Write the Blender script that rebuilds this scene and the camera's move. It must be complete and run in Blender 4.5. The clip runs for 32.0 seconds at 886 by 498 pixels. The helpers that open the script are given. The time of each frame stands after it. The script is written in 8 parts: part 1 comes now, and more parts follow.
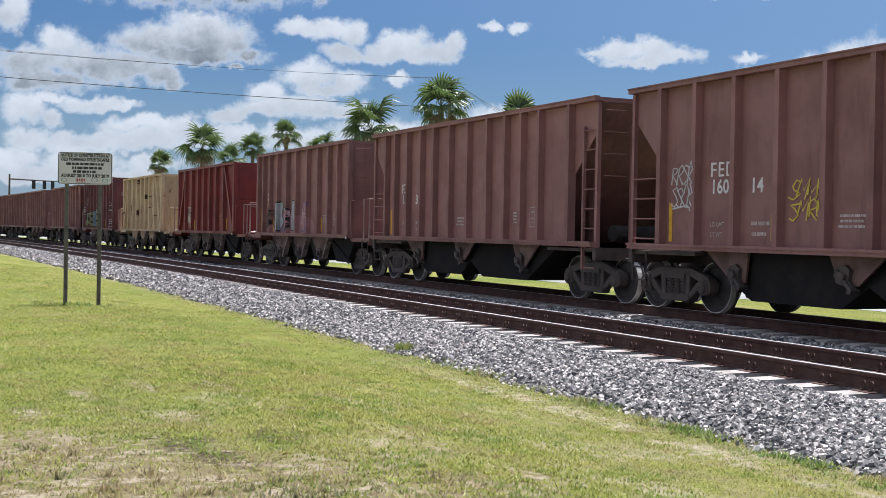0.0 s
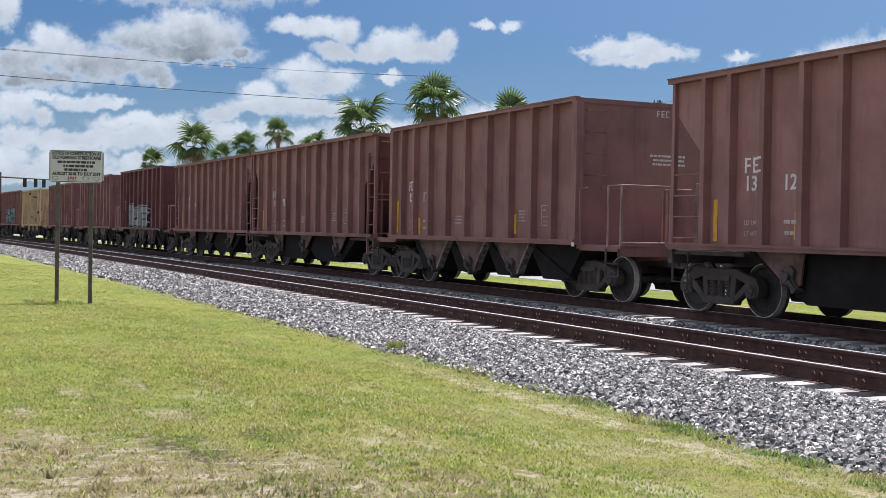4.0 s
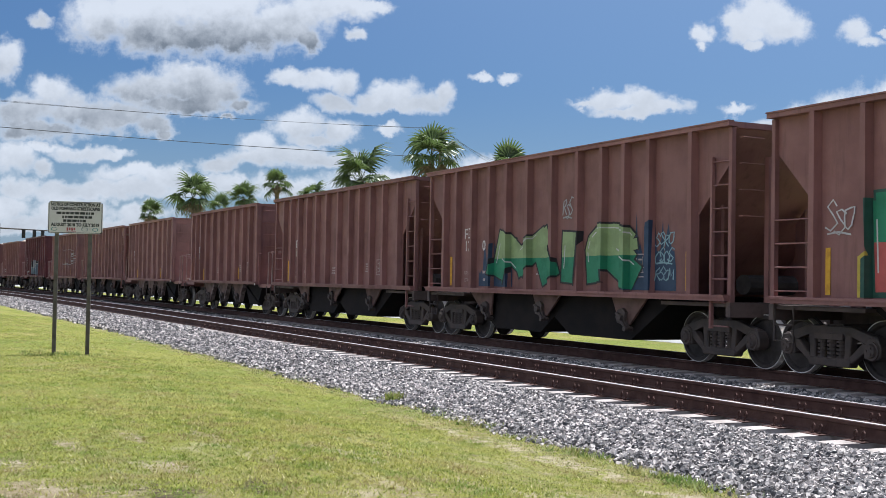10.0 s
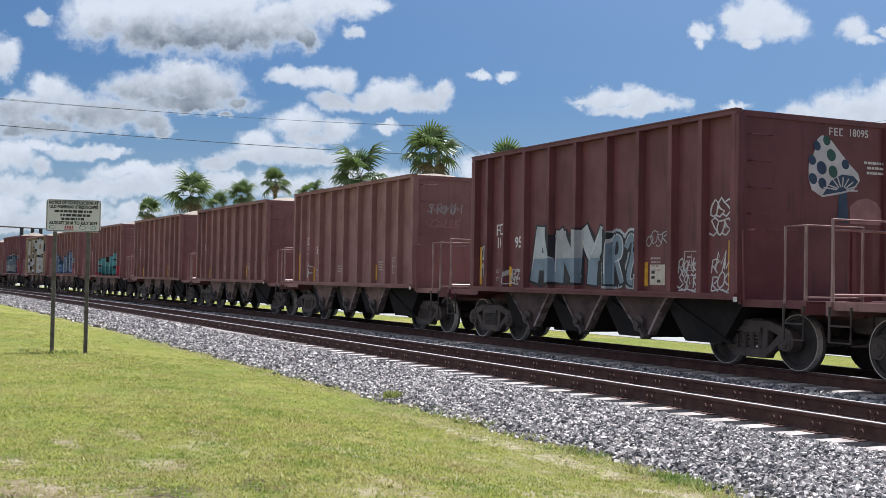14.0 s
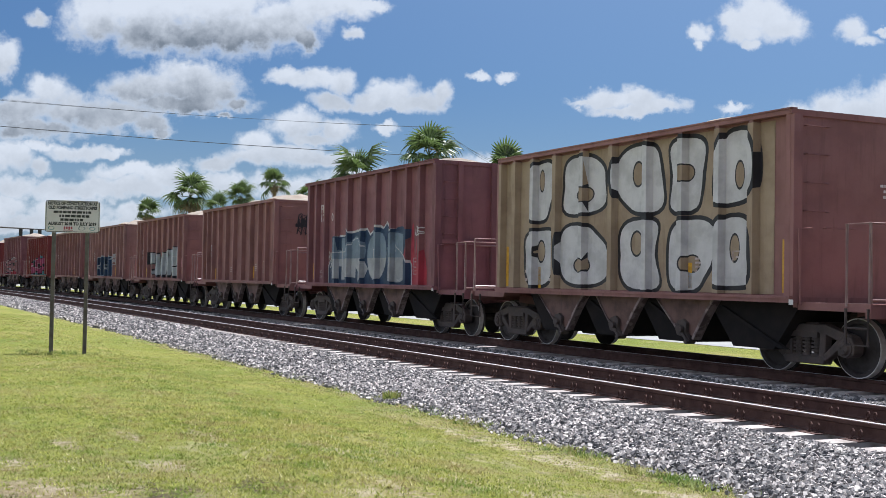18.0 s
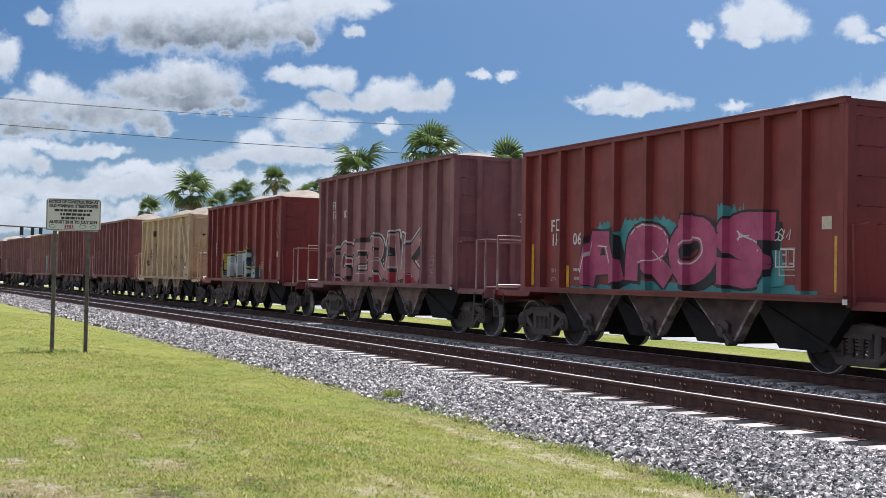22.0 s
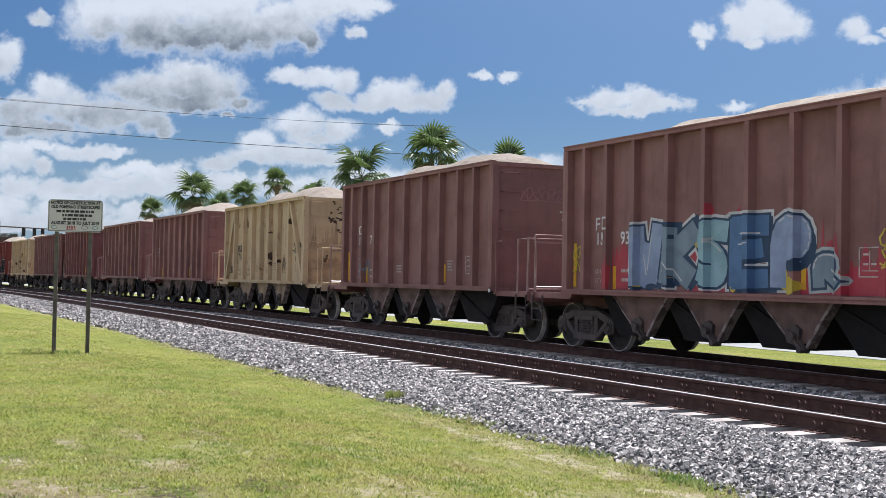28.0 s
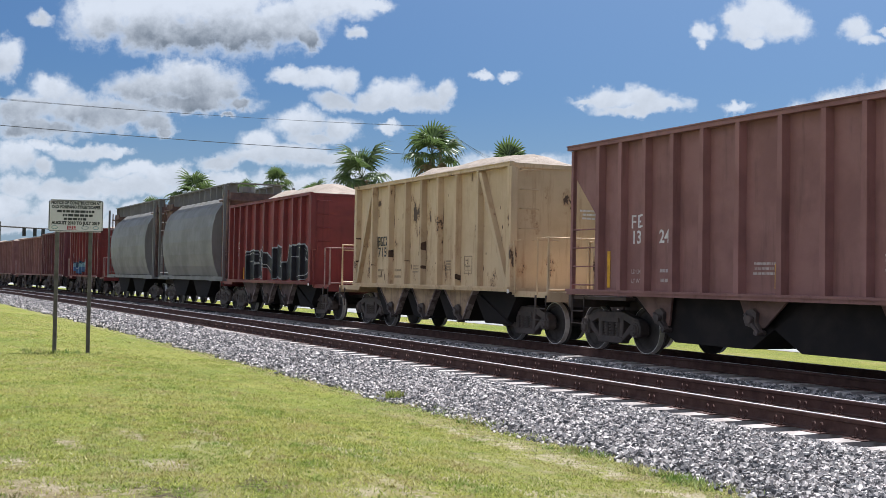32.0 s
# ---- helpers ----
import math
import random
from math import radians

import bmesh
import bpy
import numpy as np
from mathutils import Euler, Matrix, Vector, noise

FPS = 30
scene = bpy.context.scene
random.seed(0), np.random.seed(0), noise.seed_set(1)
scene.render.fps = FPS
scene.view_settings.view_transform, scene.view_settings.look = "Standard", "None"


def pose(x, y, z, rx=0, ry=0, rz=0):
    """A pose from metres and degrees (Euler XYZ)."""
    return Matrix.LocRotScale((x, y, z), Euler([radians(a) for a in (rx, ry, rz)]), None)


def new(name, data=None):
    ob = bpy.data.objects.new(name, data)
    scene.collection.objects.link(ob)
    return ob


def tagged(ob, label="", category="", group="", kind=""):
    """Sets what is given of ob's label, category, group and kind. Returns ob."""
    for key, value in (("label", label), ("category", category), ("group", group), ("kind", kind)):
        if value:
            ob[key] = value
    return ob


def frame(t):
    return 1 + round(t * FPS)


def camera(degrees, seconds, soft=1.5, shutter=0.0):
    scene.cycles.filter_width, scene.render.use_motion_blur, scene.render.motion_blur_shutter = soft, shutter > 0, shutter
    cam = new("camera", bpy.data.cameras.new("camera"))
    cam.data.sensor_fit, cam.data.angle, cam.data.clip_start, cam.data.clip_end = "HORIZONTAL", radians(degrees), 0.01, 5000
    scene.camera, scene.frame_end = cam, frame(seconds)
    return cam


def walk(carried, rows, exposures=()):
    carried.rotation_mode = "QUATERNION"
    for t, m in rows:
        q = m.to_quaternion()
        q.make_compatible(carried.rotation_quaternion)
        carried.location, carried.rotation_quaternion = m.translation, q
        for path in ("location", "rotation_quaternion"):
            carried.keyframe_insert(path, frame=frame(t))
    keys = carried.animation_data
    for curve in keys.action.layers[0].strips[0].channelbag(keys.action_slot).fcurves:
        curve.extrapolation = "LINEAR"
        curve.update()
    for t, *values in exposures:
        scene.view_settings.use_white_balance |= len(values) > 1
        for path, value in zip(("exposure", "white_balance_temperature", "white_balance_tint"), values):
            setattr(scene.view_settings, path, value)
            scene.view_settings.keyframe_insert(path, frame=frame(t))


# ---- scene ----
cam = camera(40.95, 32.0, 0.8)
EYE = 1.723          # metres over the grass beside the track
RAILHEAD = 0.35
LEAN = -0.0181


def aim(turn, tilt):
    """The camera's pose from its bearing and its tilt (radians)."""
    f = Vector((math.sin(turn) * math.cos(tilt), math.cos(turn) * math.cos(tilt), math.sin(tilt)))
    r = Vector((math.cos(turn), -math.sin(turn), 0))
    u = r.cross(f)
    r2 = r * math.cos(LEAN) - u * math.sin(LEAN)
    u2 = r * math.sin(LEAN) + u * math.cos(LEAN)
    m = Matrix((r2, u2, -f)).transposed().to_4x4()
    return Matrix.Translation((0, 0, EYE)) @ m


PATH = [
    (0.0, -1.14459, -0.01463), (0.5, -1.14313, -0.01244), (1.0, -1.14313, -0.00956), (1.5, -1.1424, -0.00804),
    (2.0, -1.14201, -0.00661), (2.5, -1.14094, -0.00875), (3.0, -1.14094, -0.01244), (3.5, -1.13911, -0.0139),
    (5.5, -1.13692, -0.02082), (6.0, -1.13585, -0.00842), (6.5, -1.13654, 0.01377), (7.0, -1.13654, 0.02182),
    (7.5, -1.13694, 0.02401), (8.0, -1.1373, 0.02472), (8.5, -1.1373, 0.02549), (9.0, -1.1373, 0.0262),
    (9.5, -1.13801, 0.0262), (10.0, -1.1373, 0.02696), (10.5, -1.13654, 0.02984), (11.0, -1.13654, 0.03201),
    (11.5, -1.13654, 0.02915), (12.0, -1.13654, 0.02803), (12.5, -1.13582, 0.02691), (13.0, -1.13582, 0.02694),
    (13.5, -1.13582, 0.02691), (14.0, -1.13582, 0.02549), (14.5, -1.13511, 0.02584), (16.5, -1.13511, 0.02729),
    (17.0, -1.13582, 0.02656), (17.5, -1.13511, 0.02656), (18.0, -1.13511, 0.0262), (18.5, -1.13511, 0.02549),
    (19.0, -1.13511, 0.0262), (19.5, -1.13582, 0.02477), (20.0, -1.13547, 0.02403), (20.5, -1.13582, 0.02401),
    (21.0, -1.13582, 0.02401), (21.5, -1.13582, 0.02401), (22.0, -1.13582, 0.02475), (22.5, -1.13654, 0.02401),
    (23.0, -1.13654, 0.02472), (23.5, -1.13654, 0.02477), (24.0, -1.13654, 0.02401), (24.5, -1.1362, 0.02406),
    (25.0, -1.13654, 0.02549), (25.5, -1.13656, 0.02477), (27.5, -1.1373, 0.02472), (28.0, -1.1373, 0.02549),
    (28.5, -1.1373, 0.0262), (29.0, -1.13766, 0.02549), (29.5, -1.13766, 0.02472), (30.0, -1.13766, 0.02472),
    (30.5, -1.13801, 0.02403), (31.0, -1.13801, 0.02472), (31.5, -1.1384, 0.02472), (32.0, -1.13766, 0.02549),
]
walk(cam, [(t, aim(a, b)) for t, a, b in PATH], [(0, 0.6, 5920, 10), (32, 0.6, 5920, 10)])

# ---- light ----
SUN = Vector((-0.40, 1.13, 3.25)).normalized()
sun = new("sun", bpy.data.lights.new("sun", "SUN"))
sun.data.energy, sun.data.angle, sun.data.color = 5.0, radians(0.55), (1.0, 0.96, 0.90)
sun.matrix_world = Matrix.Translation((0, 0, 60)) @ SUN.to_track_quat("Z", "Y").to_matrix().to_4x4()

world = bpy.data.worlds.new("sky")
scene.world = world
world.use_nodes = True


class Net:
    """Short calls for a node tree."""

    def __init__(self, tree):
        self.t = tree
        self.t.nodes.clear()

    def add(self, kind, **values):
        n = self.t.nodes.new(kind)
        for k, v in values.items():
            setattr(n, k, v)
        return n

    def link(self, a, b):
        self.t.links.new(a, b)

    def put(self, socket, value):
        if isinstance(value, bpy.types.NodeSocket):
            self.link(value, socket)
        elif value is not None:
            socket.default_value = value

    def math(self, op, a, b=None, c=None, clamp=False):
        n = self.add("ShaderNodeMath", operation=op, use_clamp=clamp)
        for i, v in enumerate((a, b, c)):
            self.put(n.inputs[i], v)
        return n.outputs[0]

    def vec(self, op, a, b=None, out=0):
        n = self.add("ShaderNodeVectorMath", operation=op)
        self.put(n.inputs[0], a)
        if b is not None:
            self.put(n.inputs[1], b)
        return n.outputs[out]

    def noise(self, vector, scale, detail=4, rough=0.55, out=0, distortion=0.0):
        n = self.add("ShaderNodeTexNoise")
        self.put(n.inputs["Vector"], vector)
        n.inputs["Scale"].default_value, n.inputs["Detail"].default_value = scale, detail
        n.inputs["Roughness"].default_value, n.inputs["Distortion"].default_value = rough, distortion
        return n.outputs[out]

    def ramp(self, fac, a, b, lo=0.0, hi=1.0):
        n = self.add("ShaderNodeMapRange", interpolation_type="SMOOTHSTEP")
        for i, v in enumerate((fac, a, b, lo, hi)):
            self.put(n.inputs[i], v)
        return n.outputs[0]

    def mix(self, fac, a, b, blend="MIX"):
        n = self.add("ShaderNodeMix", data_type="RGBA", blend_type=blend)
        self.put(n.inputs[0], fac)
        self.put(n.inputs[6], a)
        self.put(n.inputs[7], b)
        return n.outputs[2]


# cumulus: each cloud is a cluster of puffs (east and height in thousandths of the distance ahead, half width, half height)
CLOUDS = []


def cloud(base, top, grey, *puffs):
    """base and top: the heights between which it shades from grey to white; grey: how dark its underside is."""
    CLOUDS.append((base, top, grey, puffs))


cloud(155, 208, 1.0, (-290, 193, 30, 23), (-247, 201, 53, 30), (-192, 205, 58, 29), (-231, 177, 63, 17), (-173, 181, 53, 20), (-135, 189, 34, 22), (-116, 177, 12, 11), (-88, 203, 34, 12), (-59, 205, 15, 6), (-107, 201, 29, 15))
cloud(185, 200, 0.3, (-338, 193, 13, 7))
cloud(172, 188, 0.2, (-76, 181, 9, 7))
cloud(140, 176, 0.4, (-372, 158, 15, 16))
cloud(112, 160, 0.8, (-209, 146, 36, 12), (-231, 136, 53, 14), (-192, 134, 29, 19), (-260, 131, 29, 11), (-217, 122, 53, 10), (-169, 122, 12, 7), (-183, 112, 7, 2.5))
cloud(92, 146, 0.7, (-333, 131, 19, 15), (-355, 115, 29, 15), (-312, 117, 43, 14), (-278, 110, 43, 14), (-345, 98, 43, 10), (-245, 103, 17, 12), (-235, 95, 9, 5))
cloud(118, 156, 0.35, (-133, 146, 15, 8), (-102, 142, 22, 10), (-83, 138, 15, 9), (-92, 124, 19, 8), (-121, 143, 10, 7))
cloud(114, 146, 0.3, (-40, 131, 24, 12), (-59, 124, 17, 9), (-21, 125, 26, 9), (1, 128, 9, 10), (-50, 120, 29, 5))
cloud(88, 114, 0.3, (-121, 103, 26, 11), (-88, 100, 19, 10), (-107, 93, 29, 6))
cloud(66, 100, 0.35, (-157, 89, 17, 10), (-130, 80, 36, 11), (-97, 74, 29, 8), (-164, 77, 29, 9), (-188, 72, 19, 7))
cloud(95, 108, 0.1, (-45, 101, 11, 5))
cloud(72, 88, 0.2, (-338, 84, 19, 5), (-304, 79, 29, 7), (-278, 78, 14, 4))
cloud(62, 92, 0.3, (-361, 77, 22, 14), (-338, 67, 12, 8))
cloud(46, 72, 0.25, (-264, 61, 34, 8), (-231, 58, 43, 10), (-207, 55, 29, 10), (-183, 53, 19, 10), (-288, 46, 34, 11), (-326, 46, 29, 11), (-359, 48, 24, 12), (-254, 48, 38, 8))
cloud(10, 50, 0.3, (-373, 34, 29, 12), (-316, 31, 38, 10), (-254, 29, 29, 7), (-354, 20, 43, 8), (-278, 20, 38, 7))
cloud(138, 150, 0.0, (30, 142, 10, 4))
cloud(138, 152, 0.0, (55, 145, 10, 5))
cloud(110, 138, 0.2, (165, 124, 22, 11), (148, 124, 34, 8), (122, 124, 17, 4), (184, 119, 22, 7), (160, 115, 34, 5))
cloud(110, 122, 0.0, (247, 116, 13, 4))
cloud(160, 188, 0.1, (219, 179, 9, 10), (218, 170, 5, 5))
cloud(165, 208, 0.15, (267, 196, 29, 19), (255, 181, 19, 12), (289, 189, 22, 14), (246, 193, 14, 11), (260, 170, 10, 5))
cloud(168, 198, 0.1, (346, 184, 14, 12), (356, 174, 12, 6), (372, 182, 6, 3))
cloud(95, 140, 0.2, (341, 115, 29, 15), (303, 108, 22, 13), (279, 101, 19, 8), (370, 117, 29, 19), (390, 120, 29, 24), (317, 100, 43, 10))
cloud(40, 70, 0.2, (-135, 53, 38, 10), (-64, 53, 48, 12), (55, 67, 58, 12), (150, 67, 48, 12))
n = Net(world.node_tree)
sky = n.add("ShaderNodeTexSky", sky_type="NISHITA", sun_disc=False, sun_elevation=SUN.z and math.asin(SUN.z),
            sun_rotation=math.atan2(SUN.x, SUN.y), air_density=1.0, dust_density=1.2, ozone_density=2.2, altitude=0)
way = n.add("ShaderNodeTexCoord").outputs["Generated"]
MID = aim(-1.13654, 0.02803).to_3x3()
ahead = n.vec("DOT_PRODUCT", way, tuple(-MID.col[2]), 1)
east = n.vec("DOT_PRODUCT", way, tuple(MID.col[0]), 1)
high = n.vec("DOT_PRODUCT", way, tuple(MID.col[1]), 1)
front = n.math("MAXIMUM", ahead, 0.05)
flat = n.add("ShaderNodeCombineXYZ")
n.link(n.math("DIVIDE", east, front), flat.inputs[0])
n.link(n.math("DIVIDE", high, front), flat.inputs[1])


def stirred(scale, amount, detail, start):
    """Places pushed about by a billowing noise."""
    v = n.vec("SUBTRACT", n.noise(flat.outputs[0], scale, detail, 0.62, 1), (0.5, 0.5, 0.5))
    k = n.add("ShaderNodeVectorMath", operation="SCALE")
    n.link(v, k.inputs[0])
    k.inputs[3].default_value = amount
    return n.vec("ADD", start, k.outputs[0])


at = stirred(85, 0.010, 5, stirred(26, 0.028, 6, flat.outputs[0]))
height = n.add("ShaderNodeSeparateXYZ")
n.link(stirred(75, 0.022, 5, stirred(30, 0.040, 6, flat.outputs[0])), height.inputs[0])
cover, lift, total = None, None, None
for base, top, grey, puffs in CLOUDS:
    near = None
    for a, b, w, h in puffs:
        m = n.add("ShaderNodeVectorMath", operation="MULTIPLY_ADD")
        n.link(at, m.inputs[0])
        m.inputs[1].default_value, m.inputs[2].default_value = (1000 / w, 1000 / h, 0), (-a / w, -b / h, 0)
        d = n.vec("LENGTH", m.outputs[0], None, 1)
        near = d if near is None else n.math("SMOOTH_MIN", near, d, 0.25)
    inside = n.math("SUBTRACT", 1.0, near)
    cover = inside if cover is None else n.math("MAXIMUM", cover, inside)
    k = n.math("MAXIMUM", n.math("ADD", inside, 0.35), 0.0)
    shade = n.ramp(height.outputs[1], (base + 0.10 * (top - base)) / 1000, (base + 0.95 * (top - base)) / 1000, grey, 0.0)
    lift = n.math("MULTIPLY", shade, k) if lift is None else n.math("MULTIPLY_ADD", shade, k, lift)
    total = k if total is None else n.math("ADD", total, k)
fine = n.noise(flat.outputs[0], 56, 8, 0.60)
field = n.math("ADD", cover, n.math("MULTIPLY", n.math("SUBTRACT", fine, 0.5), 1.4))
seen = n.ramp(field, -0.30, 0.50)
# outside the view, added cloud cover helps light the train's near side
wide = n.noise(n.vec("MULTIPLY", way, (1, 1, 2.2)), 3.2, 8, 0.6)
other = n.ramp(wide, 0.42, 0.60)
inview = n.ramp(ahead, 0.72, 0.82)
alpha = n.math("ADD", n.math("MULTIPLY", inview, seen), n.math("MULTIPLY", n.math("SUBTRACT", 1.0, inview), other))
dull = n.math("DIVIDE", lift, n.math("MAXIMUM", total, 0.02))
thick = n.ramp(field, 0.0, 0.55)
swirl = n.math("SUBTRACT", n.noise(flat.outputs[0], 40, 7, 0.62), 0.5)
gloom = n.math("MULTIPLY_ADD", n.math("MULTIPLY_ADD", dull, 1.2, 0.25), swirl, dull)
under = n.math("MULTIPLY", gloom, thick, None, True)
CLOUD_LIGHT, CLOUD_SHADE, CLOUD_FILL = (7.2, 7.4, 7.7, 1), (2.0, 2.25, 2.55, 1), (12.6, 12.6, 12.8, 1)
sepw = n.add("ShaderNodeSeparateXYZ")
n.link(way, sepw.inputs[0])
# unseen clouds: brightened opposite the sun to light car sides, dimmed abreast of it
unseen_puff = n.mix(n.ramp(sepw.outputs[1], -0.60, -0.12), CLOUD_FILL, (2.7, 2.85, 3.1, 1))
puff = n.mix(inview, unseen_puff, n.mix(under, CLOUD_LIGHT, CLOUD_SHADE))
haze = n.math("MULTIPLY", n.ramp(sepw.outputs[2], 0.17, -0.02), 0.5)
deep = n.mix(1.0, sky.outputs[0], (0.435, 0.585, 0.760, 1), "MULTIPLY")
# the air brightens towards the sun
glare = n.math("MULTIPLY", n.ramp(n.vec("DOT_PRODUCT", way, tuple(SUN), 1), 0.28, 0.65), 0.36)
air = n.mix(glare, n.mix(haze, deep, (4.3, 5.3, 6.4, 1)), (4.6, 6.0, 7.8, 1))
out = n.mix(n.math("MULTIPLY", alpha, 0.96), air, puff)
bg = n.add("ShaderNodeBackground")
n.link(out, bg.inputs[0])
bg.inputs[1].default_value = 0.070
n.link(bg.outputs[0], n.add("ShaderNodeOutputWorld").inputs[0])


# ---- materials ----
def surface(name, base, other=None, scale=2.0, rough=0.7, metal=0.0, grain=60.0, bump=0.15, depth=0.01, streak=0.0,
            streak_colour=(0.05, 0.03, 0.025), vary=0.12, stretch=(1, 1, 1), amount=1.0, contrast=(0.38, 0.66), coat=0.0, chips=0.0):
    """A painted, cast or earthen surface: two colours in large patches, a fine grain, runs of dirt down its face, and relief."""
    m = bpy.data.materials.new(name)
    m.use_nodes = True
    t = Net(m.node_tree)
    shader = t.add("ShaderNodeBsdfPrincipled")
    t.link(shader.outputs[0], t.add("ShaderNodeOutputMaterial").inputs[0])
    place = t.add("ShaderNodeTexCoord").outputs["Object"]
    info = t.add("ShaderNodeObjectInfo")
    seed = t.add("ShaderNodeCombineXYZ")
    t.link(t.math("MULTIPLY", info.outputs["Random"], 37.0), seed.inputs[0])
    t.link(t.math("MULTIPLY", info.outputs["Random"], 11.0), seed.inputs[2])
    where = t.vec("ADD", t.vec("MULTIPLY", place, stretch), seed.outputs[0])
    base4 = (*base, 1)
    other4 = (*(other or [c * 0.72 for c in base]), 1)
    patch = t.ramp(t.noise(where, scale, 6, 0.6), *contrast)
    colour = t.mix(t.math("MULTIPLY", patch, amount), base4, other4)
    fine = t.noise(where, grain, 3, 0.6)
    colour = t.mix(t.math("MULTIPLY", fine, 0.35), colour, tuple(c * 0.6 for c in base) + (1,))
    if streak:
        runs = t.noise(t.vec("MULTIPLY", where, (2.6, 2.6, 0.24)), 2.4, 6, 0.68)
        colour = t.mix(t.math("MULTIPLY", t.ramp(runs, 0.50, 0.72), streak), colour, (*streak_colour, 1))
    if chips:
        flake = t.noise(t.vec("MULTIPLY", where, (1, 1, 0.55)), 2.3, 9, 0.72)
        zone = t.noise(where, 0.55, 3, 0.5)
        flake = t.math("ADD", flake, t.math("MULTIPLY", t.math("SUBTRACT", zone, 0.5), 0.45))
        colour = t.mix(t.math("MULTIPLY", t.ramp(flake, 0.57, 0.67), 0.55), colour, (0.30, 0.155, 0.075, 1))
        colour = t.mix(t.ramp(flake, 0.655, 0.675), colour, (0.065, 0.038, 0.027, 1))
    tint = t.math("ADD", 1 - vary, t.math("MULTIPLY", info.outputs["Random"], 2 * vary))
    mul = t.add("ShaderNodeVectorMath", operation="SCALE")
    t.link(colour, mul.inputs[0])
    t.link(tint, mul.inputs[3])
    t.link(mul.outputs[0], shader.inputs["Base Color"])
    t.link(t.math("ADD", rough - 0.08, t.math("MULTIPLY", patch, 0.16)), shader.inputs["Roughness"])
    shader.inputs["Metallic"].default_value = metal
    if coat:
        shader.inputs["Specular IOR Level"].default_value = coat
    if bump:
        b = t.add("ShaderNodeBump")
        b.inputs["Strength"].default_value, b.inputs["Distance"].default_value = bump, depth
        t.link(t.math("ADD", fine, t.math("MULTIPLY", t.noise(where, scale * 3, 4), 1.5)), b.inputs["Height"])
        t.link(b.outputs[0], shader.inputs["Normal"])
    return m


RUST = (0.050, 0.024, 0.018)
PAINT = {
    "brown": surface("oxide brown paint", (0.288, 0.138, 0.126), (0.222, 0.104, 0.096), 0.9, 0.62, streak=0.30, streak_colour=RUST, bump=0.10, coat=0.42),
    "dusty": surface("dusty brown paint", (0.325, 0.175, 0.158), (0.255, 0.135, 0.122), 0.9, 0.7, streak=0.4, streak_colour=RUST, bump=0.10, coat=0.42),
    "dark": surface("dark maroon paint", (0.180, 0.058, 0.062), (0.132, 0.045, 0.049), 0.9, 0.55, streak=0.45, streak_colour=(0.03, 0.016, 0.015), bump=0.10, coat=0.42),
    "red": surface("red paint", (0.215, 0.038, 0.036), (0.160, 0.033, 0.031), 0.8, 0.5, streak=0.4, streak_colour=(0.05, 0.018, 0.016), bump=0.10, coat=0.42),
    "maroon": surface("maroon paint", (0.255, 0.098, 0.094), (0.192, 0.074, 0.072), 0.9, 0.58, streak=0.4, streak_colour=(0.04, 0.02, 0.018), bump=0.10, coat=0.42),
    "plum": surface("faded plum paint", (0.250, 0.104, 0.112), (0.188, 0.077, 0.086), 0.9, 0.6, streak=0.45, streak_colour=(0.04, 0.022, 0.02), bump=0.10, coat=0.42),
    "tan": surface("weathered tan paint", (0.585, 0.435, 0.278), (0.49, 0.355, 0.222), 0.8, 0.62, streak=0.45, streak_colour=(0.27, 0.14, 0.07), bump=0.10, coat=0.42, chips=1.0),
    "grey": surface("grey paint", (0.205, 0.195, 0.19), (0.16, 0.152, 0.148), 0.8, 0.6, streak=0.4, streak_colour=(0.12, 0.11, 0.10), bump=0.08),
}
OUTLET = surface("soiled outlet plate", (0.175, 0.096, 0.080), (0.085, 0.052, 0.046), 2.2, 0.75, bump=0.2, streak=0.35, streak_colour=(0.03, 0.024, 0.022))
TAN_PLATE = surface("soiled tan outlet plate", (0.42, 0.29, 0.18), (0.19, 0.125, 0.085), 1.6, 0.75, bump=0.2, streak=0.6, streak_colour=(0.07, 0.05, 0.04))
DARK_PLATE = surface("sooty outlet plate", (0.085, 0.046, 0.042), (0.045, 0.028, 0.026), 2.2, 0.75, bump=0.2)
# scuffed edge, made pale so the highlight on lit plate edges is in its colour
FLANGE = surface("scuffed and highlighted plate edge", (0.30, 0.235, 0.22), (0.13, 0.09, 0.082), 5.0, 0.7, bump=0.2, contrast=(0.45, 0.55))
HANDRAIL = surface("worn handrail paint", (0.30, 0.185, 0.17), (0.20, 0.11, 0.10), 3.0, 0.36, bump=0.05, coat=0.8)
END_DUST = surface("dusty tan end", (0.42, 0.30, 0.19), (0.33, 0.225, 0.14), 3.0, 0.75, bump=0.1, streak=0.5, streak_colour=(0.16, 0.10, 0.065))
WHEEL = surface("dark wheel disc", (0.042, 0.034, 0.032), (0.026, 0.021, 0.020), 4, 0.8, bump=0.2)
GRIME = surface("running gear grime", (0.060, 0.045, 0.041), (0.110, 0.082, 0.072), 3, 0.72, bump=0.3, streak=0.3, streak_colour=(0.02, 0.017, 0.016))
# charcoal hoppers, base colour lowered further to deepen the shade under the cars
HOPPER_SHADE = surface("black hopper underside", (0.017, 0.015, 0.016), (0.032, 0.027, 0.026), 2, 0.9, bump=0.2, coat=0.15)
STEEL = surface("worn wheel steel", (0.62, 0.59, 0.57), (0.45, 0.41, 0.38), 6, 0.5, 0.35, bump=0.1)
RAIL_TOP = surface("polished rail head", (0.74, 0.71, 0.70), (0.62, 0.58, 0.57), 3, 0.48, 0.45, bump=0.03)
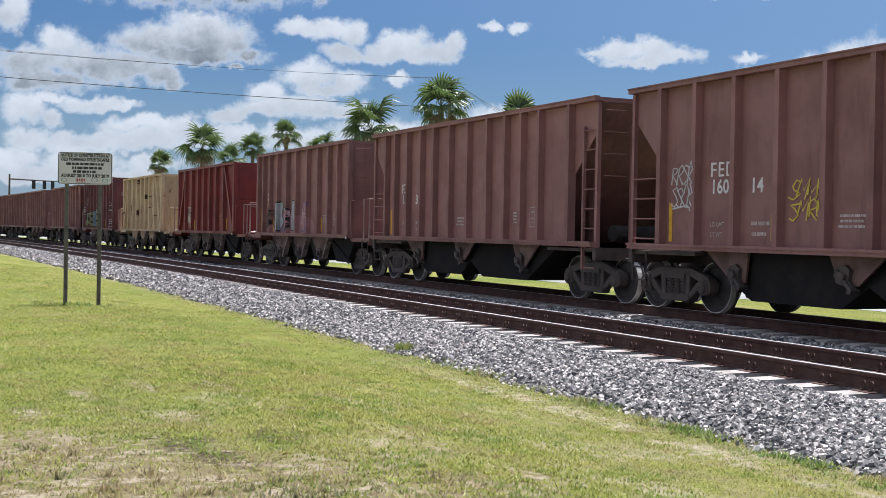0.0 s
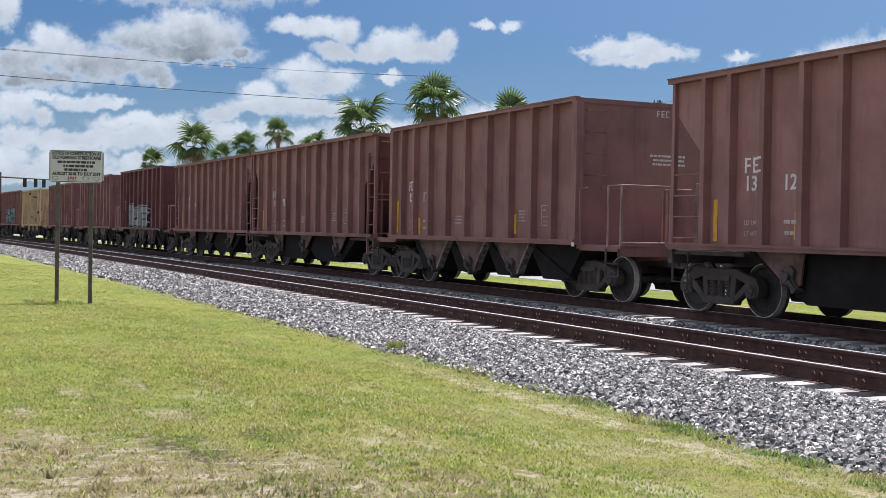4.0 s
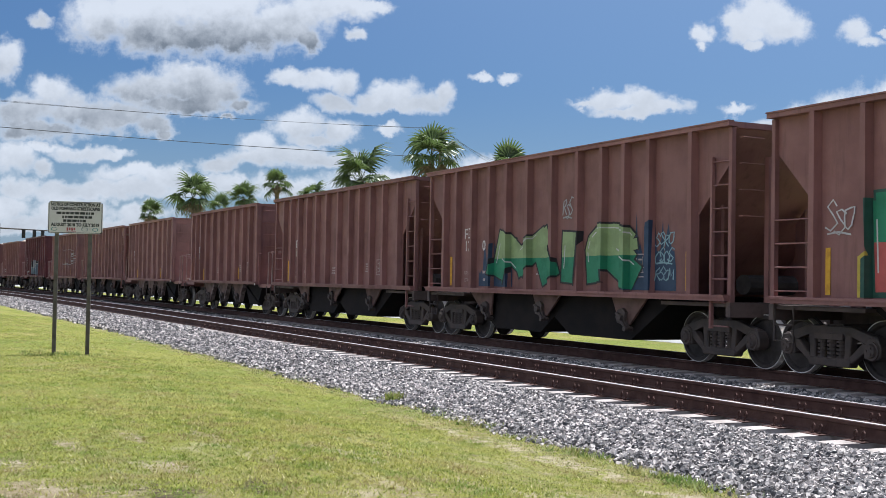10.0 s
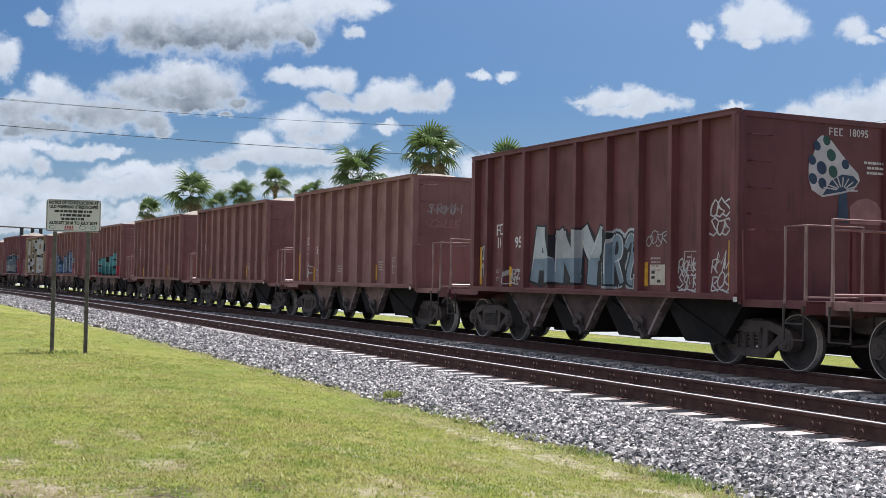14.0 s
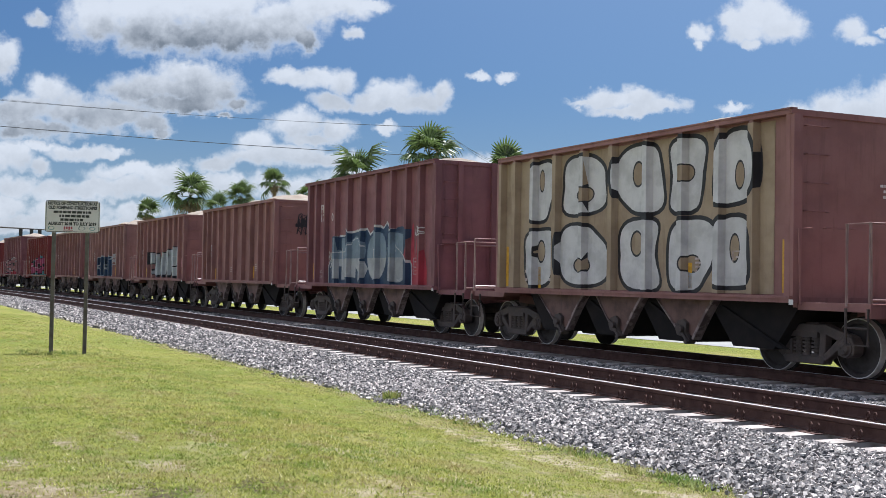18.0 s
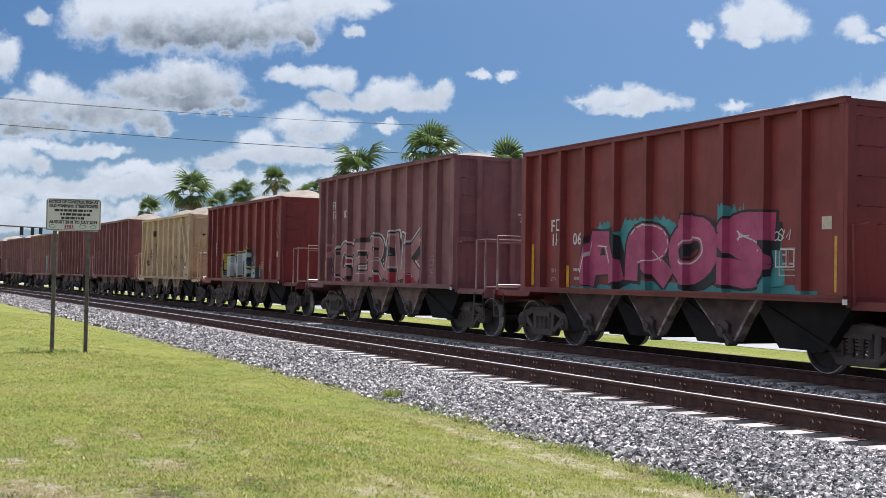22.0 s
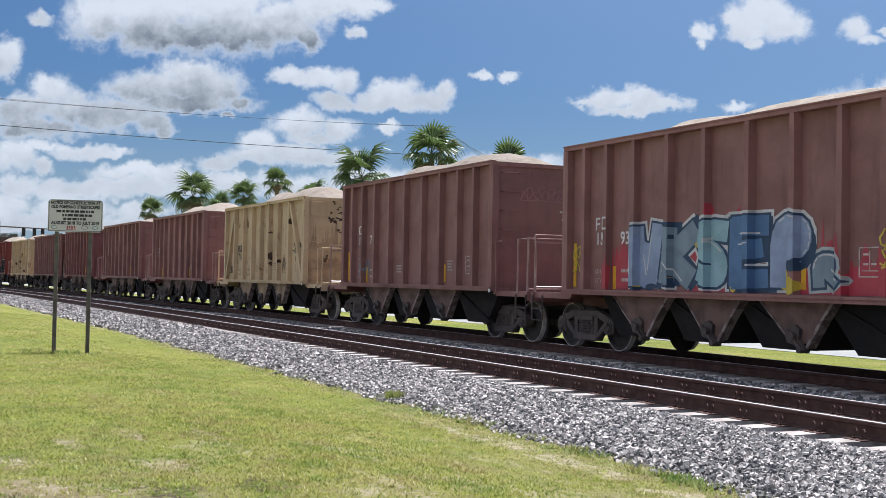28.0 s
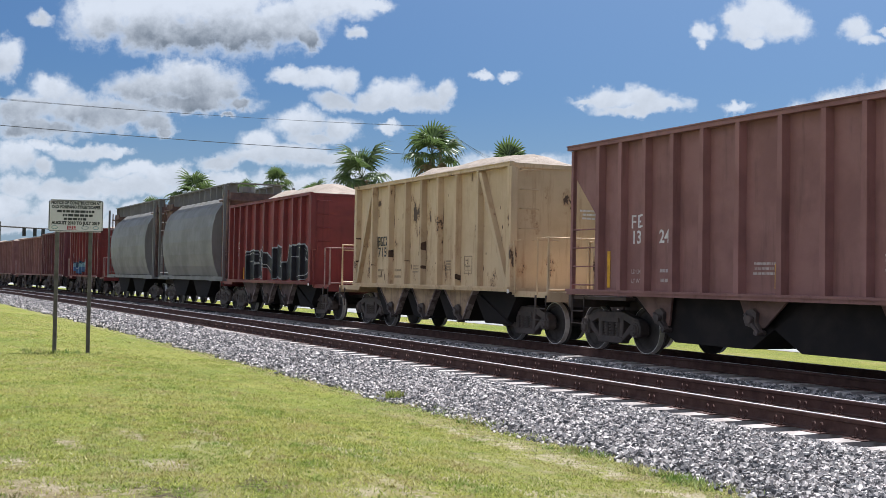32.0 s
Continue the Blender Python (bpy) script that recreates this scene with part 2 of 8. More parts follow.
RAIL_RUST = surface("rusty rail web", (0.088, 0.040, 0.030), (0.060, 0.026, 0.020), 5, 0.9, bump=0.3)
CONCRETE = surface("concrete tie", (0.50, 0.44, 0.41), (0.33, 0.28, 0.255), 4, 0.9, bump=0.4)
WHITE = surface("white stencil paint", (0.74, 0.71, 0.70), (0.58, 0.53, 0.51), 7, 0.7, bump=0, vary=0.05)
FADED = surface("worn stencil paint", (0.50, 0.42, 0.40), (0.34, 0.25, 0.23), 9, 0.75, bump=0, vary=0.1)
WORN_BLACK = surface("worn black stencil paint", (0.26, 0.19, 0.13), (0.42, 0.31, 0.20), 9, 0.75, bump=0, vary=0.1)
YELLOW = surface("yellow reflective stripe", (0.72, 0.40, 0.03), (0.55, 0.28, 0.03), 7, 0.5, bump=0, vary=0.08)
DECK = surface("oily deck plate", (0.105, 0.072, 0.064), (0.060, 0.045, 0.041), 2.5, 0.7, bump=0.25)
CREAM = surface("cream paint patch", (0.62, 0.55, 0.44), (0.52, 0.45, 0.36), 5, 0.7, bump=0, vary=0)
LOAD = surface("crushed limestone load", (0.37, 0.30, 0.245), (0.29, 0.235, 0.19), 2.5, 0.95, bump=0.8, depth=0.03, grain=25)
SIGN_WHITE = surface("white sign face", (0.72, 0.68, 0.69), (0.66, 0.62, 0.63), 3, 0.45, bump=0.02, vary=0.0)
BLACK = surface("black lettering", (0.025, 0.025, 0.03), (0.04, 0.04, 0.04), 5, 0.6, bump=0, vary=0.0)
POST = surface("weathered steel post", (0.13, 0.115, 0.105), (0.09, 0.075, 0.07), 5, 0.6, 0.3, bump=0.2)
WOOD = surface("grey utility pole wood", (0.17, 0.135, 0.105), (0.11, 0.09, 0.07), 4, 0.9, bump=0.4, stretch=(1, 1, 0.1))
WIRE = surface("dark cable", (0.075, 0.08, 0.09), None, 3, 0.6, bump=0)


# ---- mesh helpers ----
def box(bm, x0, x1, y0, y1, z0, z1):
    v = [bm.verts.new((x, y, z)) for x in (x0, x1) for y in (y0, y1) for z in (z0, z1)]
    for q in ((0, 1, 3, 2), (4, 6, 7, 5), (0, 4, 5, 1), (2, 3, 7, 6), (0, 2, 6, 4), (1, 5, 7, 3)):
        bm.faces.new([v[i] for i in q])


def prism(bm, outline, y0, y1):
    """A plate whose outline is given in x and z, from y0 to y1."""
    a = [bm.verts.new((x, y0, z)) for x, z in outline]
    b = [bm.verts.new((x, y1, z)) for x, z in outline]
    k = len(a)
    bm.faces.new(a)
    bm.faces.new(b[::-1])
    for i in range(k):
        bm.faces.new((a[i], b[i], b[(i + 1) % k], a[(i + 1) % k]))


def rod(bm, p, q, r, sides=6, r2=None):
    p, q = Vector(p), Vector(q)
    w = (q - p).normalized()
    u = w.orthogonal().normalized()
    v = w.cross(u)
    rings = []
    for c, s in ((p, r), (q, r if r2 is None else r2)):
        rings.append([bm.verts.new(c + (u * math.cos(2 * math.pi * i / sides) + v * math.sin(2 * math.pi * i / sides)) * s) for i in range(sides)])
    a, b = rings
    for i in range(sides):
        bm.faces.new((a[i], a[(i + 1) % sides], b[(i + 1) % sides], b[i]))
    bm.faces.new(a[::-1])
    bm.faces.new(b)


def pipe(bm, points, r, sides=6):
    """One bent tube through the points."""
    pts = [Vector(p) for p in points]
    rings = []
    for i, p in enumerate(pts):
        w = (pts[min(i + 1, len(pts) - 1)] - pts[max(i - 1, 0)]).normalized()
        u = Vector((0.31, 0.17, 0.93)).cross(w)
        u = (u if u.length > 0.05 else Vector((1, 0, 0)).cross(w)).normalized()
        v = w.cross(u)
        rings.append([bm.verts.new(p + (u * math.cos(2 * math.pi * k / sides) + v * math.sin(2 * math.pi * k / sides)) * r) for k in range(sides)])
    for a, b in zip(rings, rings[1:]):
        for k in range(sides):
            bm.faces.new((a[k], a[(k + 1) % sides], b[(k + 1) % sides], b[k]))
    bm.faces.new(rings[0][::-1])
    bm.faces.new(rings[-1])


def mesh_of(bm, name, smooth=False):
    bmesh.ops.recalc_face_normals(bm, faces=bm.faces)
    me = bpy.data.meshes.new(name)
    bm.to_mesh(me)
    bm.free()
    if smooth:
        for p in me.polygons:
            p.use_smooth = True
    return me


def part(name, data, material, parent=None, label="", at=None):
    """One mesh object under a thing or a part. data is a bmesh or a mesh that alike parts share."""
    me = mesh_of(data, name) if isinstance(data, bmesh.types.BMesh) else data
    if not me.materials:
        me.materials.append(None)
    ob = new(name, me)
    ob.material_slots[0].link = "OBJECT"
    ob.material_slots[0].material = material
    if parent is not None:
        ob.parent = parent
    if at is not None:
        ob.matrix_basis = at
    if label:
        ob["label"] = label
    return ob


SHARED = {}


def shared(key, build, *args, smooth=False):
    """A mesh that is built once and then used by all alike parts."""
    if key not in SHARED:
        bm = bmesh.new()
        build(bm, *args)
        SHARED[key] = mesh_of(bm, key, smooth)
    return SHARED[key]


def writing(key, text, size, bold=0.0, align="CENTER"):
    """Flat lettering in the x-z plane that faces the near side."""
    if key in SHARED:
        return SHARED[key]
    c = bpy.data.curves.new(key, "FONT")
    c.body, c.size, c.align_x, c.align_y, c.offset = text, size, align, "CENTER", bold
    c.resolution_u = 2
    ob = bpy.data.objects.new(key, c)
    me = bpy.data.meshes.new_from_object(ob)
    bpy.data.objects.remove(ob)
    bpy.data.curves.remove(c)
    me.transform(pose(0, 0, 0, 90))
    me.materials.clear()
    SHARED[key] = me
    return me


# ---- the line of the track ----
NEAR_RAIL = 9.125
GAUGE = 1.435
TRAIN_RAIL = 13.40
BEND = -0.000497
STRAIGHT = -230.0


def swing(x):
    """How far the curve has carried the track sideways at x."""
    if x >= 0:
        return 0.0
    if x >= STRAIGHT:
        return BEND * x * x / 2
    return BEND * STRAIGHT * STRAIGHT / 2 + BEND * STRAIGHT * (x - STRAIGHT)


def ground_height(x, y):
    """Grass: low beside the ballast, a little higher where the sign and the camera stand."""
    d = y - swing(x)
    k = min(1, max(0, (6.0 - d) / 3.0))
    z = 0.2 * k * k * (3 - 2 * k)
    return z


# ---- ground, road and track bed ----
def mix_noise(t, where, scale, a, b, detail=5):
    return t.ramp(t.noise(where, scale, detail, 0.6), a, b)


# worn places in the lawn: middle, half length and half width
BARE = [(-8.75, 1.0, 0.45, 0.22), (-9.65, 2.03, 0.30, 0.10), (-11.43, 2.06, 0.40, 0.10), (-11.41, 2.78, 0.60, 0.09), (-10.0, 0.97, 0.35, 0.12),
        (-11.07, 1.46, 0.35, 0.10), (-7.75, 3.44, 0.30, 0.08), (-6.65, 3.70, 0.30, 0.14)]


def grass_ground():
    m = bpy.data.materials.new("dry mown lawn")
    m.use_nodes = True
    t = Net(m.node_tree)
    s = t.add("ShaderNodeBsdfPrincipled")
    t.link(s.outputs[0], t.add("ShaderNodeOutputMaterial").inputs[0])
    p = t.add("ShaderNodeTexCoord").outputs["Object"]
    c = t.mix(mix_noise(t, p, 0.9, 0.35, 0.68), (0.262, 0.272, 0.046, 1), (0.345, 0.325, 0.082, 1))
    c = t.mix(mix_noise(t, p, 0.22, 0.42, 0.66), c, (0.196, 0.242, 0.042, 1))
    c = t.mix(mix_noise(t, p, 6.0, 0.50, 0.75), c, (0.182, 0.205, 0.036, 1))
    c = t.mix(mix_noise(t, p, 40.0, 0.46, 0.62, 5), c, (0.100, 0.112, 0.026, 1))
    c = t.mix(t.math("MULTIPLY", mix_noise(t, p, 24.0, 0.55, 0.72, 3), 0.6), c, (0.42, 0.36, 0.17, 1))
    c = t.mix(t.math("MULTIPLY", mix_noise(t, t.vec("MULTIPLY", p, (0.6, 1, 1)), 0.55, 0.52, 0.68, 6), 0.6), c, (0.340, 0.275, 0.115, 1))
    c = t.mix(t.math("MULTIPLY", mix_noise(t, p, 4.0, 0.56, 0.70, 6), 0.75), c, (0.105, 0.105, 0.045, 1))
    # bare sandy soil, mostly near where one stands and along the stones
    sep = t.add("ShaderNodeSeparateXYZ")
    t.link(p, sep.inputs[0])
    off = t.math("ADD", sep.outputs[1], t.math("MULTIPLY", t.math("MULTIPLY", sep.outputs[0], sep.outputs[0]), -BEND / 2))
    nearby = t.math("MULTIPLY", t.math("ADD", t.ramp(sep.outputs[0], -13.5, -8.0), 0.10), t.ramp(off, 7.5, 6.5))
    bare = t.math("MULTIPLY", t.ramp(t.noise(t.vec("MULTIPLY", p, (0.55, 1, 1)), 1.5, 6, 0.70), 0.51, 0.63), nearby, None, True)
    thatch = t.math("MULTIPLY", t.ramp(sep.outputs[0], -12.5, -7.5), mix_noise(t, p, 3.0, 0.36, 0.60, 6))
    c = t.mix(t.math("MULTIPLY", thatch, 0.6), c, (0.290, 0.232, 0.120, 1))
    v = t.vec("SUBTRACT", t.noise(p, 3.2, 6, 0.7, 1), (0.5, 0.5, 0.5))
    k = t.add("ShaderNodeVectorMath", operation="SCALE")
    t.link(v, k.inputs[0])
    k.inputs[3].default_value = 1.0
    flat_p = t.vec("MULTIPLY", t.vec("ADD", p, k.outputs[0]), (1, 1, 0))
    worn = None
    for x, y, a, b in BARE:
        d = t.vec("LENGTH", t.vec("MULTIPLY", t.vec("SUBTRACT", flat_p, (x, y, 0)), (1 / a, 1 / b, 0)), None, 1)
        worn = d if worn is None else t.math("MINIMUM", worn, d)
    c = t.mix(t.math("MULTIPLY", t.ramp(worn, 1.7, 0.7), 0.6), c, (0.215, 0.165, 0.090, 1))
    scuff = t.math("MULTIPLY", t.ramp(worn, 1.35, 0.35), mix_noise(t, p, 11.0, 0.42, 0.60, 6))
    bare = t.math("MAXIMUM", t.math("MULTIPLY", bare, 0.7), scuff)
    c = t.mix(t.math("MULTIPLY", bare, 0.88), c, (0.46, 0.38, 0.28, 1))
    # trodden ground near where one stands: sand, clods and thatch in ragged patches
    across = t.math("ADD", sep.outputs[0], t.math("MULTIPLY", sep.outputs[1], -0.85))
    across = t.math("ADD", across, t.math("MULTIPLY", t.math("SUBTRACT", t.noise(p, 1.6, 5, 0.65), 0.5), 1.6))
    trod = t.math("MULTIPLY", t.math("MULTIPLY", t.ramp(across, -10.0, -9.3), t.ramp(sep.outputs[0], -3.6, -5.0)), t.math("MULTIPLY", t.ramp(sep.outputs[1], 3.9, 2.9), t.ramp(sep.outputs[1], -2.5, -1.0)))
    c = t.mix(t.math("MULTIPLY", trod, mix_noise(t, p, 7.0, 0.36, 0.56, 5)), c, (0.235, 0.185, 0.100, 1))
    c = t.mix(t.math("MULTIPLY", trod, mix_noise(t, t.vec("MULTIPLY", p, (1.5, 0.8, 1)), 3.4, 0.49, 0.60, 8)), c, (0.44, 0.36, 0.26, 1))
    c = t.mix(t.math("MULTIPLY", trod, t.math("MULTIPLY", mix_noise(t, p, 30.0, 0.48, 0.60, 4), 0.7)), c, (0.25, 0.195, 0.115, 1))
    c = t.mix(t.math("MULTIPLY", trod, mix_noise(t, p, 14.0, 0.60, 0.68, 4)), c, (0.075, 0.062, 0.045, 1))
    # two clumps of dead brown stalks
    for x, y in ((-8.5, 2.5), (-8.42, 1.77), (-7.7, 1.95)):
        d = t.vec("LENGTH", t.vec("MULTIPLY", t.vec("SUBTRACT", flat_p, (x, y, 0)), (2.6, 5.0, 0)), None, 1)
        c = t.mix(t.math("MULTIPLY", t.ramp(d, 1.4, 0.5), mix_noise(t, p, 16.0, 0.36, 0.58, 4)), c, (0.095, 0.068, 0.048, 1))
    # a broken strip of sand beside the stones, which follow the curve
    wide = t.math("ADD", off, t.math("MULTIPLY", t.math("SUBTRACT", t.noise(p, 2.2, 5, 0.65), 0.5), 0.7))
    edge = t.math("MULTIPLY", t.math("MULTIPLY", t.ramp(wide, 5.62, 5.80), t.ramp(wide, 6.12, 5.95)), t.ramp(t.noise(p, 6.0, 5, 0.7), 0.38, 0.58))
    edge = t.math("MULTIPLY", edge, t.math("MULTIPLY", t.ramp(sep.outputs[0], -15.5, -12.0), t.ramp(t.noise(p, 0.9, 3, 0.6), 0.36, 0.52)))
    dust = t.math("MULTIPLY", t.math("MULTIPLY", t.ramp(wide, 5.95, 6.25), t.ramp(off, 9.0, 8.0)), t.ramp(t.noise(p, 9.0, 5, 0.7), 0.46, 0.60))
    c = t.mix(t.math("MULTIPLY", dust, 0.75), c, (0.33, 0.27, 0.19, 1))
    c = t.mix(t.math("MULTIPLY", edge, 0.9), c, (0.47, 0.39, 0.29, 1))
    t.link(c, s.inputs["Base Color"])
    s.inputs["Roughness"].default_value = 0.95
    s.inputs["Specular IOR Level"].default_value = 0.15
    b = t.add("ShaderNodeBump")
    b.inputs["Strength"].default_value, b.inputs["Distance"].default_value = 0.9, 0.05
    t.link(t.math("ADD", t.noise(p, 30, 4, 0.7), t.noise(p, 5, 4, 0.6)), b.inputs["Height"])
    t.link(b.outputs[0], s.inputs["Normal"])
    return m


LAWN = grass_ground()
ROAD = surface("sun-bleached road", (0.40, 0.39, 0.37), (0.33, 0.32, 0.31), 0.6, 0.9, bump=0.2)
# near-black base puts the shade between the stones into the bed's colour
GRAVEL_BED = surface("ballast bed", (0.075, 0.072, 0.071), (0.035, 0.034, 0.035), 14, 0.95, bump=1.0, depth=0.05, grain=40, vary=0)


def stone_material():
    m = bpy.data.materials.new("granite ballast stones")
    m.use_nodes = True
    t = Net(m.node_tree)
    s = t.add("ShaderNodeBsdfPrincipled")
    t.link(s.outputs[0], t.add("ShaderNodeOutputMaterial").inputs[0])
    r = t.add("ShaderNodeNewGeometry").outputs["Random Per Island"]
    p = t.add("ShaderNodeTexCoord").outputs["Object"]
    c = t.mix(t.ramp(r, 0.35, 1.0), (0.178, 0.163, 0.158, 1), (0.76, 0.685, 0.645, 1))
    c = t.mix(t.ramp(r, 0.30, 0.05), c, (0.070, 0.070, 0.076, 1))
    c = t.mix(t.math("MULTIPLY", t.noise(p, 45, 3), 0.35), c, (0.15, 0.14, 0.14, 1))
    t.link(c, s.inputs["Base Color"])
    s.inputs["Roughness"].default_value = 0.85
    return m


STONES = stone_material()


def ground():
    xs = [-2600, -1700, -1100, -700, -480, -340, -250, -190, -150] + [x * 4.0 for x in range(-32, 7)] + [45, 80, 150, 300, 700, 1500, 2600]
    ds = [-2600, -1300, -600, -250, -120, -60, -30, -15, -8, -4, -1, 1, 2.5, 3.6, 4.6, 5.6, 6.6, 7.6, 9, 12, 16, 18, 22, 30, 45, 70, 120, 250, 600, 1300, 2600]
    verts, faces = [], []
    for x in xs:
        for d in ds:
            y = d + (swing(x) if abs(d) < 60 else swing(max(x, -300)))
            verts.append((x, y, ground_height(x, y) if abs(d) < 60 else (0.2 if d < 0 else 0)))
    k = len(ds)
    for i in range(len(xs) - 1):
        for j in range(k - 1):
            a = i * k + j
            faces.append((a, a + k, a + k + 1, a + 1))
    me = bpy.data.meshes.new("ground")
    me.from_pydata(verts, [], faces)
    me.materials.append(LAWN)
    return tagged(new("ground", me), "sunlit yellow-green mown lawn with bare sandy patches", "lawn", kind="structure")


def sweep(name, profile, xs, material, parent=None, closed=False, lift=0.0):
    """A strip or bar along the track from a profile of (sideways, height)."""
    verts, faces = [], []
    k = len(profile)
    for x in xs:
        for d, z in profile:
            verts.append((x, d + swing(x), z + lift))
    for i in range(len(xs) - 1):
        for j in range(k if closed else k - 1):
            a, b = i * k + j, i * k + (j + 1) % k
            faces.append((a, b, b + k, a + k))
    if closed:
        faces.append(tuple(range(k))[::-1])
        faces.append(tuple(range((len(xs) - 1) * k, len(xs) * k)))
    me = bpy.data.meshes.new(name)
    me.from_pydata(verts, [], faces)
    bm = bmesh.new()
    bm.from_mesh(me)
    bmesh.ops.recalc_face_normals(bm, faces=bm.faces)
    bm.to_mesh(me)
    bm.free()
    me.materials.append(material)
    ob = new(name, me)
    if parent is not None:
        ob.parent = parent
    return ob


ALONG = [-720, -560, -420, -320, -260] + [-220 + 8 * i for i in range(32)] + [60, 100]
BED = [(6.42, -0.02), (6.70, 0.035), (7.3, 0.09), (8.1, 0.145), (8.44, 0.138), (8.62, 0.118), (9.02, 0.09), (10.7, 0.08), (11.2, 0.13), (11.9, 0.08), (12.5, 0.11),
       (13.3, 0.09), (14.9, 0.09), (15.4, 0.12), (16.0, 0.05), (16.6, -0.02)]


def bed_height(d):
    for (a, p), (b, q) in zip(BED, BED[1:]):
        if a <= d <= b:
            return p + (q - p) * (d - a) / (b - a)
    return 0.0


def stone_field(name, zones, label, parent):
    """Loose stones, each a small broken lump, thrown over the bed."""
    rng = np.random.default_rng(4)
    kinds = []
    for i in range(6):
        base = np.array([(1, 1, 1), (-1, 1, 1), (-1, -1, 1), (1, -1, 1), (1, 1, -1), (-1, 1, -1), (-1, -1, -1), (1, -1, -1)], float) * 0.5
        kinds.append(base * rng.uniform(0.52, 1.12, (8, 3)))
    quads = np.array([(0, 1, 2, 3), (7, 6, 5, 4), (0, 4, 5, 1), (1, 5, 6, 2), (2, 6, 7, 3), (3, 7, 4, 0)])
    turned = np.stack([(kinds[i % 6] * (1.15, 0.8, 0.62)) @ np.array(Euler(rng.uniform(0, 6.28, 3)).to_matrix()).T for i in range(60)])
    vs = []
    for x0, x1, d0, d1, per, size in zones:
        count = int((x1 - x0) * (d1 - d0) * per)
        x, d = rng.uniform(x0, x1, count), rng.uniform(d0, d1, count)
        keep = (d > 6.72) | (rng.random(count) < (d - 6.28 + 0.10 * np.sin(x * 2.3) * np.sin(x * 0.7)) / 0.44)
        x, d = x[keep], d[keep]
        s = size * rng.uniform(0.55, 1.45, len(x))
        z = np.maximum(np.interp(d, [p[0] for p in BED], [p[1] for p in BED]), 0) + s * rng.uniform(0.0, 0.4, len(x))
        y = d + np.array([swing(v) for v in x])
        vs.append((turned[rng.integers(60, size=len(x))] * s[:, None, None] + np.stack([x, y, z], 1)[:, None, :]).reshape(-1, 3))
    fs = [(quads[None] + (np.arange(sum(map(len, vs)) // 8) * 8)[:, None, None]).reshape(-1, 4)]
    me = bpy.data.meshes.new(name)
    me.from_pydata(np.concatenate(vs).tolist(), [], np.concatenate(fs).tolist())
    me.materials.append(STONES)
    ob = tagged(new(name, me), label, "gravel", kind="stuff")
    return ob


def tie_mesh(bm):
    """A concrete tie: sloping shoulders, waisted in the middle."""
    top = [(-1.295, 0.0), (-1.27, 0.02), (-0.45, 0.02), (-0.35, 0.0), (0.35, 0.0), (0.45, 0.02), (1.27, 0.02), (1.295, 0.0)]
    rows = []
    for y, z in top:
        w = 0.135 if abs(y) > 0.4 else 0.11
        rows.append([bm.verts.new((-w, y, z)), bm.verts.new((w, y, z)), bm.verts.new((w + 0.02, y, -0.15)), bm.verts.new((-w - 0.02, y, -0.15))])
    for a, b in zip(rows, rows[1:]):
        for i in range(4):
            bm.faces.new((a[i], b[i], b[(i + 1) % 4], a[(i + 1) % 4]))
    bm.faces.new(rows[0])
    bm.faces.new(rows[-1][::-1])


def clip_mesh(bm):
    """Sprung rail clips, bent to open loops, on both sides of one rail."""
    for side in (-1, 1):
        for dx in (-0.055, 0.055):
            loop = [(dx + 0.042 * math.cos(a), side * (0.115 - 0.035 * math.sin(a * 0.5)), 0.052 + 0.046 * math.sin(a)) for a in [math.radians(d) for d in range(-70, 231, 50)]]
            pipe(bm, loop, 0.0075, 5)
            box(bm, dx - 0.016, dx + 0.016, side * 0.12 - 0.02, side * 0.12 + 0.02, -0.02, 0.012)


RAIL_FOOT = [(-0.055, -0.185), (-0.054, -0.170), (-0.016, -0.158), (-0.010, -0.145), (-0.009, -0.055), (-0.035, -0.042), (-0.036, -0.008), (-0.030, 0.0),
             (0.030, 0.0), (0.036, -0.008), (0.035, -0.042), (0.009, -0.055), (0.010, -0.145), (0.016, -0.158), (0.054, -0.170), (0.055, -0.185)]
RAIL_CROWN = [(-0.030, -0.003), (-0.027, 0.003), (0.022, 0.003), (0.025, -0.003)]


